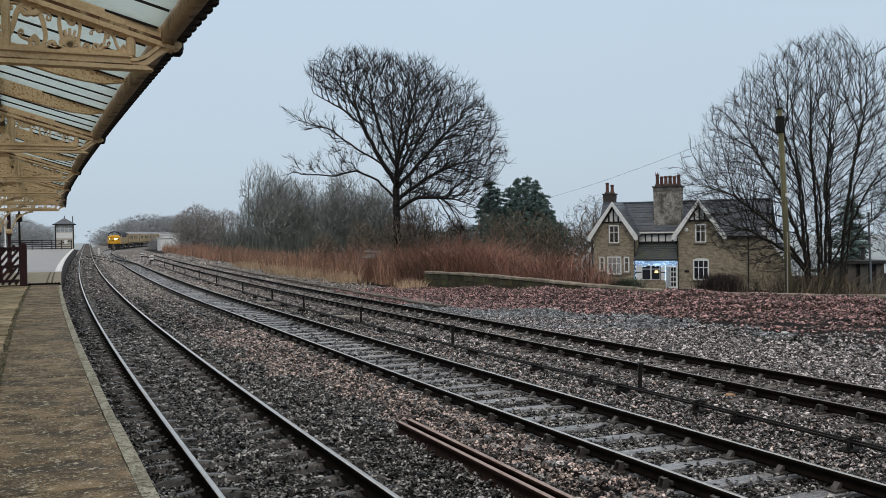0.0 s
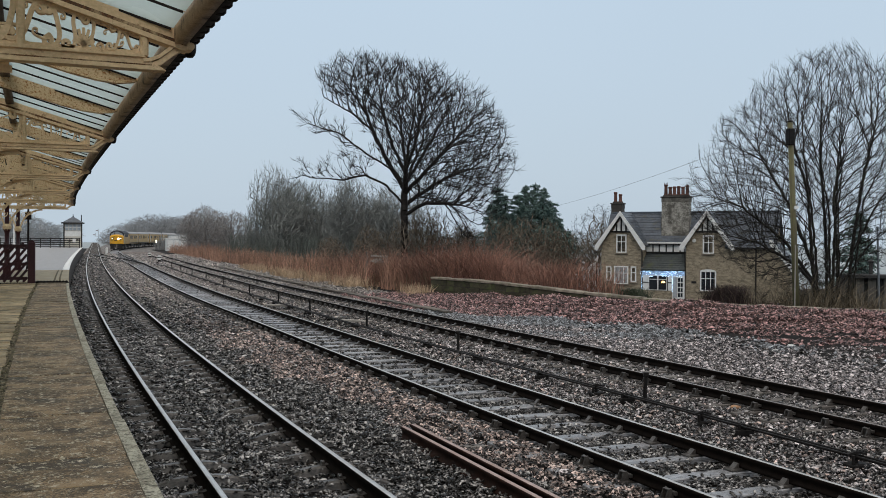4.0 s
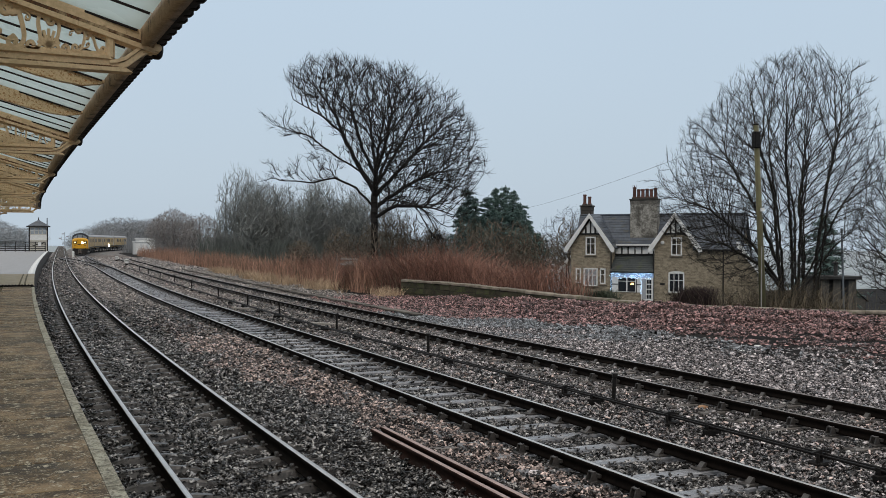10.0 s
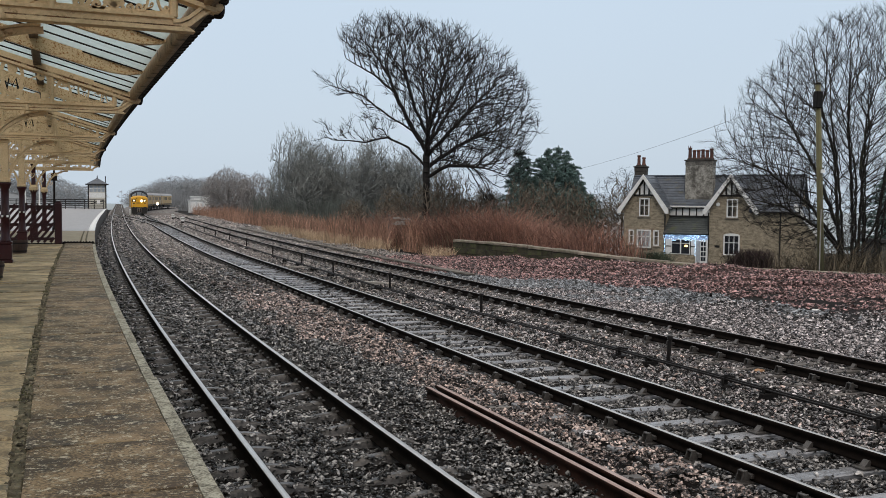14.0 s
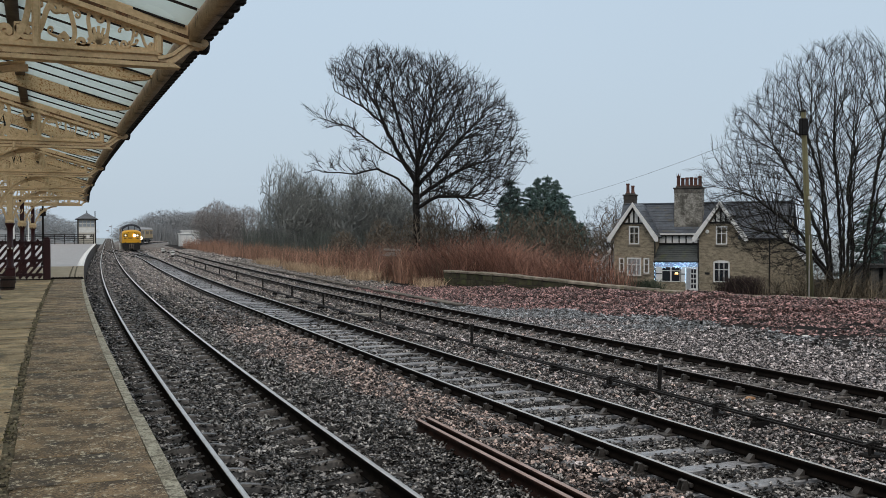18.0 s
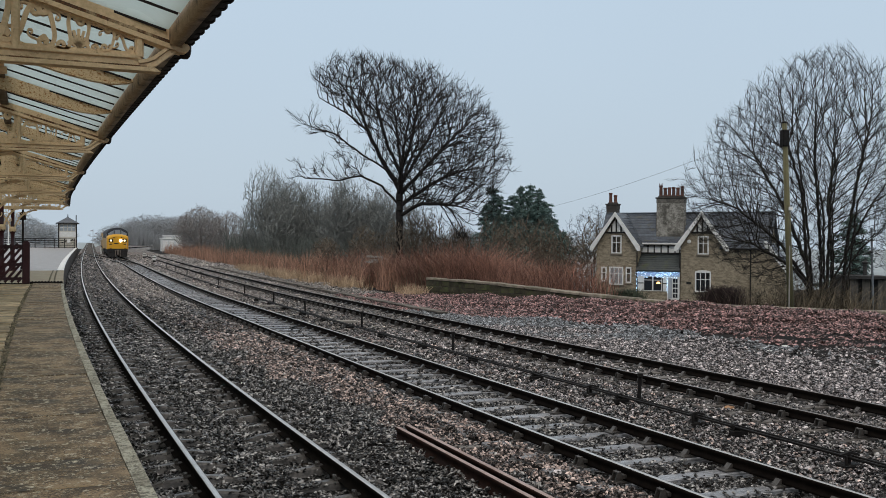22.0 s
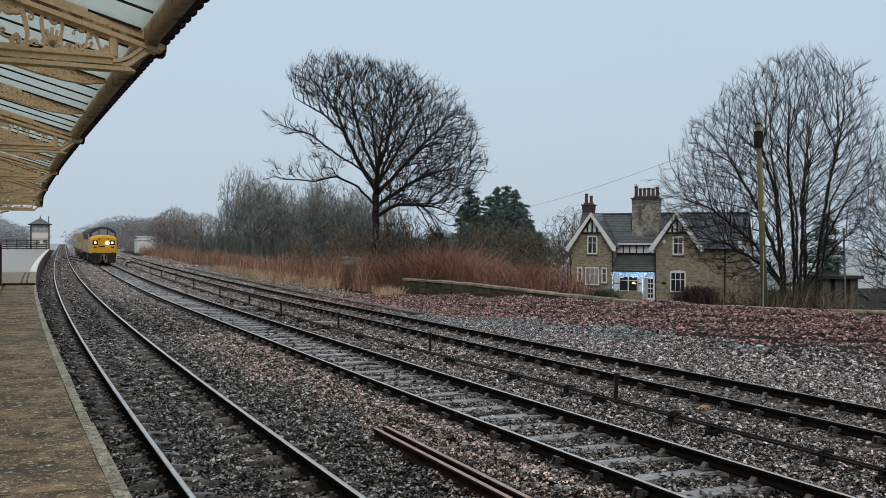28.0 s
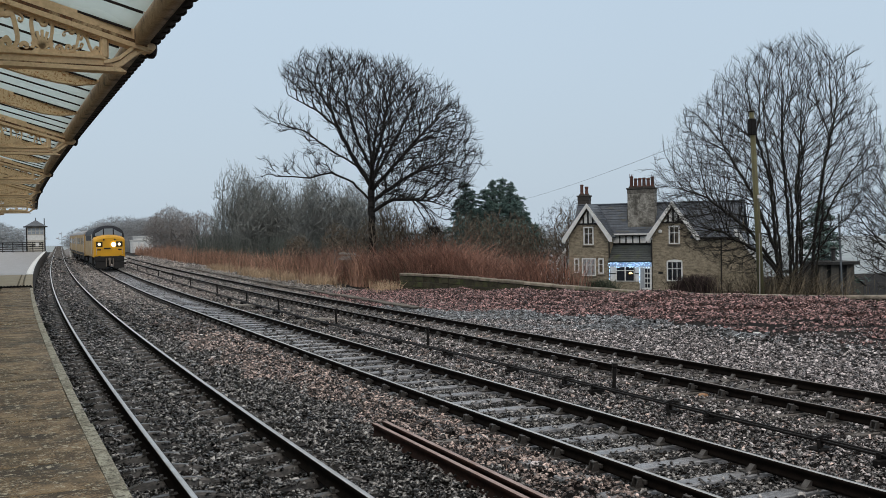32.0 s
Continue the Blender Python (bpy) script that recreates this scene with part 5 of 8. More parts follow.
def build_pole():
    t = thing("telegraph_pole", "tall green-stained wooden telegraph pole by the wall", "pole", pose(27.6, 33.0, -0.9))
    bm = bmesh.new(); cyl(bm, (0, 0, -0.3), (-0.3, 0.2, 8.45), 0.14, 0.105, n=14); part("shaft", bm, M_POLE, t, smooth=True)
    bm = bmesh.new(); box(bm, -0.51, -0.2, -0.02, 0.25, 7.45, 8.15, 0.03); part("junction_box", bm, M_IRON, t)
    bm = bmesh.new(); lathe(bm, [(0.15, 0), (0.15, 0.04), (0.02, 0.12)], 14, pose(-0.3, 0.2, 8.43)); part("cap", bm, M_IRON, t)
    bm = bmesh.new(); box(bm, -0.24, -0.06, -0.09, -0.03, 4.78, 4.92, 0.005); part("plate", bm, M_WHITE, t)
    bm = bmesh.new(); box(bm, -0.185, -0.145, -0.06, 0.0, -0.2, 3.3, 0.01); part("cable_guard", bm, M_CONC, t)
    return t


build_pole()


def wire(label, a, b, sag, r=0.02):
    a, b = Vector(a), Vector(b)
    side = (b - a).cross(Vector((0, 0, 1))).normalized()
    v, f = [], []
    for i in range(15):
        p = a.lerp(b, i / 14) - Vector((0, 0, sag * 4 * (i / 14) * (1 - i / 14)))
        for k in range(5):
            w = 2 * math.pi * k / 5
            v.append(tuple(p + side * r * math.cos(w) + Vector((0, 0, r * math.sin(w)))))
            if i:
                f.append((5 * i + k - 5, 5 * i + (k + 1) % 5 - 5, 5 * i + (k + 1) % 5, 5 * i + k))
    o = arrays("overhead_wire", v, f, M_WIRE, smooth=True)
    tagged(o, label, "wire", "overhead wires")


wire("thin telephone wire from the pole to the house chimney", (27.3, 33.2, 7.2), (46.6, 72.0, 6.6), 0.25, 0.009)
wire("thin telephone wire running past the house", (27.3, 33.2, 7.4), (50.5, 110, 6.2), 0.5, 0.009)


M_LID = mat("dirty concrete lid", (0.17, 0.15, 0.128), (0.08, 0.071, 0.06), rough=0.8, scale=3, fine=30, bump=0.4, vary=0.3)


def build_trough():
    """A line of concrete cable trough lids beyond the sidings."""
    t = thing("cable_trough", "weathered concrete cable trough with loose lids beside the siding", "trough")
    me = bpy.data.meshes.new("lid"); b = bmesh.new(); box(b, -0.17, 0.17, -0.48, 0.48, 0, 0.06, 0.01); b.to_mesh(me); b.free(); me.materials.append(M_LID)
    rnd = random.Random(14)
    y = 33.0
    while y < 96:
        x = curve(y) + 11.75
        shared("lid", me, t, pose(x + rnd.uniform(-0.03, 0.03), y, -0.11 + rnd.uniform(-0.02, 0.02), rnd.uniform(-1.5, 1.5), rnd.uniform(-2, 2), heading(curve, y) + rnd.uniform(-2, 2)))
        y += 1.0


build_trough()


def build_joint_grit():
    rng = np.random.default_rng(41)
    n = 1500
    y = rng.uniform(3, 36.8, n)
    x = np_curve(y) - 0.96 - 1.035 + 0.028 * rng.normal(size=n)
    stones("joint_grit", "grit and crumbled stone in the platform joint", M_GRIT, x, y, np.full(n, PZ - 0.012) + 0.004 * rng.normal(size=n), 0.032, rng, False)
    pts = np.stack([np_curve(y) - 2.005 + 0.03 * rng.normal(size=n), y, np.full(n, PZ - 0.02), np.where(wob(x, y, 1.3, 2) > 0.1, 1.0, 0.25)], 1)
    tufts("joint_weeds", "low moss and weeds growing in the platform joint", "weeds", M_WEED, pts[:1200], rng, 0.035, 0.1, 0.006, 0.9)


M_GRIT = mat("crumbled brown grit", (0.24, 0.198, 0.13), (0.07, 0.057, 0.038), rough=0.9, scale=10, island=0.7)
M_WEED = mat("olive moss", (0.10, 0.10, 0.035), (0.06, 0.058, 0.024), rough=0.9, scale=10, island=0.5, bump=0)


# ---- trees and scrub ----
M_BARK = mat("dark wet bark", (0.020, 0.016, 0.014), (0.010, 0.009, 0.008), rough=0.8, scale=4, fine=30, bump=0.4)
M_BARK2 = mat("grey brown bark", (0.026, 0.022, 0.019), (0.013, 0.011, 0.010), rough=0.8, scale=4, fine=30, bump=0.4, stain=(0.045, 0.048, 0.024), amount=0.3)
# Far twigs and trees: the haze of distance is mixed into these base colours.
M_FARHAZE = mat("grey brown twigs paled for haze", (0.236, 0.247, 0.234), (0.151, 0.159, 0.153), rough=0.9, scale=1, fine=8, island=0.2, bump=0)
M_MIDHAZE = mat("brownish grey twigs with painted haze", (0.29, 0.30, 0.31), (0.245, 0.252, 0.26), rough=0.9, scale=1, fine=8, island=0.08, bump=0)
M_HILLHAZE = mat("hillside twigs greyed for haze", (0.33, 0.345, 0.355), (0.28, 0.292, 0.30), rough=0.9, scale=1, fine=8, island=0.08, bump=0)
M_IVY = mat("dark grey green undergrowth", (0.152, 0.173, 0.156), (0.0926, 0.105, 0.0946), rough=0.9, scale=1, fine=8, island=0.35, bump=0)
M_HAZETWIG = mat("distant twigs greyed for haze", (0.42, 0.45, 0.47), (0.36, 0.385, 0.40), rough=0.9, scale=1, fine=8, island=0.1, bump=0)
M_BRAMBLE = mat("red brown bramble stems", (0.34, 0.178, 0.128), (0.135, 0.071, 0.055), rough=0.8, scale=0.5, fine=6, island=0.6, bump=0)
M_DRYGRASS = mat("dead straw grass", (0.58, 0.43, 0.285), (0.34, 0.245, 0.165), rough=0.85, scale=2, fine=20, island=0.35, bump=0)
M_RUSTGRASS = mat("rusty dead bracken", (0.44, 0.255, 0.178), (0.21, 0.122, 0.09), rough=0.85, scale=0.5, fine=6, island=0.55, bump=0)
M_YEW = mat("dark green conifer needles", (0.13, 0.205, 0.185), (0.075, 0.125, 0.113), rough=0.6, scale=2, fine=20, island=0.5, bump=0)


WIDER = np.array([1, 1, 1, 1, 1, 1, 1.45, 1.45])      # slivers show two thirds of their width
rng_tilt = np.random.default_rng(2)


def tubes(name, segs, material, parent=None, sides=4):
    """Tapered tubes for segments (x0 y0 z0 x1 y1 z1 r0 r1)."""
    s = np.asarray(segs, dtype=float)
    a, b, r0, r1 = s[:, 0:3], s[:, 3:6], s[:, 6], s[:, 7]
    d = b - a
    d /= np.linalg.norm(d, axis=1)[:, None] + 1e-9
    ref = np.where(np.abs(d[:, 2:3]) < 0.9, np.array([[0, 0, 1.0]]), np.array([[1.0, 0, 0]]))
    u = np.cross(d, ref); u /= np.linalg.norm(u, axis=1)[:, None] + 1e-9
    w = np.cross(d, u)
    ang = 2 * np.pi * np.arange(sides) / sides
    ring = u[:, None, :] * np.cos(ang)[None, :, None] + w[:, None, :] * np.sin(ang)[None, :, None]
    v = np.concatenate([a[:, None] + ring * r0[:, None, None], b[:, None] + ring * r1[:, None, None]], 1)
    if sides == 1:
        # slivers for the farthest twigs
        tilt = rng_tilt.uniform(0, np.pi, len(s))[:, None]
        e = u * np.cos(tilt) + w * np.sin(tilt)
        v = np.stack([a - e * r0[:, None], a + e * r0[:, None], b + e * r1[:, None], b - e * r1[:, None]], 1)
        return arrays(name, v.reshape(-1, 3), np.arange(len(s) * 4).reshape(-1, 4), material, parent)
    i = np.arange(sides); j = (i + 1) % sides
    f = np.stack([i, j, j + sides, i + sides], 1)
    f = (f[None] + (np.arange(len(s)) * 2 * sides)[:, None, None]).reshape(-1, 4)
    return arrays(name, v.reshape(-1, 3), f, material, parent, smooth=sides > 3)


def colonize(aims, limbs, rng, step, kill, tip_r, power=2.3, keep=0.35, jitter=0.14, lift=0.0, twig=0.6, twigs=3, fork=0.45, up=0.35, rounds=200, fanout=0.0, stout=9.0):
    """A bare tree whose boughs grow step by step from the given limbs towards the nearest aims of its crown.
    Limbs are (parent, place) rows; gives the thick and the fine segments, each as thick as what it carries."""
    P = [np.array(q, dtype=float) for _, q in limbs]
    par = [k for k, _ in limbs]
    D = [np.array([0, 0, 1.0]) if k < 0 else (P[i] - P[k]) / (np.linalg.norm(P[i] - P[k]) + 1e-9) for i, k in enumerate(par)]
    P, D = np.array(P), np.array(D)
    aims = np.array(aims, dtype=float)
    hub = np.array([0, 0, aims[:, 2].max() * 0.25])
    m = len(aims)
    near, dist, alive = np.zeros(m, int), np.full(m, 1e9), np.ones(m, bool)
    kids = np.zeros(len(P), int)
    fresh = np.arange(len(P))
    for _ in range(rounds):
        q = np.nonzero(alive)[0]
        if not len(q):
            break
        for c in range(0, len(fresh), 800):
            f = fresh[c:c + 800]
            dd = (aims[q] ** 2).sum(1)[:, None] + (P[f] ** 2).sum(1)[None] - 2 * aims[q] @ P[f].T
            k = dd.argmin(1)
            best = np.sqrt(np.maximum(0, dd[np.arange(len(q)), k]))
            w = best < dist[q]
            near[q[w]], dist[q[w]] = f[k[w]], best[w]
        alive[q[dist[q] < kill]] = False
        alive[kids[near] > 2] = False
        q = np.nonzero(alive)[0]
        if not len(q):
            break
        v = aims[q] - P[near[q]]
        v /= np.linalg.norm(v, axis=1)[:, None] + 1e-9
        acc = np.zeros((len(P), 3))
        np.add.at(acc, near[q], v)
        g = np.unique(near[q])
        d = acc[g]
        d /= np.linalg.norm(d, axis=1)[:, None] + 1e-9
        d = d * (1 - keep) + D[g] * keep + rng.normal(0, jitter, (len(g), 3))
        if fanout:
            o = P[g] - hub
            d += fanout * o / (np.linalg.norm(o, axis=1)[:, None] + 1e-9)
        d[:, 2] += lift
        d /= np.linalg.norm(d, axis=1)[:, None] + 1e-9
        kids[g] += 1
        fresh = np.arange(len(P), len(P) + len(g))
        P, D = np.concatenate([P, P[g] + d * step * rng.uniform(0.8, 1.2, (len(g), 1))]), np.concatenate([D, d])
        par += list(g)
        kids = np.concatenate([kids, np.zeros(len(g), int)])
    n = len(P)
    load = np.zeros(n)
    for i in range(n - 1, -1, -1):
        if load[i] == 0:
            load[i] = tip_r ** power
        if par[i] >= 0:
            load[par[i]] += load[i]
    r = np.minimum(load ** (1 / power), stout)
    par = np.array(par)
    i = np.nonzero(par >= 0)[0]
    segs = np.concatenate([P[par[i]], P[i], np.minimum(r[par[i]], r[i] * 1.22)[:, None], r[i][:, None]], 1)
    leaf = np.ones(n, bool)
    leaf[par[i]] = False
    src = np.concatenate([np.repeat(np.nonzero(leaf)[0], twigs), np.nonzero(~leaf & (r < tip_r * 2.6) & (rng.uniform(size=n) < fork))[0]])
    k = len(src)
    e = D[src] * 0.9 + rng.normal(0, 0.38, (k, 3)); e[:, 2] += up; e /= np.linalg.norm(e, axis=1)[:, None]
    L = (twig * rng.uniform(0.4, 1.2, k))[:, None]
    mid = P[src] + e * L * 0.5
    e2 = e + rng.normal(0, 0.2, (k, 3)); e2[:, 2] += up * 0.7; e2 /= np.linalg.norm(e2, axis=1)[:, None]
    one = np.ones((k, 1)) * tip_r
    tw = np.concatenate([np.concatenate([P[src], mid, one * 0.85, one * 0.68], 1), np.concatenate([mid, mid + e2 * L * 0.55, one * 0.68, one * 0.4], 1)])
    big = segs[:, 7] > tip_r * 3.2
    return segs[big], np.concatenate([segs[~big], tw])


RIGHT, DEEP = np.array([math.cos(radians(-20.3)), math.sin(radians(-20.3)), 0]), np.array([-math.sin(radians(-20.3)), math.cos(radians(-20.3)), 0])


def crown_points(rng, n, hs, ls, rs, shell=0.7, depth=0.9, cap=9.0):
    """Aims inside a crown given by its left and right reach at some heights; more of them near its skin."""
    out = []
    h = rng.uniform(hs[0], hs[-1], n * 8)
    left, right = np.interp(h, hs, ls), np.interp(h, hs, rs)
    mid, half = (left + right) / 2, np.maximum(0.1, (right - left) / 2)
    a, q = rng.uniform(0, 2 * np.pi, n * 8), np.sqrt(rng.uniform(0, 1, n * 8))
    edge_in = np.minimum(1, np.minimum(h - hs[0], hs[-1] - h) / (0.25 * (hs[-1] - hs[0])))
    q = np.where(rng.uniform(size=n * 8) < shell * edge_in, 0.55 + 0.45 * q, q)
    q *= 1 + 0.07 * np.sin(a * 5 + h * 0.8)
    k = rng.uniform(size=n * 8) < half / half.max()
    p = (mid + q * np.cos(a) * half)[:, None] * RIGHT + (q * np.sin(a) * np.minimum(cap, half * depth))[:, None] * DEEP
    p[:, 2] = h
    return p[k][:n]


def limb(rows, parent, points, step):
    """Adds a bough through (sideways, deep, height) points to rows; gives its last row's number."""
    q = rows[parent][1]
    for u, w, h in points:
        e = RIGHT * u + DEEP * w + np.array([0, 0, h])
        k = max(1, int(np.linalg.norm(e - q) / step))
        for i in range(1, k + 1):
            sway = 0.10 * step * np.array([math.sin(len(rows) * 1.9), math.sin(len(rows) * 2.7 + 1), 0.6 * math.sin(len(rows) * 1.3)])
            rows.append((parent, q + (e - q) * i / k + sway))
            parent = len(rows) - 1
        q = e
    return parent


def big_tree():
    t = thing("broad_tree", "broad bare winter tree with a dark forking trunk", "tree", pose(28.6, 91.2, -1.0))
    rng = np.random.default_rng(21)
    rows = [(-1, np.zeros(3))]
    limb(rows, 0, ((0.05, 0, 3.5), (0.0, 0.1, 7.5), (0.15, 0.2, 10.5), (-0.2, 0.5, 13.5), (-0.5, 0.7, 16.0)), 0.5)
    at = lambda h: int(h * 2)          # the trunk's row at a height
    left = limb(rows, at(8.6), ((-1.5, 0.2, 11.0), (-3.2, 0.3, 14.4), (-4.2, 0.2, 17.4)), 0.5)
    limb(rows, left - 6, ((-5.4, 0.1, 16.2), (-8.0, -0.2, 17.6)), 0.5)
    limb(rows, left - 3, ((-5.4, 0.6, 18.4), (-6.8, 0.8, 20.0)), 0.5)
    limb(rows, at(10.0), ((-1.2, -0.8, 13.0), (-2.2, -1.4, 16.6)), 0.5)
    limb(rows, at(10.5), ((1.1, -0.6, 13.0), (1.9, -0.9, 17.0)), 0.5)
    limb(rows, at(8.0), ((1.5, -0.8, 9.6), (3.4, -1.2, 11.6), (5.2, -1.5, 13.6)), 0.5)
    limb(rows, at(9.2), ((1.2, 0.9, 11.0), (3.0, 1.6, 14.2), (4.0, 1.8, 16.2)), 0.5)
    limb(rows, at(7.0), ((1.6, 1.2, 8.2), (4.0, 2.0, 9.8), (6.6, 2.4, 10.8)), 0.5)
    limb(rows, at(9.0), ((0.6, 2.0, 10.8), (1.8, 3.6, 13.8)), 0.5)
    limb(rows, at(8.4), ((0.2, -2.0, 10.4), (0.8, -3.6, 13.8)), 0.5)
    # long open boughs
    limb(rows, at(7.4), ((-1.7, -0.6, 8.9), (-3.8, -0.9, 9.9), (-5.8, -1.0, 9.4), (-9.2, -1.2, 9.6)), 0.5)
    limb(rows, left - 14, ((-4.0, -0.8, 12.2), (-6.2, -1.2, 13.9), (-9.6, -1.4, 14.9)), 0.5)
    limb(rows, at(6.2), ((2.2, -1.2, 7.2), (5.5, -2.0, 7.0), (7.6, -2.2, 6.3)), 0.5)
    p = crown_points(rng, 6900, (7.0, 8.6, 10.6, 13.6, 16.2, 18.3, 19.6, 20.5, 21.1), (0.6, -0.6, -1.6, -3.2, -5.5, -8.5, -8.3, -6.6, -5.0), (7.4, 9.8, 10.3, 10.0, 8.9, 6.4, 3.6, 0.6, -3.6), 0.3)
    extra = []
    for u0, u1, h0, h1, sp, cnt in ((-3.5, -10.0, 9.6, 10.2, 0.5, 60), (-4.5, -10.0, 13.2, 15.2, 0.5, 70), (-3.0, -6.5, 11.0, 11.6, 0.8, 40), (2.5, 8.6, 7.0, 6.0, 0.5, 60), (3.5, 6.0, 5.4, 4.2, 0.5, 26)):
        q = rng.uniform(0, 1, cnt)
        g = (u0 + (u1 - u0) * q)[:, None] * RIGHT + rng.normal(-0.8, 1.0, cnt)[:, None] * DEEP
        g[:, 2] = h0 + (h1 - h0) * q + rng.normal(0, sp, cnt)
        extra.append(g)
    thick, fine = colonize(np.concatenate([p] + extra), rows, rng, 0.40, 0.42, 0.0142, 2.42, 0.42, 0.10, 0.04, 0.95, 2, 0.4, 0.28, fanout=0.55, stout=0.36)
    tubes("trunk", np.concatenate([thick, [(0, 0, -0.3, 0, 0, 0.6, 0.50, 0.37)]]), M_BARK, t, 7)
    o = tubes("crown", fine * WIDER, M_BARK, t, 1)
    tagged(o, "dense bare twigs", kind="stuff")


def stem_tree(name, label, x, y, z, env, n, seed, stems, step, kill, tip_r, twig, tall, lean=0.0, boughs=()):
    """Several upright stems from one foot; env gives (height, left, right) of the crown, stems their spread at the foot."""
    t = thing(name, label, "tree", pose(x, y, z))
    rng = np.random.default_rng(seed)
    rows = [(-1, np.array([0, 0, -0.3]))]
    for a in stems:
        w = rng.uniform(-0.5, 0.5)
        h = tall * rng.uniform(0.75, 1.0)
        limb(rows, 0, ((lean + a * 0.9, w, 0.5), (lean + a * 1.15, w * 1.6, h * 0.4), (lean + a * 1.5 + rng.normal(0, 0.15), w * 2.6, h * 0.75), (lean + a * 2.1 + rng.normal(0, 0.2), w * 3.4, h)), step * 1.3)
    for b in boughs:
        limb(rows, 0, b, step * 1.3)
    hs, ls, rs = zip(*env)
    p = crown_points(rng, n, hs, ls, rs, 0.2, 0.85)
    thick, fine = colonize(p, rows, rng, step, kill, tip_r, 2.5, 0.42, 0.10, 0.06, twig, 2, 0.5, 0.25, fanout=0.60, stout=0.15)
    tubes("trunk", thick, M_BARK2, t, 6)
    o = tubes("crown", fine, M_BARK2, t, 3)
    tagged(o, "dense bare twigs", kind="stuff")


big_tree()
stem_tree("multi_stemmed_tree", "tall bare multi-stemmed winter tree behind the pole", 33.2, 38.4, -1.3, ((1.6, -1.8, 1.6), (3.0, -4.4, 2.6), (4.6, -5.7, 3.6), (6.4, -6.2, 4.6), (7.6, -5.4, 5.0), (8.8, -4.7, 4.7), (10.2, -3.9, 4.3), (11.3, -3.2, 3.9), (12.0, -2.4, 3.7), (12.6, -1.1, 3.0), (13.0, 0.2, 2.0)), 8600, 33, (-0.95, -0.7, -0.45, -0.2, 0.0, 0.2, 0.42, 0.65, 0.85), 0.22, 0.23, 0.0059, 0.42, 9.4, 0.85, (((0.3, 0.2, 1.4), (-1.4, 0.5, 3.9), (-3.4, 0.6, 5.5), (-5.0, 0.5, 6.1)), ((0.4, -0.3, 1.0), (-1.2, -0.8, 2.7), (-3.2, -1.0, 3.8), (-4.6, -1.2, 4.1)), ((0.2, 0.6, 2.4), (-0.9, 1.4, 5.8), (-2.2, 1.8, 8.2)), ((1.4, 0.3, 1.8), (2.8, 0.5, 3.7), (4.2, 0.6, 4.8)), ((1.3, -0.3, 2.6), (2.6, -0.7, 5.6), (3.8, -0.9, 7.4))))
stem_tree("slender_tree", "slender bare winter tree near the sheds", 39.6, 37.2, -1.6, ((1.2, -0.6, 0.6), (3, -1.8, 1.8), (6, -2.3, 2.3), (8, -1.5, 1.5), (9.4, -0.3, 0.3)), 1500, 71, (-0.05, 0.1), 0.22, 0.24, 0.0066, 0.36, 5.5)


def small_tree(x, y, z, h, w, seed, label, material):
    t = thing("bare_tree", label, "tree", pose(x, y, z), "slender bare trees")
    rng = np.random.default_rng(seed)
    rows = [(-1, np.array([0, 0, -0.2]))]
    limb(rows, 0, ((0, 0, h * 0.22), (0.1, 0.1, h * 0.5)), 0.3)
    limb(rows, 4, ((0.5, 0.3, h * 0.45),), 0.3)
    p = crown_points(rng, 1100, (h * 0.2, h * 0.4, h * 0.65, h * 0.85, h), (-w * 0.4, -w * 0.9, -w, -w * 0.7, -w * 0.2), (w * 0.4, w * 0.9, w, w * 0.7, w * 0.2))
    thick, fine = colonize(p, rows, rng, 0.26, 0.26, 0.0085, 2.15, 0.32, 0.1, 0.05, 0.4, 2, fanout=0.3)
    tubes("trunk", thick, material, t, 5)
    tagged(tubes("crown", fine, material, t, 3), kind="stuff")


small_tree(46.5, 83.5, -2.2, 8.2, 3.6, 5, "slender bare tree beside the house", M_BARK2)
small_tree(41.5, 39.5, -1.6, 7.0, 2.6, 9, "slender bare tree near the sheds", M_BARK2)


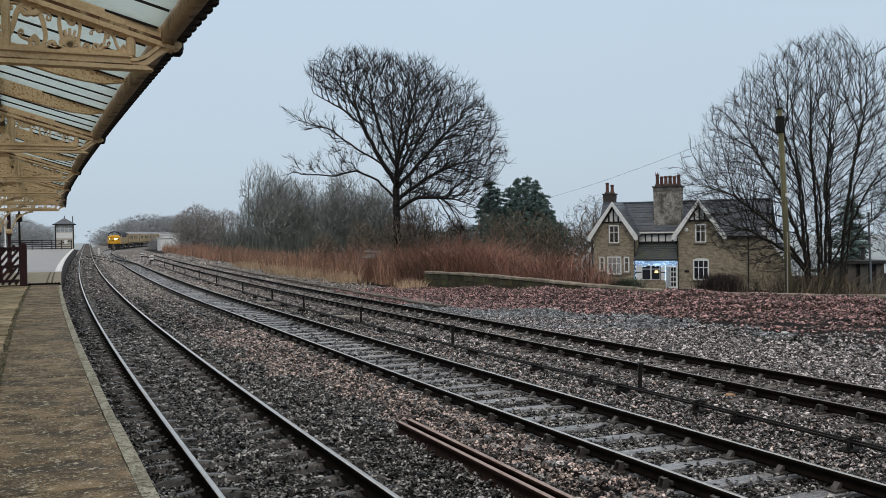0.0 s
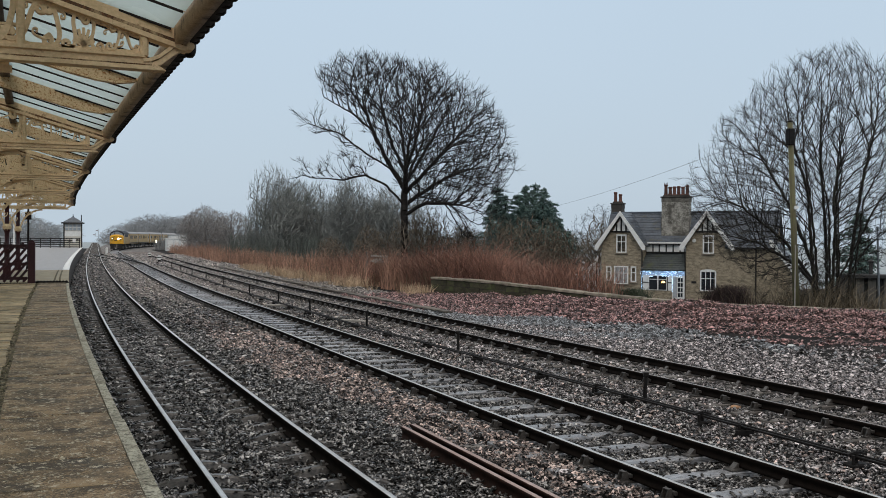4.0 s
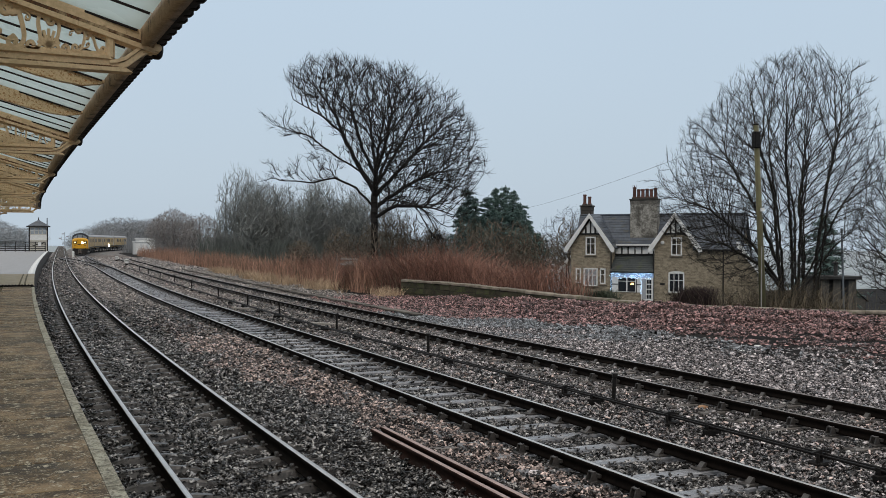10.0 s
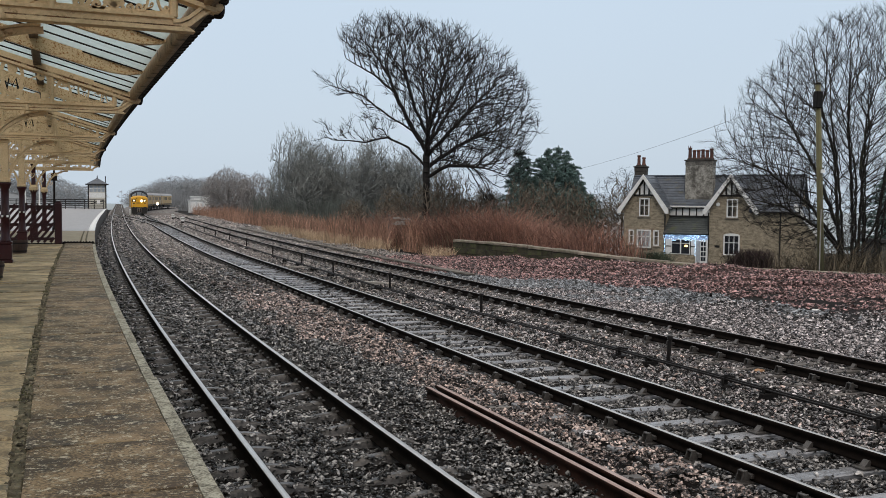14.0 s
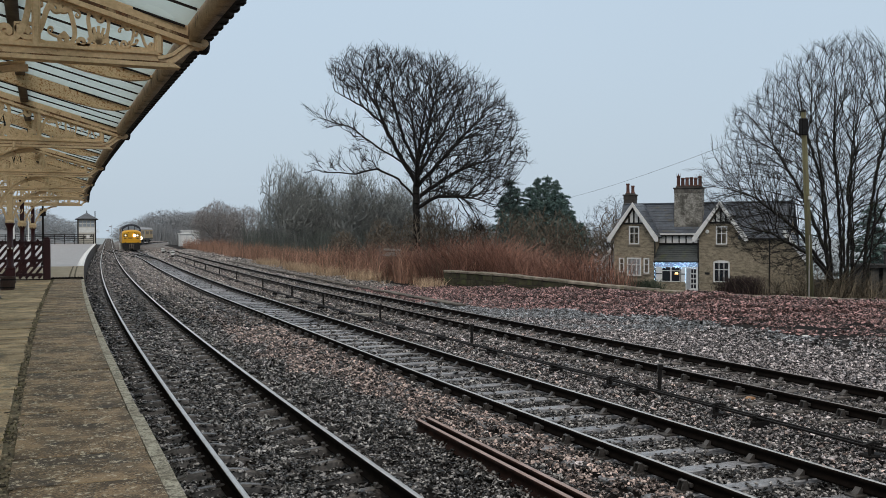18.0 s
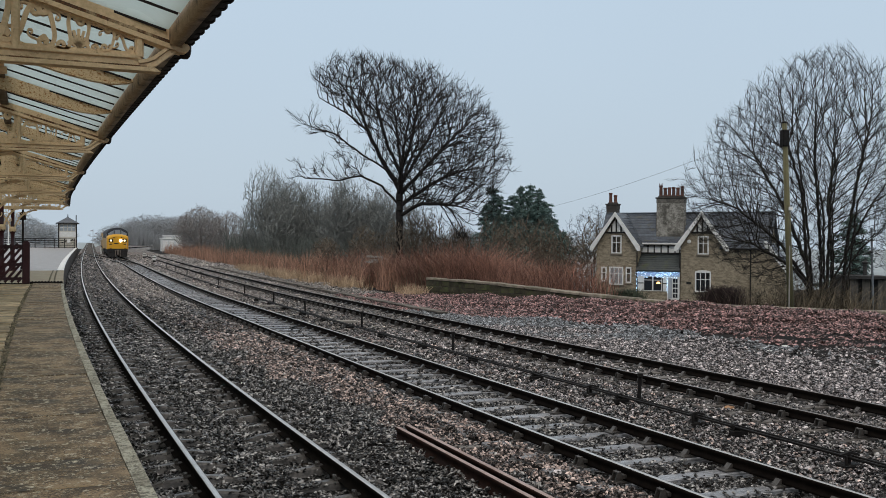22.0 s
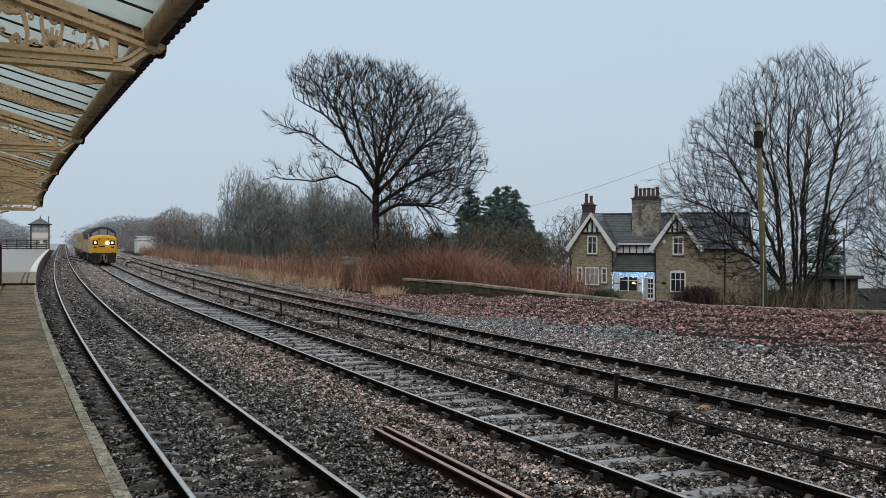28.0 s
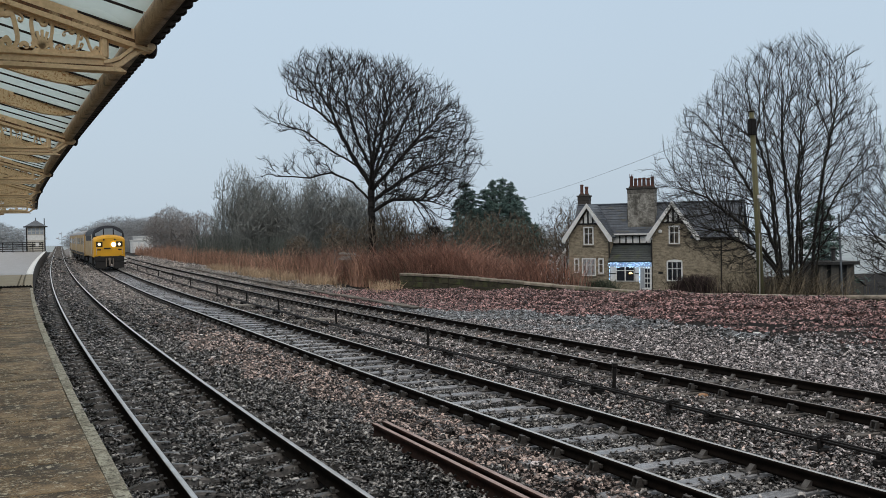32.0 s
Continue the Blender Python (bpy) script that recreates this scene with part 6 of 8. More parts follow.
def conifer(x, y, z, leaders, w, seed, dens=1.0):
    """Layered drooping boughs with upturned ends, on one or more leaders (offset, height)."""
    t = thing("conifer", "dense dark green conifer behind the scrub", "tree", pose(x, y, z), "conifers")
    rng = np.random.default_rng(seed)
    quads, segs = [], []
    for dx, h in leaders:
        o = RIGHT * dx + DEEP * rng.uniform(-1.1, 1.1)
        segs.append((*(o * 0.6), *(o + np.array([0, 0, h])), 0.26, 0.03))
        zz = 0.8
        while zz < h - 0.15:
            u = zz / h
            for b in range(int(5 * dens) if u < 0.9 else 5):
                a = rng.uniform(0, 6.283)
                L = (w * (1 - u) ** 0.45 * rng.uniform(0.42, 1.25) + 0.15) * (0.86 + 0.3 * math.sin(a * 3 + zz * 1.1 + seed))
                e = np.array([math.cos(a), math.sin(a), 0])
                side = np.array([-e[1], e[0], 0])
                m = int(16 + 20 * L)
                s = rng.uniform(0.12, 1, m)
                drop = L * (0.16 * s - 0.42 * s ** 2 + 0.20 * s ** 4)
                c = o + np.array([0, 0, zz]) + e * (s * L)[:, None] + side * (rng.normal(0, 0.16, m) * L * (1.15 - s) + rng.normal(0, 0.05, m))[:, None]
                c[:, 2] += drop + rng.normal(-0.03, 0.07, m)
                q = e * rng.uniform(0.3, 1.0, m)[:, None] + side * rng.normal(0, 0.5, m)[:, None] + np.array([0, 0, 1.0]) * rng.normal(-0.25, 0.35, m)[:, None]
                q *= (rng.uniform(0.09, 0.24, m) / (np.linalg.norm(q, axis=1) + 1e-9))[:, None]
                r = np.cross(q, rng.normal(0, 1, (m, 3))); r *= (rng.uniform(0.025, 0.06, m) / (np.linalg.norm(r, axis=1) + 1e-9))[:, None]
                quads.append(np.stack([c - q, c + r, c + q, c - r], 1))
                segs.append((*(o + np.array([0, 0, zz])), *(o + np.array([0, 0, zz - L * 0.06]) + e * L * 0.85), 0.025, 0.008))
            zz += rng.uniform(0.16, 0.30)
    v = np.concatenate(quads).reshape(-1, 3)
    tagged(tubes("branch_frame", segs, M_BARK, t, 3), kind="stuff")
    ob = arrays("crown", v, np.arange(len(v)).reshape(-1, 4), M_YEW, t)
    tagged(ob, "dark green needles", kind="stuff")


conifer(38.2, 89.6, -1.6, ((-0.2, 9.8), (0.6, 8.9), (-0.9, 8.0), (1.3, 7.0)), 1.9, 1)
conifer(41.2, 88.6, -1.6, ((-1.3, 9.0), (-0.6, 9.8), (0.5, 10.1), (1.2, 9.5), (2.0, 8.3)), 2.1, 2)
conifer(43.4, 89.0, -1.6, ((0, 7.8), (1.0, 6.6), (-0.9, 7.4), (1.9, 5.4)), 2.1, 4)
conifer(45.4, 49.0, -2.2, ((0, 6.6),), 2.4, 3)


M_HAW = mat("olive brown bare twigs", (0.18, 0.148, 0.112), (0.095, 0.077, 0.06), rough=0.85, scale=2, fine=12, island=0.4, bump=0)


def thicket_shapes(seed, count, n, tip_r, stems, twig, fat=1.0):
    """Shapes of bare thicket trees, ten metres high, to be set out many times over."""
    out = []
    for c in range(count):
        rng = np.random.default_rng(seed + c)
        rows = [(-1, np.array([0, 0, -0.3]))]
        for a in range(stems):
            u, w = rng.uniform(-0.9, 0.9), rng.uniform(-0.9, 0.9)
            limb(rows, 0, ((u, w, 0.6), (u * 1.6, w * 1.6, 4.5 + rng.uniform(-1, 1))), 0.7)
        top = rng.uniform(9.2, 10.4)
        s = rng.uniform(0.85, 1.15) * fat
        p = crown_points(rng, n, (0.8, 2.5, 5, 7.5, 9.2, top), (-2.0 * s, -2.8 * s, -3.2 * s, -2.7 * s, -1.4 * s, -0.3), (2.0 * s, 2.8 * s, 3.2 * s, 2.6 * s, 1.5 * s, 0.3), 0.45, 1.0)
        out.append(np.concatenate(colonize(p, rows, rng, 0.5, 0.42, tip_r, 2.5, 0.35, 0.10, 0.12, twig, 2, 0.4, 0.6, fanout=0.25)))
    return out


def woods(name, label, spots, material, shapes, seed):
    """A belt of bare trees, too many and far to tell apart."""
    rng = np.random.default_rng(seed)
    segs = []
    for x, y, z, h, w in spots:
        g = shapes[rng.integers(len(shapes))].copy()
        a = rng.uniform(0, 6.283)
        k = h / 10.0
        for c in (0, 3):
            u, v = g[:, c].copy(), g[:, c + 1].copy()
            g[:, c] = (u * math.cos(a) - v * math.sin(a)) * w / 3.0 + x
            g[:, c + 1] = (u * math.sin(a) + v * math.cos(a)) * w / 3.0 + y
            g[:, c + 2] = g[:, c + 2] * k + z
        segs.append(g)
    o = tubes(name, np.concatenate(segs), material, None, 1)
    tagged(o, label, "woodland", kind="stuff")


def round_tree(x, y, z, h, w, n, seed):
    t = thing("rounded_tree", "rounded brown bare tree in haze colour beside the line", "tree", pose(x, y, z))
    rng = np.random.default_rng(seed)
    rows = [(-1, np.array([0, 0, -0.3]))]
    for u in (-0.8, 0.0, 0.8):
        limb(rows, 0, ((u, rng.uniform(-0.8, 0.8), h * 0.3),), 0.5)
    p = crown_points(rng, n, (h * 0.06, h * 0.25, h * 0.55, h * 0.8, h * 0.93, h), (-w * 0.6, -w * 0.9, -w, -w * 0.75, -w * 0.4, -0.2), (w * 0.6, w * 0.9, w, w * 0.75, w * 0.4, 0.2), 0.6, 1.0)
    thick, fine = colonize(p, rows, rng, 0.30, 0.26, 0.017, 2.4, 0.32, 0.12, 0.05, 0.6, 2, fanout=0.3)
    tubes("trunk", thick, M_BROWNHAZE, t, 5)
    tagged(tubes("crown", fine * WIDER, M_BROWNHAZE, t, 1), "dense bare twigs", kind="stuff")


def bush(x, y, z, h, w, n, seed, material=None):
    t = thing("bare_bush", "dark tangled bare bush at the foot of the tree", "bush", pose(x, y, z))
    rng = np.random.default_rng(seed)
    rows = [(-1, np.array([0, 0, -0.2]))]
    for u in (-0.3, 0.0, 0.3):
        limb(rows, 0, ((u, rng.uniform(-0.3, 0.3), 0.3),), 0.3)
    p = crown_points(rng, n, (0.15, h * 0.3, h * 0.7, h), (-w * 0.8, -w, -w * 0.8, -w * 0.2), (w * 0.8, w, w * 0.8, w * 0.2), 0.5, 1.0)
    thick, fine = colonize(p, rows, rng, 0.2, 0.2, 0.0065, 2.6, 0.3, 0.25, 0.05, 0.35, 2, 0.5, 0.2)
    tubes("trunk", thick, material or M_BARK2, t, 4)
    tagged(tubes("crown", fine, material or M_BARK2, t, 3), kind="stuff")


bush(32.6, 37.6, -1.35, 3.2, 1.7, 500, 8)
bush(34.4, 38.6, -1.35, 2.8, 1.5, 380, 9)
bush(31.0, 38.2, -1.3, 1.7, 1.4, 260, 10)
# Brown twigs lightened in the base colour to stand for haze.
M_BROWNHAZE = mat("brown twigs paled for haze", (0.29, 0.272, 0.262), (0.21, 0.196, 0.19), rough=0.9, scale=1, fine=8, island=0.2, bump=0)
round_tree(17.6, 169.4, 0.1, 7.9, 4.4, 5200, 3)
round_tree(21.5, 163.0, 0.0, 7.0, 3.4, 2800, 4)
rw = random.Random(77)
TALL, WIDE = thicket_shapes(50, 6, 1100, 0.022, 4, 0.9, 0.66), thicket_shapes(80, 3, 1300, 0.028, 4, 0.9, 1.3)
spots = []
for i in range(56):
    u = 0.60 * i / 45 if i < 46 else 0.62 + 0.38 * (i - 46) / 9
    spots.append((21.5 + 21 * u + rw.uniform(-1.5, 1.5), 127 - 32 * u + rw.uniform(-5, 6), -0.6, (10.2 - 2.6 * u + rw.uniform(-2.4, 1.7)) * (1 if i < 46 else 0.5), 3.3))
spots += [(20.6, 128.0, -0.6, 12.4, 2.6), (21.6, 126.0, -0.6, 13.2, 2.8), (22.8, 125.0, -0.6, 12.4, 3.0), (20.0, 129.5, -0.6, 9.0, 2.6), (24.5, 123.5, -0.6, 11.4, 3.2), (26.5, 121.0, -0.6, 10.8, 3.4)]
woods("bare_thicket", "belt of bare thicket trees greyed for haze beyond the scrub", spots, M_FARHAZE, TALL, 1)


def along(slope, deep):
    """A place in the distance, deep metres out and slope times as far sideways."""
    q = RIGHT * slope * deep + DEEP * deep
    return q[0], q[1]


spots = []
for i in range(18):
    s = -0.352 + 0.100 * i / 17
    d = 322 + rw.uniform(-10, 16)
    spots.append((*along(s + rw.uniform(-0.002, 0.002), d), 0.2, 4.6 + 5.0 * smooth(-0.355, -0.318, s) + rw.uniform(-1.0, 1.2), 4.8))
woods("far_thicket", "belt of bare trees in haze colour along the line", spots, M_MIDHAZE, WIDE, 2)
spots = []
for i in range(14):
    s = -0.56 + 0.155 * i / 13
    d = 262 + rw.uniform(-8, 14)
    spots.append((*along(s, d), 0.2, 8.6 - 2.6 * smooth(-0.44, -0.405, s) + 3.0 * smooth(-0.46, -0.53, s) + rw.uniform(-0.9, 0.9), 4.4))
woods("hillside_wood", "wood coloured haze grey on the slope beyond the signal box", spots, M_HILLHAZE, WIDE, 3)
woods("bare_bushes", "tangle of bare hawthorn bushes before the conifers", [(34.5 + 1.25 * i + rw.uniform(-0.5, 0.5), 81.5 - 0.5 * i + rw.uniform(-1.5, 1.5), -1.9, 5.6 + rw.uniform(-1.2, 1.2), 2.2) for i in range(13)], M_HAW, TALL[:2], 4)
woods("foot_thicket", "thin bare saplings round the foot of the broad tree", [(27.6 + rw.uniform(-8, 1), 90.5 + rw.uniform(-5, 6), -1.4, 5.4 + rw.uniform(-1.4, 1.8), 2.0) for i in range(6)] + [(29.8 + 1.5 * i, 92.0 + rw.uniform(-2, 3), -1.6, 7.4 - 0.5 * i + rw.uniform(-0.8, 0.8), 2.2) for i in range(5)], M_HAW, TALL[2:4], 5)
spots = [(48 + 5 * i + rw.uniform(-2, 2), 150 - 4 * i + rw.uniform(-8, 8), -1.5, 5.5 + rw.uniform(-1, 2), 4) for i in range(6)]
woods("distant_wood", "distant wood with mist put into its pale colour", spots, M_HAZETWIG, WIDE, 6)


def tufts(name, label, category, material, spots, rng, h, spread, width, lean=0.5):
    """Thin upright stems or blades, two bends each."""
    spots = np.asarray(spots)
    n = len(spots)
    a = rng.uniform(0, 2 * np.pi, n)
    hh = h * rng.uniform(0.45, 1.15, n) * spots[:, 3]
    d = np.stack([np.cos(a), np.sin(a)], 1) * (lean * rng.uniform(0.1, 1.0, n) * hh)[:, None]
    s = np.stack([-np.sin(a + 0.7), np.cos(a + 0.7)], 1) * width
    z = spots[:, 2]
    p0 = np.concatenate([spots[:, :2] - s, z[:, None] - 0.05], 1)
    p1 = np.concatenate([spots[:, :2] + s, z[:, None] - 0.05], 1)
    m0 = np.concatenate([spots[:, :2] + d * 0.35 - s * 0.8, (z + hh * 0.6)[:, None]], 1)
    m1 = np.concatenate([spots[:, :2] + d * 0.35 + s * 0.8, (z + hh * 0.6)[:, None]], 1)
    e0 = np.concatenate([spots[:, :2] + d - s * 0.25, (z + hh)[:, None]], 1)
    e1 = np.concatenate([spots[:, :2] + d + s * 0.25, (z + hh)[:, None]], 1)
    v = np.stack([p0, p1, m1, m0, e1, e0], 1).reshape(-1, 3)
    k = np.arange(n)[:, None] * 6
    f = np.concatenate([k + np.array([[0, 1, 2, 3]]), k + np.array([[3, 2, 4, 5]])], 0)
    o = arrays(name, v, f, material)
    tagged(o, label, category, kind="stuff")


def build_scrub():
    rng = np.random.default_rng(9)
    gz = np.vectorize(ground_z)

    def area(n, y0, y1, fx0, fx1, tall, power=1.0):
        y = y0 + (y1 - y0) * rng.uniform(0, 1, n) ** power
        u = rng.uniform(0, 1, n)
        x = fx0(y) + (fx1(y) - fx0(y)) * u
        c = 0.65 + 0.35 * wob(x, y, 0.9, 0.3)
        q = np.clip(((x - 14.0) * 3.2 + (y - 50.7) * 9.0) / 91.2, 0, 1)
        k = (rng.uniform(size=n) < c + 0.15) & (np.hypot(x - 14.0 - 3.2 * q, y - 50.7 - 9.0 * q) > 0.3 + 0.5 * q)
        x, y, c = x[k], y[k], c[k]
        return np.stack([x, y, gz(x, y), tall * (0.62 + 0.40 * c + 0.22 * wob(x, y, 0.5, 2.2))], 1)

    def patchy(a):
        return a[wob(a[:, 0], a[:, 1], 0.45, 1.7) + 0.35 * wob(a[:, 0], a[:, 1], 1.5, 0.2) > 0.0]

    front = lambda y: 12.9 + 1.9 * np.clip((62 - y) / 18, 0, 1) + 0 * y
    # brambles: before the big tree and along the wall
    tufts("bramble_scrub", "tangle of red brown bramble and willow stems", "scrub", M_BRAMBLE, np.concatenate([
        area(20000, 44.5, 66, lambda y: front(y) + 1.6, lambda y: 15 + (y - 40) * 0.47 + 3.5, 1.0),
        area(9000, 66, 88, lambda y: front(y) + 3.5, lambda y: 15 + (y - 40) * 0.42 + 3, 1.0),
        area(3000, 40, 45.5, lambda y: 16.4 + (44.6 - y) * 0.56 + 0.8, lambda y: 16.4 + (44.6 - y) * 0.56 + 4.5, 0.8)]), rng, 2.3, 0.3, 0.012, 1.15)
    tufts("rusty_bracken", "rust coloured dead bracken beside the line", "scrub", M_RUSTGRASS, np.concatenate([
        area(19000, 50, 110, lambda y: front(y) + 0.9, lambda y: front(y) + 8, 1.0, 1.2),
        area(9000, 110, 190, lambda y: 12.6 + 0 * y, lambda y: 24 + 0 * y, 1.1)]), rng, 1.7, 0.3, 0.016, 0.55)
    tufts("straw_grass", "pale dead straw grass along the track side", "grass", M_DRYGRASS, np.concatenate([
        patchy(area(13000, 50, 96, lambda y: front(y) - 0.5, lambda y: front(y) + 2.0, 1.0)),
        area(420, 43.6, 45.4, lambda y: 13.9 + 0 * y, lambda y: 15.2 + 0 * y, 0.9)]), rng, 0.68, 0.3, 0.012, 1.0)
    tufts("thicket_undergrowth", "dense grey undergrowth stems of the thicket", "scrub", M_IVY, area(13000, 94, 132, lambda y: 15.5 + (130 - y) * 0.42 + 0 * y, lambda y: 27 + (130 - y) * 0.42, 1.0), rng, 4.0, 0.3, 0.024, 0.5)
    tufts("pale_stems", "scattered pale dead stems among the brambles", "scrub", M_BARKSTRAW, np.concatenate([
        area(1700, 46, 66, lambda y: front(y) + 1.2, lambda y: 15 + (y - 40) * 0.47 + 2, 1.0),
        area(1500, 60, 110, lambda y: front(y) + 1.0, lambda y: front(y) + 6, 1.0)]), rng, 1.9, 0.3, 0.016, 0.6)
    # undergrowth far along the line, in a haze-grey colour
    lat, dep = rng.uniform(-66, -38, 7000), rng.uniform(212, 236, 7000)
    q = lat[:, None] * RIGHT + dep[:, None] * DEEP
    tufts("far_undergrowth", "undergrowth in haze colour under the trees along the line", "scrub", M_MIDHAZE, np.stack([q[:, 0], q[:, 1], gz(q[:, 0], q[:, 1]), 0.8 + 0.4 * wob(lat, dep, 0.3)], 1), rng, 3.2, 0.3, 0.04, 1.0)
    lat, dep = rng.uniform(-104, -55, 6000), rng.uniform(300, 318, 6000)
    q = lat[:, None] * RIGHT + dep[:, None] * DEEP
    tufts("distant_belt", "distant belt of trees coloured grey for mist", "woodland", M_MIDHAZE, np.stack([q[:, 0], q[:, 1], gz(q[:, 0], q[:, 1]), 0.9 + 0.3 * wob(lat, dep, 0.12)], 1), rng, 4.6, 0.3, 0.06, 0.3)
    # coarse growth at the foot of the stemmed tree
    pts = []
    for i in range(1100):
        x, y = rng.normal(32.8, 1.7), rng.normal(37.4, 1.2)
        pts.append((x, y, ground_z(x, y), 1.0))
    tufts("coarse_growth", "coarse bleached stems at the foot of the trees", "scrub", M_BARKSTRAW, pts, rng, 1.7, 0.3, 0.013, 1.5)
    pts = []
    for i in range(2600):
        x, y = rng.normal(44.0, 0.7), rng.normal(60.1, 0.6)
        pts.append((x, y, ground_z(x, y), 1.0))
    tufts("dark_bush", "dark leafless bush before the house", "bush", M_DARKBUSH, pts, rng, 1.5, 0.3, 0.02, 0.7)
    pts = []
    for i in range(1500):
        x, y = rng.normal(37.2, 0.55), rng.normal(62.4, 0.4)
        pts.append((x, y, ground_z(x, y), 1.0))
    tufts("evergreen_shrub", "low dark green shrub beside the porch", "bush", M_DARKGREEN, pts, rng, 1.25, 0.3, 0.03, 0.7)


M_DARKGREEN = mat("dark evergreen shrub leaf", (0.06, 0.075, 0.045), (0.03, 0.038, 0.025), rough=0.7, scale=3, island=0.5, bump=0)
M_BARKSTRAW = mat("bleached stems", (0.20, 0.16, 0.105), (0.08, 0.064, 0.045), rough=0.85, scale=2, island=0.4, bump=0)
M_DARKBUSH = mat("dark purple brown twigs", (0.055, 0.035, 0.032), (0.03, 0.022, 0.02), rough=0.85, scale=2, island=0.4, bump=0)
build_scrub()
build_joint_grit()


# ---- distance: a low hillside and a glowing sheet for the mist that closes the view ----
def mist_glow_material():
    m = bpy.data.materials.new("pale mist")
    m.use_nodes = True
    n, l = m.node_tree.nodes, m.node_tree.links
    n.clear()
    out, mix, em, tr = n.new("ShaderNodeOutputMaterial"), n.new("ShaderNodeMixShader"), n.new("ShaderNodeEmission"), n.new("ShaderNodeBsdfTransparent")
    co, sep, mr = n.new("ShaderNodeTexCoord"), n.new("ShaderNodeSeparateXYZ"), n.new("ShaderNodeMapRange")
    # Mist is painted as emission in the horizon's colour, fading out upwards.
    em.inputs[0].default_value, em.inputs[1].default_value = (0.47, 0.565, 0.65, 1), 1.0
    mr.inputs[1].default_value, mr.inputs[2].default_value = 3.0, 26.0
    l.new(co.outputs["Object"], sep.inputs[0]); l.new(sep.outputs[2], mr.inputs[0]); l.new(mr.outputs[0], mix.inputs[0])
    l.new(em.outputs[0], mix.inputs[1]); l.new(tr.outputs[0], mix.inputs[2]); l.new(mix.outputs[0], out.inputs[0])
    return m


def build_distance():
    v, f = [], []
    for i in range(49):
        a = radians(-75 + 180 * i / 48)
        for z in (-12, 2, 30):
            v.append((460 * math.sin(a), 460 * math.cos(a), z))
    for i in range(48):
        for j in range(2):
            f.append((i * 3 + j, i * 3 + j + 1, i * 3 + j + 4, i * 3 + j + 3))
    ob = arrays("backdrop", v, f, mist_glow_material())
    tagged(ob, "glowing sheet painted as pale mist on the horizon", "backdrop", kind="structure")
    xs, ys = [-160 + 6 * i for i in range(27)], [232 + 8 * j for j in range(8)]
    v = [(x, y, 0.2 + 4.6 * (1 - smooth(-36, -5, x)) * smooth(228, 262, y) + 1.2 * noise.noise((x * 0.08, y * 0.08, 2))) for y in ys for x in xs]
    k = len(xs)
    f = [(j * k + i, j * k + i + 1, (j + 1) * k + i + 1, (j + 1) * k + i) for j in range(len(ys) - 1) for i in range(k - 1)]
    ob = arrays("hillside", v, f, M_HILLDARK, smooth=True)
    tagged(ob, "low hillside coloured grey for mist beyond the signal box", "hillside", kind="structure")


def build_field():
    xs, ys = [30 + 10 * i for i in range(60)], [74 + 10 * j for j in range(40)]
    v = [(x, y, ground_z(x, y) + 0.06 - (0.3 if x == 30 or y == 74 else 0)) for y in ys for x in xs]
    k = len(xs)
    f = [(j * k + i, j * k + i + 1, (j + 1) * k + i + 1, (j + 1) * k + i) for j in range(len(ys) - 1) for i in range(k - 1)]
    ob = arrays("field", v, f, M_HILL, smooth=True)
    tagged(ob, "pasture coloured pale for mist beyond the house", "field", kind="structure")


# Hill, field and far ground carry the mist in their grey-blue base colours.
M_HILLDARK = mat("hillside greyed for mist", (0.20, 0.215, 0.225), (0.15, 0.16, 0.168), rough=0.95, scale=0.15, fine=1.5, bump=0.4)
M_HILL = mat("rough pasture greyed for mist", (0.34, 0.39, 0.415), (0.27, 0.31, 0.33), rough=0.95, scale=0.2, fine=2, bump=0.3)
build_distance()
build_field()


def build_far_ground():
    xs, ys = [-220 + 10 * i for i in range(27)], [232 + 12 * j for j in range(19)]
    v = [(x, y, ground_z(x, y) + 0.05 - (0.4 if y == 232 else 0)) for y in ys for x in xs]
    k = len(xs)
    f = [(j * k + i, j * k + i + 1, (j + 1) * k + i + 1, (j + 1) * k + i) for j in range(len(ys) - 1) for i in range(k - 1)]
    tagged(arrays("far_ground", v, f, M_HILL, smooth=True), "ground coloured pale for mist far along the line", "ground", kind="structure")


build_far_ground()


# ---- the station house ----
M_STONE = mat("brown gritstone walling", (0.37, 0.31, 0.222), (0.16, 0.135, 0.097), hard=0.1, rough=0.85, scale=2.4, fine=9, stretch=(1, 1, 2.2), bump=0.5, dist=0.03, stain=(0.10, 0.085, 0.06), amount=0.3)
M_SLATE = mat("wet blue grey slate", (0.115, 0.135, 0.165), (0.055, 0.064, 0.079), rough=0.45, scale=1.2, fine=8, stretch=(1.5, 1, 3.0), bump=0.5, dist=0.02, vary=0.18, stain=(0.10, 0.10, 0.08), amount=0.25)
M_SLATEMOSS = mat("mossy green slate", (0.075, 0.085, 0.085), (0.04, 0.046, 0.046), rough=0.55, scale=1.2, fine=8, bump=0.5, dist=0.02, stain=(0.075, 0.085, 0.045), amount=0.4)
M_TIMBER = mat("black half-timbering", (0.018, 0.017, 0.016), rough=0.6)
M_CHIM = mat("lichened chimney stone", (0.36, 0.345, 0.31), (0.13, 0.122, 0.105), hard=0.09, rough=0.9, scale=2, fine=10, bump=0.5, stain=(0.08, 0.075, 0.065), amount=0.45)
M_CHIMDARK = mat("sooty chimney brick", (0.07, 0.062, 0.055), (0.04, 0.036, 0.033), rough=0.9, scale=3)
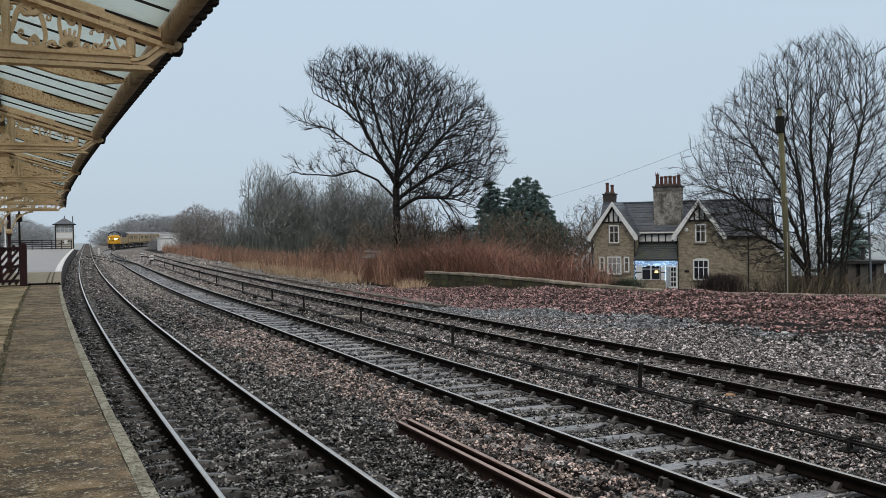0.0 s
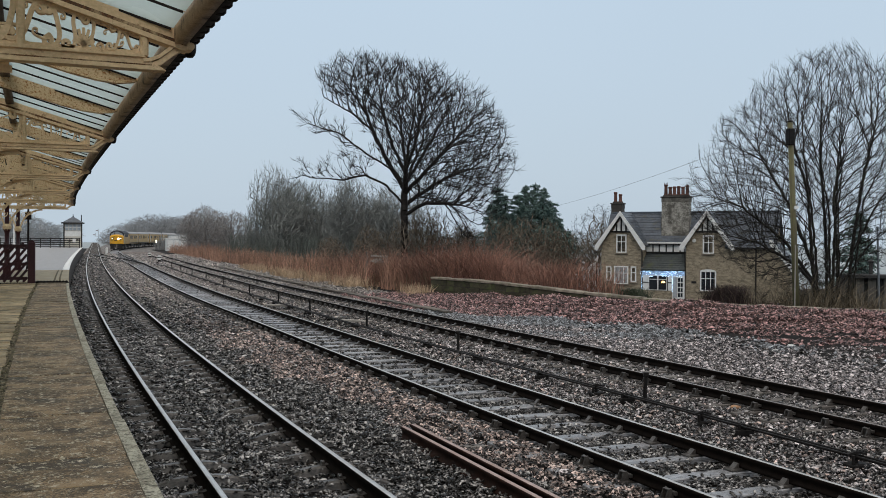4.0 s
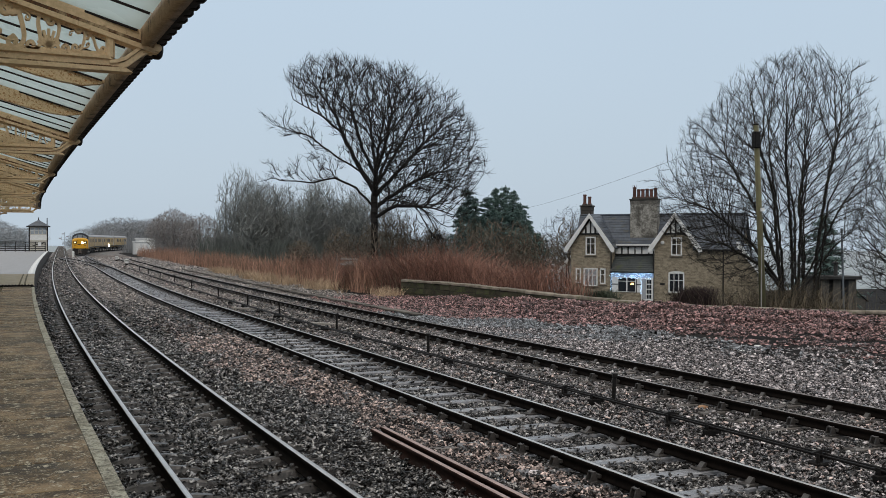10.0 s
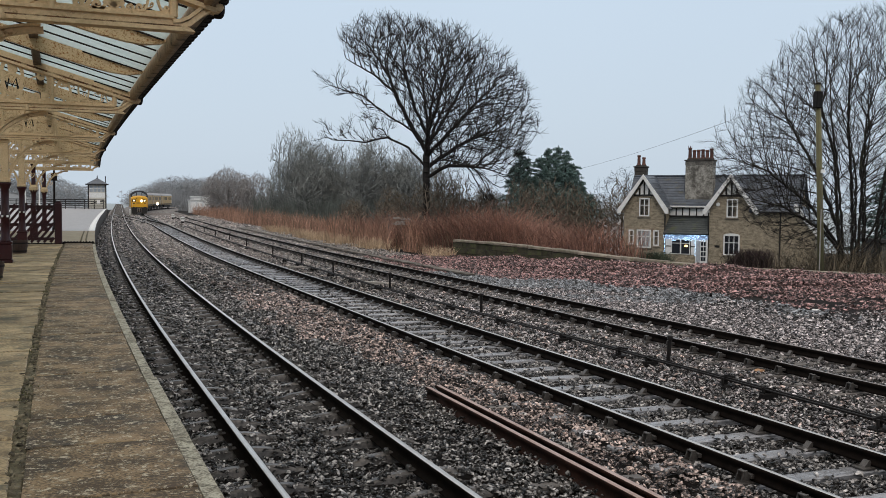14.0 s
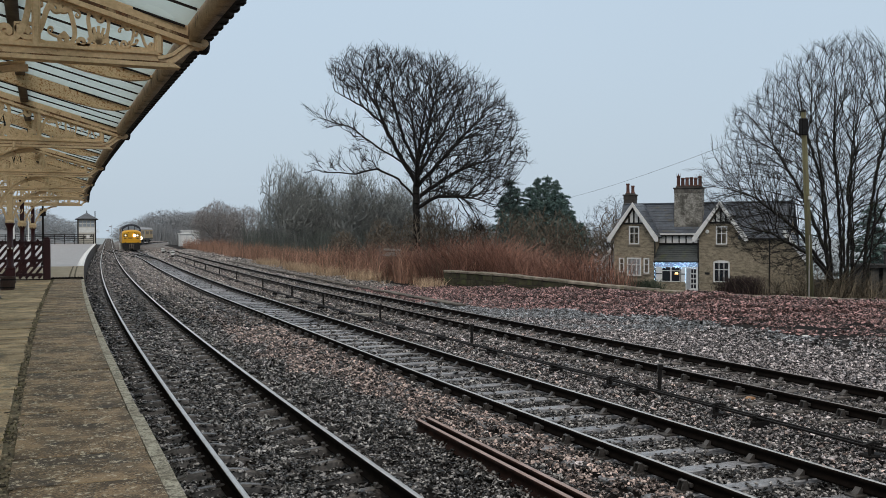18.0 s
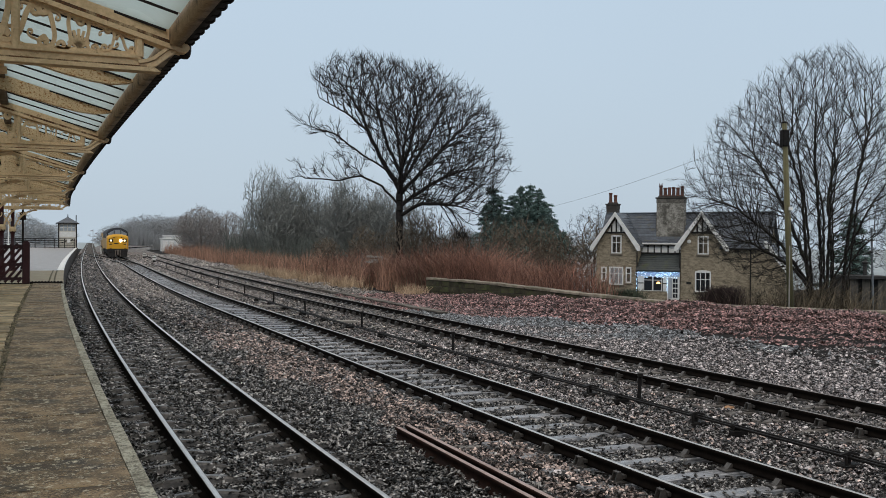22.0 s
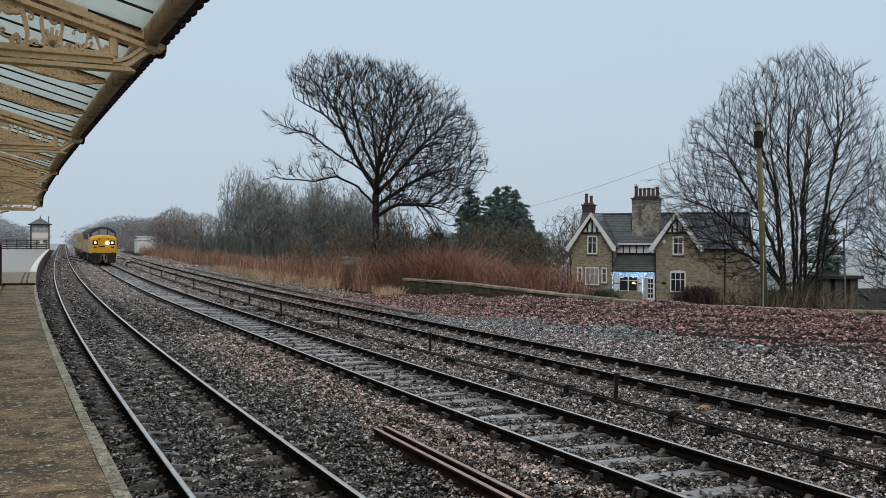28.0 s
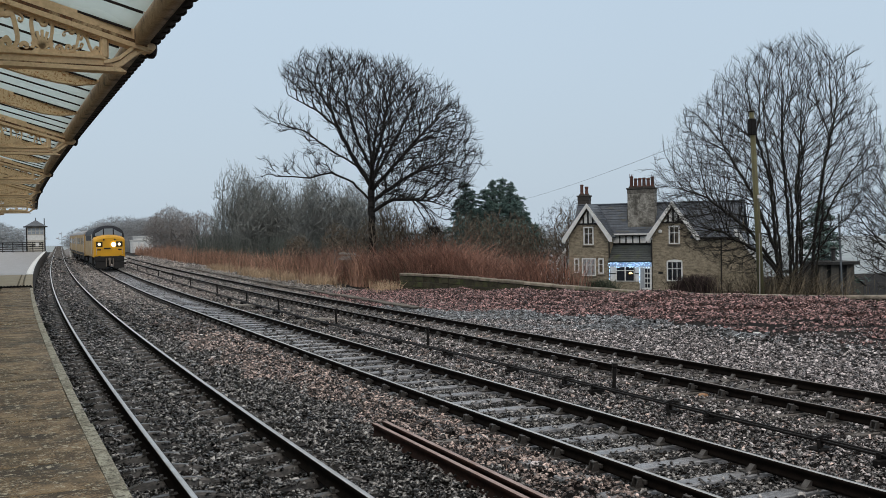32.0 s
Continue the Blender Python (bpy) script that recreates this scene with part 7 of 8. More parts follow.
M_CHIMBAND = mat("weathered dark chimney stone", (0.17, 0.158, 0.14), (0.08, 0.075, 0.066), hard=0.1, rough=0.9, scale=3, fine=12, bump=0.5)
M_POT = mat("terracotta chimney pot", (0.135, 0.06, 0.045), (0.07, 0.036, 0.03), rough=0.8, scale=4, vary=0.25)
M_PANE = mat("dark window glass", (0.03, 0.035, 0.042), (0.02, 0.024, 0.03), rough=0.08, scale=2, bump=0.0, gloss_var=0.03)
M_CURTAIN = mat("pale net curtain", (0.42, 0.44, 0.46), (0.32, 0.34, 0.36), rough=0.6, scale=5)
M_BLUELIGHT = glow("cold blue fairy light", (0.45, 0.70, 1.0), 3.0)
M_WARM = glow("warm room lamp", (1.0, 0.62, 0.22), 2.2)
# Blue-white of lit panes behind the fairy lights, painted as a panel colour.
M_LITBLUE = mat("porch panel painted as lit blue", (0.50, 0.62, 0.80), (0.42, 0.54, 0.72), rough=0.6, scale=4)


def window(parent, x, w, z0, z1, y, cols, rows, curtain=False, arch=False, head=True):
    """A white sash window let into a wall that faces -y."""
    bm = bmesh.new()
    box(bm, x - w / 2 - 0.06, x + w / 2 + 0.06, y - 0.05, y + 0.10, z0 - 0.04, z0 + 0.05, 0.01)
    box(bm, x - w / 2 - 0.06, x - w / 2 + 0.05, y - 0.05, y + 0.10, z0, z1, 0.01)
    box(bm, x + w / 2 - 0.05, x + w / 2 + 0.06, y - 0.05, y + 0.10, z0, z1, 0.01)
    box(bm, x - w / 2 - 0.06, x + w / 2 + 0.06, y - 0.05, y + 0.10, z1 - 0.06, z1 + (0.06 if not arch else 0.0), 0.01)
    if arch:
        pts = [(x - w / 2 - 0.06, z1 - 0.01)] + [(x + (w / 2 + 0.06) * math.cos(a), z1 + 0.16 * math.sin(a)) for a in [math.pi - math.pi * i / 8 for i in range(9)]]
        prism(bm, pts[1:], y - 0.05, y + 0.10)
    for i in range(1, cols):
        xx = x - w / 2 + w * i / cols
        box(bm, xx - 0.03, xx + 0.03, y - 0.03, y + 0.05, z0, z1)
    for j in range(1, rows):
        zz = z0 + (z1 - z0) * (0.62 if rows == 2 else j / rows)
        box(bm, x - w / 2, x + w / 2, y - 0.035, y + 0.05, zz - 0.03, zz + 0.03)
    fr = part("window", bm, M_WHITE, parent, "white painted sash window")
    bm = bmesh.new(); box(bm, x - w / 2, x + w / 2, y + 0.0, y + 0.02, z0, z1); part("pane", bm, M_CURTAIN if curtain else M_PANE, fr)
    bm = bmesh.new(); box(bm, x - w / 2 - 0.16, x + w / 2 + 0.16, y - 0.14, y + 0.02, z0 - 0.16, z0 - 0.04, 0.012); part("sill", bm, M_COPE, fr)
    if head and not arch:
        bm = bmesh.new(); box(bm, x - w / 2 - 0.2, x + w / 2 + 0.2, y - 0.04, y + 0.02, z1 + 0.06, z1 + 0.3, 0.01); part("lintel", bm, M_STONE, fr)


def slab(name, parent, pts, thick, material, label=""):
    """A flat sheet through four points, given thickness downwards."""
    bm = bmesh.new()
    f = bm.faces.new([bm.verts.new(p) for p in pts])
    bm.normal_update()
    r = bmesh.ops.extrude_face_region(bm, geom=[f])
    bmesh.ops.translate(bm, vec=(0, 0, -thick), verts=[e for e in r["geom"] if isinstance(e, bmesh.types.BMVert)])
    bmesh.ops.recalc_face_normals(bm, faces=bm.faces)
    return part(name, bm, material, parent, label)


def slates(name, parent, eave_l, eave_r, ridge_r, ridge_l, material, label="", course=0.26):
    """A roof slope laid in overlapping courses, from the eaves up to the ridge."""
    a, b, c, d = (Vector(p) for p in (eave_l, eave_r, ridge_r, ridge_l))
    n = max(3, int((d - a).length / course))
    nrm = (b - a).cross(d - a).normalized()
    if nrm.z < 0:
        nrm = -nrm
    bm = bmesh.new()
    q = [p - nrm * 0.05 for p in (a, b, c, d)]
    r = [p - nrm * 0.10 for p in (a, b, c, d)]
    top, low = [bm.verts.new(p) for p in q], [bm.verts.new(p) for p in r]
    bm.faces.new(top); bm.faces.new(low[::-1])
    for k in range(4):
        bm.faces.new((top[k], low[k], low[(k + 1) % 4], top[(k + 1) % 4]))
    bmesh.ops.recalc_face_normals(bm, faces=bm.faces)
    roof = part(name, bm, material, parent, label)
    for i in range(n):
        bm = bmesh.new()
        u0, u1 = i / n, min(1.0, (i + 1.25) / n)
        q = [a.lerp(d, u0) + nrm * 0.035, b.lerp(c, u0) + nrm * 0.035, b.lerp(c, u1) + nrm * 0.004, a.lerp(d, u1) + nrm * 0.004]
        r = [p - nrm * 0.045 for p in q]
        top, low = [bm.verts.new(p) for p in q], [bm.verts.new(p) for p in r]
        bm.faces.new(top); bm.faces.new(low[::-1])
        for k in range(4):
            bm.faces.new((top[k], low[k], low[(k + 1) % 4], top[(k + 1) % 4]))
        bmesh.ops.recalc_face_normals(bm, faces=bm.faces)
        part("slate_course", bm, material, roof)
    return roof


def build_house():
    t = thing("stone_house", "brown stone house with two steep white-edged gables and slate roofs", "house", pose(44.96, 70.79, -2.35, 0, 0, -48.34))
    E, P, RW = 4.55, 7.40, 3.0      # eaves, peak, ridge's depth
    # main range behind the gables
    bm = bmesh.new()
    prism(bm, [(1.4, -0.3), (4.9, -0.3), (4.9, E), (RW, P - 0.25), (1.4, 5.0)], -5.2, 9.0, 'x')
    part("main_wall", bm, M_STONE, t)
    bm = bmesh.new(); box(bm, 5.75, 9.0, 0.0, 1.5, -0.3, E); part("wing_wall", bm, M_STONE, t)
    for x0, x1, y, z in ((-5.4, 9.25, 1.1, 4.72), (5.4, 9.25, -0.25, 4.42)):
        slates("roof_slope", t, (x0, y, z), (x1, y, z), (x1, RW, P + 0.06), (x0, RW, P + 0.06), M_SLATE, "wet blue grey slates")
    slab("roof_slope", t, [(-5.4, 5.4, 4.2), (9.25, 5.4, 4.2), (9.25, RW, P + 0.06), (-5.4, RW, P + 0.06)], 0.12, M_SLATE)
    bm = bmesh.new(); box(bm, -5.4, 9.25, RW - 0.12, RW + 0.12, P + 0.0, P + 0.13, 0.03); part("ridge_tiles", bm, M_SLATE, t)
    # the two gables
    for c, nm in ((-3.42, "left"), (3.96, "right")):
        hw, rw = 1.80, 2.12
        bm = bmesh.new()
        prism(bm, [(c - hw, -0.3), (c + hw, -0.3), (c + hw, E + 0.1), (c, P - 0.35), (c - hw, E + 0.1)], 0.0, 1.6)
        part("gable_wall", bm, M_STONE, t)
        for s in (-1, 1):
            slates("gable_roof", t, (c + s * rw, -0.42, E - 0.02), (c + s * rw, RW, E - 0.02), (c, RW, P), (c, -0.42, P), M_SLATE)
            bm = bmesh.new()
            prism(bm, [(c, P + 0.10), (c + s * (rw + 0.12), E - 0.06), (c + s * (rw + 0.12), E - 0.40), (c + s * (rw - 0.12), E - 0.40), (c, P - 0.30)], -0.52, -0.42)
            part("bargeboard", bm, M_WHITE, t, "white painted bargeboard")
        # half-timbered top of the gable
        zt = P - 0.42
        zb = 5.72
        hb = (zt - zb) / (P - E) * rw * 0.86
        bm = bmesh.new(); prism(bm, [(c - hb, zb), (c + hb, zb), (c, zt)], -0.06, 0.0); ht = part("gable_panel", bm, M_WHITE, t)
        for a, b in (((c - hb - 0.1, zb), (c + hb + 0.1, zb)), ((c - 0.42, zb), (c - 0.42, zt - 0.62)), ((c + 0.42, zb), (c + 0.42, zt - 0.62)), ((c, zb), (c, zt - 0.1))):
            bm = bmesh.new(); ribbon(bm, [a, b], 0.13, 0.06); bmesh.ops.translate(bm, vec=(0, -0.08, 0), verts=bm.verts); part("timber", bm, M_TIMBER, ht)
    window(t, -3.42, 0.80, 3.95, 5.42, 0.0, 2, 2)
    window(t, -3.42, 1.15, 1.25, 2.70, 0.0, 3, 2, curtain=True)
    window(t, -4.53, 0.36, 1.5, 2.68, 0.0, 1, 2)
    window(t, -2.33, 0.38, 1.45, 2.68, 0.0, 1, 2)
    window(t, 4.02, 0.80, 3.95, 5.38, 0.0, 2, 2)
    window(t, 4.02, 1.20, 0.85, 2.45, 0.0, 3, 2, arch=True)
    bm = bmesh.new(); lathe(bm, [(0.16, 0), (0.16, 0.06), (0.1, 0.09)], 14, pose(2.85, -0.02, 4.98, 90, 0, 0)); part("alarm_box", bm, M_WHITE, t)
    bm = bmesh.new(); box(bm, 2.65, 3.05, -0.04, 0.0, 1.42, 1.60, 0.01); part("name_plate", bm, M_TIMBER, t, "dark name plate")
    # recess between the gables: half-timbered band, porch
    bm = bmesh.new(); box(bm, -1.6, 2.15, 1.25, 1.4, 3.95, 4.72); band = part("timbered_band", bm, M_WHITE, t)
    for x in (-1.0, -0.45, 0.15, 0.75, 1.35, 1.95):
        bm = bmesh.new(); box(bm, x - 0.05, x + 0.05, 1.2, 1.25, 3.95, 4.70); part("timber", bm, M_TIMBER, band)
    bm = bmesh.new(); box(bm, -1.6, 2.15, 1.2, 1.25, 3.92, 4.02); part("timber", bm, M_TIMBER, band)
    bm = bmesh.new(); box(bm, -1.6, 2.15, 1.0, 1.12, 4.66, 4.84, 0.01); part("fascia", bm, M_WHITE, t)
    porch = slates("porch_roof", t, (-1.62, -0.35, 2.50), (2.12, -0.35, 2.50), (2.12, 1.42, 3.92), (-1.62, 1.42, 3.92), M_SLATEMOSS, "mossy slate lean-to porch roof")
    bm = bmesh.new(); box(bm, -1.6, 1.02, -0.05, 0.08, -0.3, 0.75, 0.01); part("porch_base", bm, M_STONE, t)
    bm = bmesh.new(); box(bm, -1.6, 2.1, -0.06, 0.06, 2.02, 2.42, 0.01); part("porch_head", bm, M_LITBLUE, t, "porch boarding coloured pale blue as if lit")
    for x0, x1, mt in ((-1.55, -1.0, M_WHITE), (0.62, 1.02, M_WHITE)):
        bm = bmesh.new(); box(bm, x0, x1, -0.05, 0.05, 0.75, 2.05, 0.01); part("porch_panel", bm, mt, t)
        bm = bmesh.new(); box(bm, x0 - 0.03, x0 + 0.06, -0.07, -0.04, 0.75, 2.05); part("timber", bm, M_TIMBER, t)
    bm = bmesh.new(); box(bm, -1.6, 1.02, -0.07, -0.04, 1.38, 1.46); part("timber", bm, M_TIMBER, t)
    for x, lit in ((-0.58, False), (0.22, True)):
        bm = bmesh.new(); box(bm, x - 0.40, x + 0.40, -0.08, 0.0, 0.75, 2.02, 0.01); fr = part("window", bm, M_WHITE, t)
        bm = bmesh.new(); box(bm, x - 0.34, x + 0.34, -0.095, -0.082, 0.82, 1.66); part("pane", bm, M_PANE, fr)
        bm = bmesh.new(); box(bm, x - 0.34, x + 0.34, -0.095, -0.082, 1.72, 1.98); part("pane", bm, M_PANE, fr)
        if lit:
            bm = bmesh.new(); lathe(bm, [(0.17, 0), (0.10, 0.16)], 12, pose(x + 0.08, -0.115, 1.40)); part("lamp_shade", bm, M_WARM, fr, "warm glowing lamp shade in the window")
    bm = bmesh.new(); box(bm, 1.05, 2.08, -0.05, 0.05, -0.1, 2.05, 0.01); d = part("door", bm, M_WHITE, t, "white glazed double front door")
    for i in range(2):
        for j in range(4):
            bm = bmesh.new(); x = 1.62 + 0.22 * i; box(bm, x - 0.085, x + 0.085, -0.07, -0.051, 0.25 + 0.42 * j, 0.58 + 0.42 * j); part("pane", bm, M_PANE, d)
    bm = bmesh.new(); box(bm, 1.13, 1.48, -0.07, -0.051, 0.2, 1.9); part("panel", bm, M_CURTAIN, d)
    lights = thing("fairy_lights", "cold blue and white fairy lights along the porch", "lights", pose(44.96, 70.79, -2.35, 0, 0, -48.34))
    rnd = random.Random(2)
    me = bpy.data.meshes.new("bulb"); b = bmesh.new(); bmesh.ops.create_icosphere(b, subdivisions=1, radius=0.028); b.to_mesh(me); b.free(); me.materials.append(M_BLUELIGHT)
    for i in range(95):
        x = -1.6 + 3.65 * rnd.random()
        shared("bulb", me, lights, pose(x, -0.40 + 0.28 * rnd.random(), 2.40 - rnd.choice((0.0, 0.08, 0.18, 0.30, 0.42)) - 0.06 * rnd.random()))
    for x in (-1.58, 1.04):
        for k in range(12):
            shared("bulb", me, lights, pose(x + 0.05 * rnd.random(), -0.12, 0.7 + 0.11 * k))
    bm = bmesh.new(); box(bm, -1.62, 2.1, -0.42, -0.405, 2.40, 2.415); part("cable", bm, M_WIRE, lights)
    # pipes, lean-tos, chimneys
    for x, y, z0, z1 in ((-1.58, -0.06, -0.2, 4.3), (7.85, -0.08, -0.2, 4.3), (2.10, -0.06, 2.4, 4.3)):
        bm = bmesh.new(); cyl(bm, (x, y, z0), (x, y, z1), 0.055, n=8); part("drain_pipe", bm, M_TIMBER, t)
    for x0, x1, y, z in ((-1.6, 2.1, 1.05, 4.66), (5.7, 9.3, -0.32, 4.38)):
        bm = bmesh.new(); box(bm, x0, x1, y - 0.08, y + 0.04, z - 0.05, z + 0.06, 0.02); part("gutter", bm, M_TIMBER, t)
    slab("lean_to_roof", t, [(8.95, -0.2, 4.95), (10.75, -0.2, 2.60), (10.75, 4.2, 2.60), (8.95, 4.2, 4.95)], 0.12, M_SLATE)
    bm = bmesh.new(); prism(bm, [(8.9, 5.05), (9.1, 5.05), (10.85, 2.72), (10.7, 2.42), (8.9, 4.72)], -0.30, -0.2); part("bargeboard", bm, M_WHITE, t)
    bm = bmesh.new(); prism(bm, [(8.98, -0.3), (10.5, -0.3), (10.5, 2.75), (8.98, 4.8)], 0.0, 4.0); part("lean_to_wall", bm, M_STONE, t)
    slab("lean_to_roof", t, [(-5.2, 2.6, 4.9), (-7.3, 2.6, 2.35), (-7.3, 5.0, 2.35), (-5.2, 5.0, 4.9)], 0.12, M_SLATE)
    bm = bmesh.new(); prism(bm, [(-5.25, 4.95), (-7.4, 2.40), (-7.3, 2.1), (-5.25, 4.55)], 2.45, 2.6); part("bargeboard", bm, M_WHITE, t)
    bm = bmesh.new(); prism(bm, [(-5.2, -0.3), (-7.0, -0.3), (-7.0, 2.5), (-5.2, 4.6)], 2.7, 4.8); part("lean_to_wall", bm, M_WHITE, t)
    for x in (-6.6, -6.1, -5.6):
        bm = bmesh.new(); box(bm, x - 0.05, x + 0.05, 2.66, 2.70, 1.0, 2.6 + (x + 6.9) * 1.0); part("timber", bm, M_TIMBER, t)
    for x, y, w, dp, z0, z1, mt, pots in ((0.80, 2.0, 2.35, 0.9, 4.9, 8.75, M_CHIM, 6), (-5.15, 4.2, 1.0, 0.8, 5.4, 8.35, M_CHIMDARK, 2)):
        bm = bmesh.new(); box(bm, x - w / 2, x + w / 2, y - dp / 2, y + dp / 2, z0, z1, 0.02); ch = part("chimney", bm, mt, t, "tall stone chimney stack")
        bm = bmesh.new(); box(bm, x - w / 2 - 0.09, x + w / 2 + 0.09, y - dp / 2 - 0.09, y + dp / 2 + 0.09, z1 - 0.10, z1 + 0.03, 0.03); part("chimney_cap", bm, M_CHIMDARK, ch)
        bm = bmesh.new(); box(bm, x - w / 2 - 0.02, x + w / 2 + 0.02, y - dp / 2 - 0.02, y + dp / 2 + 0.02, z1 - 0.46, z1 - 0.10, 0.02); part("chimney_band", bm, M_CHIMDARK if pots < 3 else M_CHIMBAND, ch)
        bm = bmesh.new(); box(bm, x - w / 2 + 0.10, x + w / 2 - 0.10, y - dp / 2 + 0.08, y + dp / 2 - 0.08, z1 + 0.03, z1 + 0.13, 0.02); part("flaunching", bm, M_CHIMDARK, ch)
        for i in range(pots):
            span = w - 0.5 if pots > 2 else 0.46
            px = x - span / 2 + span * i / (pots - 1)
            h = (0.95, 0.76, 0.78, 0.80, 0.75, 0.86)[i] if pots > 2 else (0.92, 0.72)[i]
            bm = bmesh.new(); lathe(bm, [(0.20, 0), (0.19, 0.08), (0.155, 0.14), (0.14, h - 0.16), (0.175, h - 0.13), (0.175, h - 0.05), (0.15, h)], 10, pose(px, y, z1 + 0.11)); part("chimney_pot", bm, M_POT, ch)
            if pots > 2 and i == 0:
                for k in range(4):
                    bm = bmesh.new(); prism(bm, [(-0.05, 0), (0.05, 0), (0.0, 0.2)], -0.02, 0.02); part("crown_point", bm, M_POT, ch).matrix_basis = pose(px, y, z1 + 0.10 + h) @ pose(0, 0, 0, 0, 0, 90 * k + 20) @ pose(0, -0.14, 0)
    bm = bmesh.new(); cyl(bm, (0.80 - 1.3, 2.0, 5.2), (0.80 - 1.3, 2.0, 7.0), 0.04, n=6); part("drain_pipe", bm, M_TIMBER, t)
    return t


build_house()

# ---- sheds and posts beyond the wall ----
M_SHEDWOOD = mat("grey weathered shed boards", (0.126, 0.12, 0.108), (0.072, 0.0678, 0.06), rough=0.85, scale=3, fine=20, stretch=(6, 6, 0.5), bump=0.4, vary=0.25)
M_FELT = mat("black roofing felt and shed shade", (0.05, 0.05, 0.05), (0.03, 0.03, 0.03), rough=0.7, scale=3)
M_GALV = mat("galvanised steel", (0.22, 0.24, 0.26), (0.15, 0.165, 0.18), rough=0.45, metal=0.5, scale=5)


def build_shed():
    t = thing("flat_roofed_shed", "grey boarded shed with a flat black roof", "shed", pose(43.95, 44.7, -2.0, 0, 0, -20.3))
    for i in (0, 1, 3, 4, 7, 8):
        bm = bmesh.new(); x = -1.9 + 0.235 * i; box(bm, x, x + 0.225, 0, 0.04, -0.3, 2.45 if i % 5 else 2.4); part("board", bm, M_SHEDWOOD, t)
    # Recessed black block stands for the shaded inside of the open shed.
    bm = bmesh.new(); box(bm, -1.9, 0.2, 0.9, 2.6, -0.3, 2.4); part("body", bm, M_FELT, t)
    bm = bmesh.new(); box(bm, -2.1, 0.45, -0.25, 2.8, 2.42, 2.62, 0.02); part("roof", bm, M_FELT, t)
    bm = bmesh.new(); cyl(bm, (-0.62, 1.0, 2.6), (-0.62, 1.0, 3.35), 0.12, n=10); part("stove_pipe", bm, M_FELT, t)
    bm = bmesh.new(); lathe(bm, [(0.12, 0), (0.2, 0.05), (0.2, 0.12), (0.03, 0.2)], 10, pose(-0.62, 1.0, 3.3)); part("cowl", bm, M_FELT, t)
    t = thing("gabled_shed", "small grey shed with a dark pitched roof", "shed", pose(50.8, 51.6, -2.5, 0, 0, -20.3) @ Matrix.Scale(0.78, 4))
    bm = bmesh.new(); prism(bm, [(-1.1, -0.3), (1.1, -0.3), (1.1, 1.5), (0, 2.4), (-1.1, 1.5)], 0, 2.5); part("body", bm, M_SHEDWOOD, t)
    for s in (-1, 1):
        slab("roof_slope", t, [(0, -0.15, 2.52), (s * 1.3, -0.15, 1.45), (s * 1.3, 2.7, 1.45), (0, 2.7, 2.52)], 0.07, M_FELT)
    t = thing("steel_post", "tall thin galvanised post beyond the wall", "post", pose(35.75, 36.9, -1.6))
    bm = bmesh.new(); cyl(bm, (0, 0, -0.3), (-0.15, 0.05, 4.85), 0.055, n=8); part("shaft", bm, M_GALV, t)
    bm = bmesh.new(); lathe(bm, [(0.07, 0), (0.07, 0.05), (0.03, 0.08)], 8, pose(-0.15, 0.05, 4.83)); part("cap", bm, M_GALV, t)


build_shed()

# ---- far end: signal box, railings, lamps, cabinets ----
M_CREAMWOOD = mat("cream boarded timber", (0.55, 0.52, 0.45), (0.45, 0.43, 0.37), rough=0.6, scale=3, stretch=(0.5, 0.5, 6))


# Cabin panes: haze is put into the glass's light base colour.
M_SBPANE = mat("cabin glass paled for haze", (0.42, 0.46, 0.49), (0.22, 0.25, 0.28), rough=0.12, scale=1, bump=0, gloss_var=0.05)


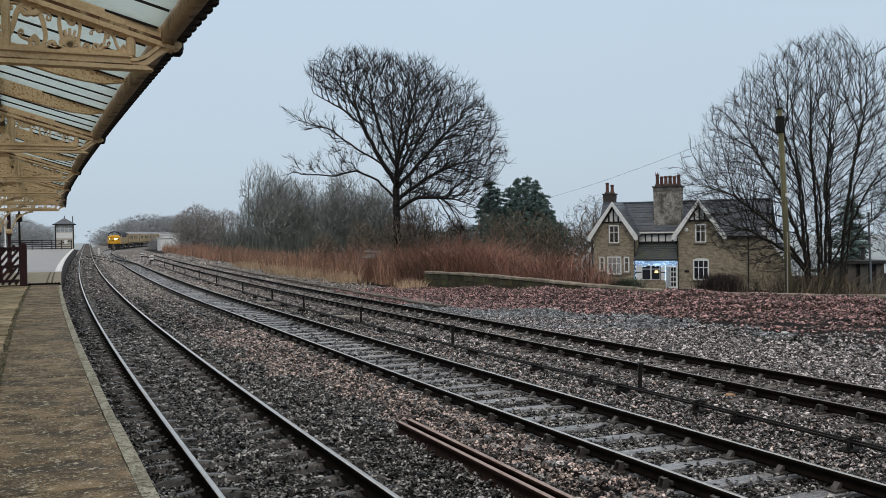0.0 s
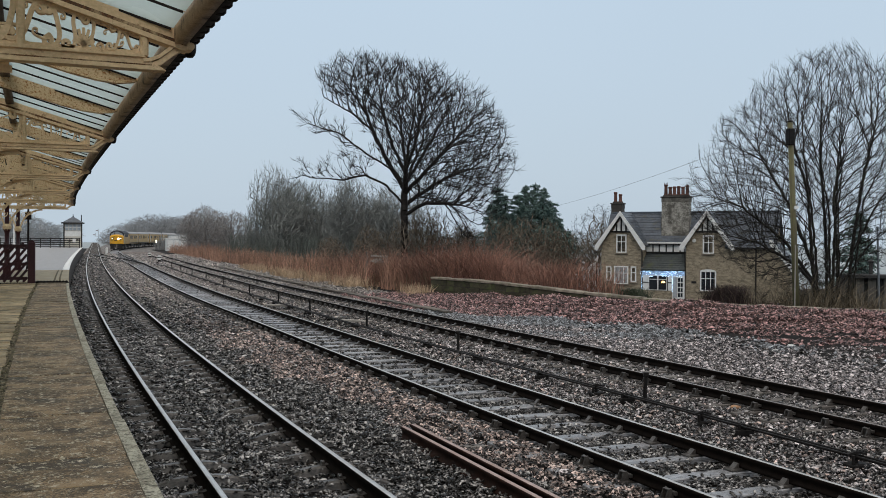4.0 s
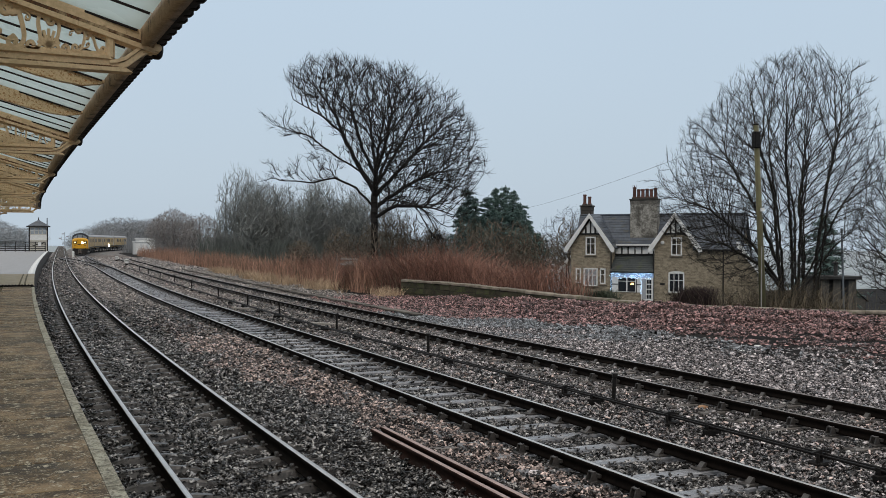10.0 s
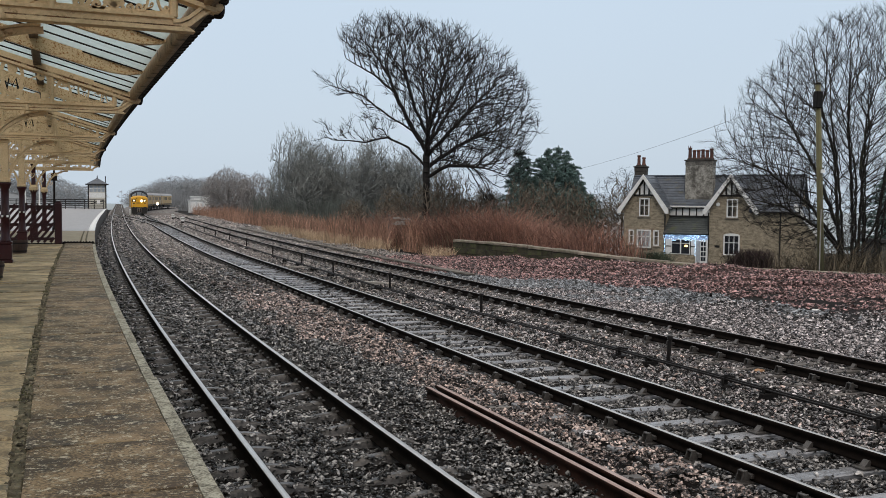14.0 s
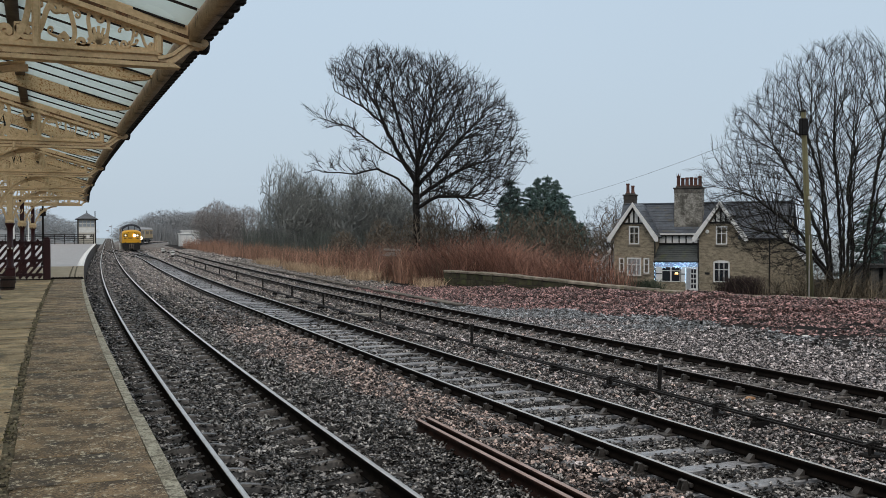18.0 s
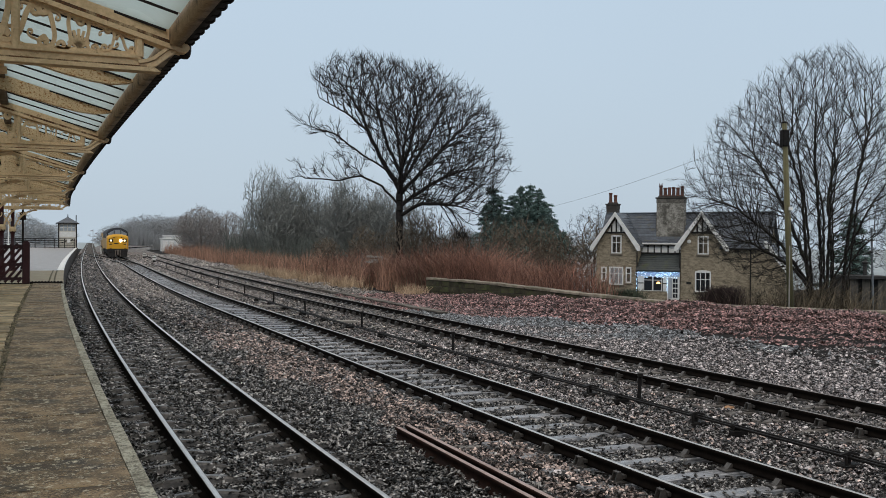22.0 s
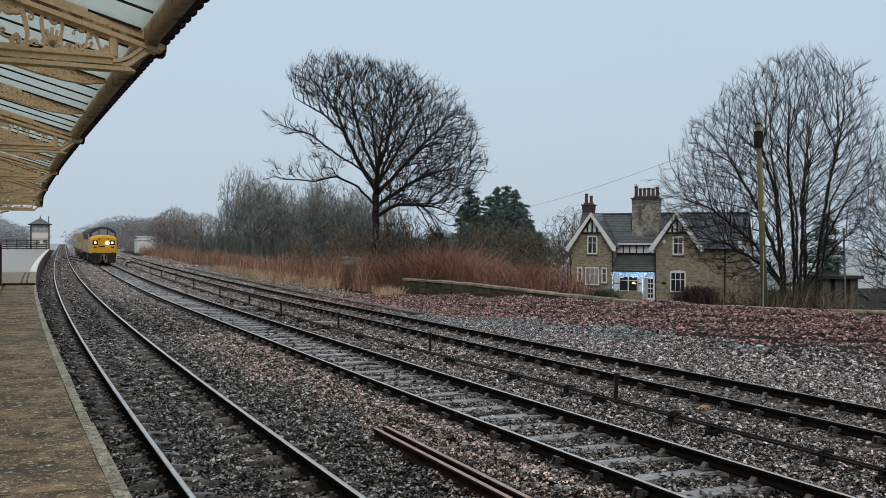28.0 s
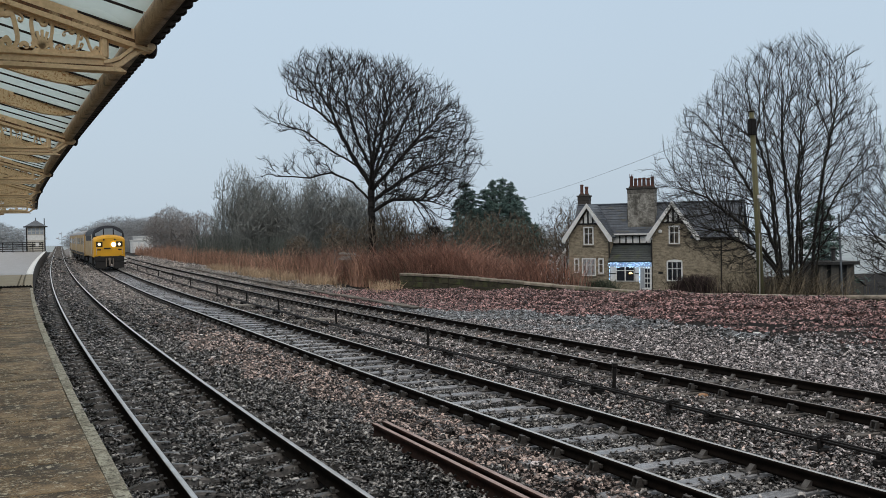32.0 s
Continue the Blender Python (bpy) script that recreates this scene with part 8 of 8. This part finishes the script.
def build_signal_box():
    z = PZ + rise(161) - 0.1
    t = thing("signal_box", "cream timber signal box with a hipped slate roof", "signal box", pose(-3.45, 161.4, z) @ Matrix.Diagonal((0.86, 0.9, 0.84, 1)))
    bm = bmesh.new(); box(bm, -1.45, 1.45, 0, 4.5, 0, 2.2); part("base", bm, M_CREAMWOOD, t)
    bm = bmesh.new(); box(bm, -1.48, 1.48, -0.02, 4.52, 2.2, 3.15); part("boarding", bm, M_WHITE, t)
    bm = bmesh.new(); box(bm, -1.45, 1.45, 0, 4.5, 3.15, 4.7); part("cabin", bm, M_CREAMWOOD, t)
    for i in range(4):
        bm = bmesh.new(); x = -1.02 + 0.68 * i; box(bm, x - 0.27, x + 0.27, -0.05, -0.005, 3.3, 4.45); p = part("window", bm, M_SBPANE, t)
        bm = bmesh.new(); box(bm, x - 0.29, x + 0.29, -0.07, -0.051, 3.84, 3.92); part("glazing_bar", bm, M_WHITE, p)
    for x in (-1.5, 1.5):
        bm = bmesh.new(); box(bm, x - 0.11, x + 0.11, -0.08, 0.12, 0, 4.7); part("corner_post", bm, M_TIMBER, t)
    bm = bmesh.new()
    a = [bm.verts.new(p) for p in ((-1.95, -0.5, 4.7), (1.95, -0.5, 4.7), (1.95, 5.0, 4.7), (-1.95, 5.0, 4.7), (0, 1.5, 5.95), (0, 3.0, 5.95))]
    for f in ((0, 1, 4), (1, 2, 5, 4), (2, 3, 5), (3, 0, 4, 5), (3, 2, 1, 0)):
        bm.faces.new([a[i] for i in f])
    part("roof", bm, M_SLATE, t)
    bm = bmesh.new(); box(bm, -2.0, 2.0, -0.55, -0.45, 4.55, 4.78); part("fascia", bm, M_TIMBER, t)
    bm = bmesh.new(); lathe(bm, [(0.12, 0), (0.05, 0.2), (0.09, 0.3), (0.02, 0.5)], 8, pose(0, 1.5, 5.9)); part("finial", bm, M_TIMBER, t)
    bm = bmesh.new(); cyl(bm, (1.4, 3.2, 4.8), (1.4, 3.2, 6.3), 0.08, n=8); part("stove_pipe", bm, M_TIMBER, t)
    bm = bmesh.new()
    prism(bm, [(-1.6, 1.0), (1.0, 1.75), (1.0, 1.62), (-1.6, 0.88)], -0.5, -0.42); part("stair_rail", bm, M_TIMBER, t)


build_signal_box()


def build_railing():
    t = thing("platform_railing", "dark post and rail fence at the far end of the platform", "railing", pose(0, 157, PZ + rise(157)))
    for i in range(21):
        bm = bmesh.new(); x = -29.81 + 1.37 * i; box(bm, x - 0.06, x + 0.06, -0.06, 0.06, 0, 1.5, 0.01); part("post", bm, M_TIMBER, t)
    for z in (0.10, 0.42, 0.75, 1.08, 1.36):
        bm = bmesh.new(); box(bm, -29.9, -2.3, -0.03, 0.03, z, z + 0.12); part("rail", bm, M_TIMBER, t)
    bm = bmesh.new(); box(bm, -3.4, -2.95, -0.1, -0.06, 0.85, 1.4); part("notice", bm, M_WHITE, t)


build_railing()
for k, (lx, ly) in enumerate(((-9.3, 126.5), (-6.1, 88.0), (-5.4, 62.0))):
    t = thing("platform_lamp", "slender white lamp post on the platform", "lamp post", pose(lx, ly, PZ + rise(ly)), "platform lamps")
    bm = bmesh.new(); cyl(bm, (0, 0, 0), (0, 0, 5.2), 0.09, 0.06, n=8); part("post", bm, M_WHITE, t)
    bm = bmesh.new(); lathe(bm, [(0.14, 0), (0.14, 0.8), (0.1, 0.85)], 10); part("base", bm, M_WHITE, t)
    bm = bmesh.new(); box(bm, -0.15, 0.6, -0.1, 0.1, 5.15, 5.3, 0.02); part("lantern", bm, M_WHITE, t)


M_CABINET = mat("off-white cabinet paint", (0.66, 0.67, 0.67), (0.50, 0.51, 0.51), rough=0.5, scale=2, fine=20, bump=0.1, stain=(0.30, 0.29, 0.26), amount=0.2)


def build_cabinet(x, y, w, h, d, label):
    t = thing("relay_cabinet", label, "cabinet", pose(x, y, rise(y) - 0.25), "relay cabinets")
    bm = bmesh.new(); box(bm, 0, w, 0, d, 0, h, 0.03); part("body", bm, M_CABINET, t)
    bm = bmesh.new(); box(bm, -0.15, w + 0.15, -0.15, d + 0.1, h, h + 0.14, 0.03); part("roof", bm, M_WHITE, t)
    for i in range(2):
        bm = bmesh.new(); xx = w * (0.15 + 0.4 * i); box(bm, xx, xx + w * 0.3, -0.03, 0.0, 0.2, h - 0.25, 0.01); part("door", bm, M_WHITE, t)


build_cabinet(13.3, 204, 3.0, 2.5, 2.5, "pale grey relay cabinet with a white flat roof")
build_cabinet(14.4, 213, 3.9, 3.2, 2.5, "tall pale relay cabinet beside the line")


# Post colour holds the mist: pale blue-grey instead of its own paint.
M_FAINT = mat("signal post coloured pale for mist", (0.50, 0.55, 0.60), (0.44, 0.49, 0.53), rough=0.9, scale=2, bump=0)


def build_semaphore():
    t = thing("semaphore_signal", "far bracket semaphore signal in the mist", "signal", pose(0.6, 335, rise(335)))
    M = M_FAINT
    for x, h in ((0, 5.0), (1.3, 4.2), (-0.9, 3.6)):
        bm = bmesh.new(); cyl(bm, (x, 0, 0 if x == 0 else 2.6), (x, 0, h), 0.12, n=6); part("post", bm, M, t)
        bm = bmesh.new(); box(bm, x - 0.8, x + 0.1, -0.05, 0.05, h - 0.7, h - 0.4); part("arm", bm, M_HAZERED, t)
    bm = bmesh.new(); box(bm, -1.1, 1.5, -0.2, 0.2, 2.5, 2.65); part("bracket", bm, M, t)


# Arm colour washed out to grey to stand for mist.
M_HAZERED = mat("red signal arm greyed for mist", (0.46, 0.44, 0.46), rough=0.8)
build_semaphore()


def build_boards():
    """Pale sheets and boards stacked on posts in a gap of the scrub."""
    t = thing("board_stack", "weathered pale boards stacked on short posts in the scrub", "boards", pose(17.2, 59.7, ground_z(17.2, 59.7), 0, 0, -16))
    for x in (-0.9, 0.9):
        bm = bmesh.new(); box(bm, x - 0.06, x + 0.06, -0.06, 0.06, -0.1, 2.35 if x < 0 else 2.15, 0.01); part("post", bm, M_SHEDWOOD, t)
    for i, (x0, x1, z, a) in enumerate(((-0.75, 0.35, 2.02, 3), (-0.4, 0.85, 1.82, -4), (-0.8, 0.8, 1.68, 1))):
        bm = bmesh.new(); box(bm, x0, x1, -0.10 - 0.05 * i, -0.065 - 0.05 * i, z, z + 0.13, 0.008); part("board", bm, M_CONC, t).matrix_basis = pose(0, 0, 0, 0, a, 0)


build_boards()


# ---- the train ----
M_YELLOW = mat("deep warning yellow paint", (0.68, 0.35, 0.016), (0.58, 0.29, 0.013), rough=0.4, scale=2, fine=20, bump=0.05, stain=(0.42, 0.24, 0.04), amount=0.15)
M_COACH = mat("grimy yellow coach paint", (0.42, 0.275, 0.095), (0.32, 0.21, 0.08), rough=0.5, scale=1.5, fine=15, bump=0.05, stain=(0.25, 0.18, 0.09), amount=0.3)
M_ROOFDARK = mat("dark blue grey roof paint", (0.0225, 0.025, 0.0325), (0.015, 0.0165, 0.021), rough=0.6, spec=0.15, scale=2)
M_ROOFGREY = mat("grey coach roof", (0.33, 0.33, 0.34), (0.24, 0.24, 0.25), rough=0.6, scale=2)
M_UNDER = mat("sooty underframe", (0.022, 0.020, 0.019), (0.013, 0.012, 0.012), rough=0.7, scale=4)
# Pane colour lightened to imitate sky reflected in the screens.
M_SCREEN = mat("windscreen glass with painted sky reflection", (0.34, 0.39, 0.43), (0.26, 0.30, 0.34), rough=0.06, scale=1, bump=0, gloss_var=0.02)
M_PLOUGH = mat("bare plough steel", (0.20, 0.17, 0.14), (0.12, 0.10, 0.085), rough=0.5, metal=0.3, scale=4)
M_LAMP = glow("warm marker lamp", (1.0, 0.80, 0.45), 1.7)
M_HEAD = glow("bright headlight", (1.0, 0.90, 0.70), 8.0)
M_GREYPANEL = mat("pale grey side stripe", (0.48, 0.46, 0.43), (0.40, 0.38, 0.35), rough=0.5, scale=3)
GAP, SPEED, FRONT = 0.9, 4.15, 88.5


def section(w, h0, h1, r=0.55, top=0.5):
    """Half-round-shouldered cross-section of a vehicle body (x, z)."""
    pts = [(-w, h0), (w, h0), (w, h1 - top)]
    for i in range(1, 8):
        a = math.pi * i / 8
        pts.append((w * math.cos(a), h1 - top + top * math.sin(a)))
    pts.append((-w, h1 - top))
    return pts


def loft(bm, rings):
    """Skins a row of rings [(points, y)] of equal length."""
    rows = [[bm.verts.new((x, y, z)) for x, z in pts] for pts, y in rings]
    k = len(rows[0])
    for p, q in zip(rows[:-1], rows[1:]):
        for i in range(k):
            bm.faces.new((p[i], p[(i + 1) % k], q[(i + 1) % k], q[i]))
    bm.faces.new(rows[0][::-1]); bm.faces.new(rows[-1])
    bmesh.ops.recalc_face_normals(bm, faces=bm.faces)


def bogie(parent, y, n=2):
    bm = bmesh.new()
    for s in (-1, 1):
        box(bm, s * 0.98 - 0.07, s * 0.98 + 0.07, y - 1.9, y + 1.9, 0.42, 0.78, 0.03)
    box(bm, -0.9, 0.9, y - 0.3, y + 0.3, 0.45, 0.75)
    b = part("bogie", bm, M_UNDER, parent)
    for i in range(n):
        yy = y + (i - (n - 1) / 2) * (2.6 if n == 2 else 1.85)
        for s in (-1, 1):
            bm = bmesh.new(); cyl(bm, (s * 0.69, yy, 0.50), (s * 0.82, yy, 0.50), 0.50, n=20); part("wheel", bm, M_UNDER, b)


def build_loco():
    t = thing("diesel_locomotive", "yellow diesel locomotive with a rounded nose and lit headlights", "locomotive", pose(0, 0, 0))
    W = 1.33
    bm = bmesh.new(); loft(bm, [(section(W, 1.15, 3.86, top=0.78), 2.0), (section(W, 1.15, 3.86, top=0.78), 18.3)]); part("body", bm, M_COACH, t, "dusty yellow body side")
    bm = bmesh.new(); loft(bm, [([(x * 1.005, z + 0.012) for x, z in section(W, 3.05, 3.88, top=0.78)], 2.0), ([(x * 1.005, z + 0.012) for x, z in section(W, 3.05, 3.88, top=0.78)], 18.3)]); part("roof", bm, M_ROOFDARK, t)
    # nose: full width, flat below, domed on top
    def nose(w, zt, zb=1.12):
        pts = [(-w, zb), (w, zb), (w, zt - 0.42)]
        for i in range(1, 8):
            a = math.pi * i / 8
            pts.append((w * math.cos(a), zt - 0.42 + 0.42 * math.sin(a)))
        return pts + [(-w, zt - 0.42)]
    bm = bmesh.new(); loft(bm, [(nose(1.16, 2.78), 0.0), (nose(1.27, 2.92), 0.10), (nose(1.32, 3.02), 0.35), (nose(W, 3.10), 1.25)]); part("nose", bm, M_YELLOW, t, "bright yellow nose end")
    # cab above the nose, raked screens
    def cab(w, zt, zb):
        d = min(0.78, zt - zb - 0.05)
        pts = [(-w, zb), (w, zb), (w, zt - d)]
        for i in range(1, 12):
            a = math.pi * i / 12
            pts.append((w * math.cos(a), zt - d + d * math.sin(a)))
        return pts + [(-w, zt - d)]
    bm = bmesh.new(); loft(bm, [(cab(1.28, 3.08, 2.45), 0.98), (cab(1.31, 3.60, 2.45), 1.25), (cab(1.32, 3.86, 2.45), 1.55), (cab(W, 3.90, 2.45), 2.05)]); part("cab_roof", bm, M_ROOFDARK, t, "dark blue grey cab roof round the screens")
    for x0, x1, z0, z1, zc in ((-1.12, -0.46, 2.96, 3.16, 3.54), (-0.36, 0.36, 3.02, 3.60, 3.60), (0.46, 1.12, 2.96, 3.54, 3.16)):
        bm = bmesh.new()
        y = lambda z: 0.80 + (z - 3.0) * 0.62
        v = [(x0, z0), (x1, z0), (x1, zc), (x0, z1)]
        f = bm.faces.new([bm.verts.new((x, y(z) + 0.03 * abs(x) - 0.02, z)) for x, z in v])
        bmesh.ops.solidify(bm, geom=[f], thickness=0.03); part("windscreen", bm, M_SCREEN, t)
    for s in (-1, 1):
        bm = bmesh.new(); box(bm, s * 0.82 - 0.27, s * 0.82 + 0.27, -0.03, 0.05, 2.00, 2.46, 0.03); lb = part("lamp_box", bm, M_UNDER, t)
        bm = bmesh.new(); cyl(bm, (s * 0.82, -0.055, 2.23), (s * 0.82, -0.03, 2.23), 0.125, n=16); part("marker_lamp", bm, M_LAMP, lb, "glowing marker lamp")
        bm = bmesh.new(); box(bm, s * 0.85 - 0.15, s * 0.85 + 0.15, -0.03, 0.03, 1.70, 1.82, 0.02); part("grille", bm, M_UNDER, t)
        bm = bmesh.new(); cyl(bm, (s * 0.87, -0.42, 1.02), (s * 0.87, 0.1, 1.02), 0.10, n=12); cyl(bm, (s * 0.87, -0.47, 1.02), (s * 0.87, -0.42, 1.02), 0.23, n=16); part("buffer", bm, M_UNDER, t)
        bm = bmesh.new(); cyl(bm, (s * 1.05, -0.02, 1.35), (s * 1.05, -0.06, 2.0), 0.018, n=6); part("handrail", bm, M_GREYPANEL, t)
        bm = bmesh.new(); box(bm, s * 1.345 - 0.012, s * 1.345 + 0.012, 2.1, 2.75, 1.35, 3.1, 0.01); part("cab_door", bm, M_GREYPANEL, t)
        bm = bmesh.new(); box(bm, s * 1.345 - 0.012, s * 1.345 + 0.012, 1.35, 2.0, 2.5, 3.0, 0.01); part("cab_window", bm, M_SCREEN, t)
        bm = bmesh.new(); box(bm, s * 1.34 - 0.012, s * 1.34 + 0.012, 4.0, 15.0, 2.55, 3.05, 0.01); part("side_grille", bm, M_ROOFDARK, t)
    bm = bmesh.new(); cyl(bm, (0.36, -0.07, 2.20), (0.36, -0.02, 2.20), 0.18, n=20); part("headlight", bm, M_HEAD, t, "dazzling headlight")
    bm = bmesh.new(); box(bm, -0.45, 0.1, -0.03, 0.02, 1.80, 1.92); part("number_bar", bm, M_UNDER, t)
    for x in (-0.45, 0.45):
        bm = bmesh.new(); lathe(bm, [(0.07, 0), (0.07, 0.06), (0.02, 0.1)], 10, pose(x, -0.02, 2.62, 90, 0, 0)); part("lamp_bracket", bm, M_UNDER, t)
    bm = bmesh.new(); box(bm, -1.22, 1.22, -0.02, 0.35, 0.72, 1.2, 0.03); part("buffer_beam", bm, M_UNDER, t)
    bm = bmesh.new(); prism(bm, [(-1.15, 0.18), (-0.35, 0.12), (-0.30, 0.72), (-1.15, 0.72)], -0.32, -0.22); part("snow_plough", bm, M_UNDER, t); bm = bmesh.new(); prism(bm, [(0.35, 0.12), (1.15, 0.18), (1.15, 0.72), (0.30, 0.72)], -0.32, -0.22); part("snow_plough", bm, M_UNDER, t)
    for x in (-0.28, 0.28):
        bm = bmesh.new(); cyl(bm, (x, -0.25, 1.0), (x, -0.33, 0.30), 0.05, n=8); part("hose", bm, M_PLOUGH, t)
    bm = bmesh.new(); box(bm, -0.12, 0.12, -0.42, 0, 0.85, 1.05, 0.02); box(bm, -0.09, 0.09, -0.45, -0.36, 0.35, 0.95, 0.02); part("coupling", bm, M_PLOUGH, t)
    bogie(t, 4.0, 3); bogie(t, 14.6, 3)
    bm = bmesh.new(); box(bm, -1.15, 1.15, 7.0, 11.5, 0.35, 1.15, 0.05); part("fuel_tank", bm, M_UNDER, t)
    bm = bmesh.new(); loft(bm, [(section(1.25, 1.15, 3.7), 18.3), (section(1.1, 1.15, 2.9), 18.7)]); part("rear_end", bm, M_YELLOW, t)
    return t


def build_coach(i):
    t = thing("railway_coach", "grimy yellow coach with a grey roof and dark windows", "coach", pose(0, 0, 0), "train coaches")
    W, L = 1.38, 19.6
    bm = bmesh.new(); loft(bm, [(section(W, 1.0, 3.72), 0.0), (section(W, 1.0, 3.72), L)]); part("body", bm, M_COACH, t)
    bm = bmesh.new(); loft(bm, [([(x * 1.006, z + 0.014) for x, z in section(W, 3.2, 3.74)], -0.02), ([(x * 1.006, z + 0.014) for x, z in section(W, 3.2, 3.74)], L + 0.02)]); part("roof", bm, M_ROOFGREY, t)
    for s in (-1, 1):
        for k in range(8):
            if (k + i) % 4 == 3:
                continue
            y = 1.6 + 2.25 * k
            bm = bmesh.new(); box(bm, s * (W + 0.002) - 0.012, s * (W + 0.002) + 0.012, y, y + 1.25, 2.15, 2.85, 0.02); part("window", bm, M_PANE, t)
        for y in (0.4, L - 1.1):
            bm = bmesh.new(); box(bm, s * (W + 0.002) - 0.012, s * (W + 0.002) + 0.012, y, y + 0.7, 1.2, 3.05, 0.02); part("door", bm, M_GREYPANEL, t)
        bm = bmesh.new(); box(bm, s * (W + 0.001) - 0.01, s * (W + 0.001) + 0.01, 0.0, L, 1.05, 1.3); part("sole_bar", bm, M_UNDER, t)
    for y in (-0.02, L - 0.02):
        bm = bmesh.new(); box(bm, -0.55, 0.55, y, y + 0.04, 1.1, 3.2, 0.02); part("gangway", bm, M_UNDER, t)
    if i == 2:
        bm = bmesh.new(); cyl(bm, (W - 0.05, 9.6, 1.35), (W + 0.12, 9.5, 1.33), 0.30, n=16); part("inspection_lamp", bm, M_HEAD, t, "glowing inspection lamp on the body side")
    bm = bmesh.new(); box(bm, -1.1, 1.1, 6.5, 13, 0.4, 1.0, 0.05); part("equipment_box", bm, M_UNDER, t)
    bogie(t, 2.6); bogie(t, L - 2.6)
    return t


loco = build_loco()
coaches = [build_coach(i) for i in range(4)]


def vehicle_pose(y, length):
    """A vehicle whose front stands at y on the middle track and which trails back along it."""
    a = Vector((c2(y + 2), y + 2, rise(y + 2)))
    b = Vector((c2(y + length - 2), y + length - 2, rise(y + length - 2)))
    d = (b - a).normalized()
    o = a - d * 2
    m = d.to_track_quat('Y', 'Z').to_matrix().to_4x4()
    return Matrix.Translation(o) @ m


build_slabs()


def motions():
    times = [0.0, 2.0, 4.0, 6.0, 8.0, 10.0, 12.0, 14.0, 16.0, 18.0, 20.0, 22.0, 24.0, 26.0, 28.0, 30.0, 32.0]
    walk(loco, [(t, vehicle_pose(FRONT + SPEED * (32 - t), 18.7)) for t in times])
    for i, c in enumerate(coaches):
        walk(c, [(t, vehicle_pose(FRONT + SPEED * (32 - t) + 18.7 + GAP + (19.6 + GAP) * i, 19.6)) for t in times])


motions()
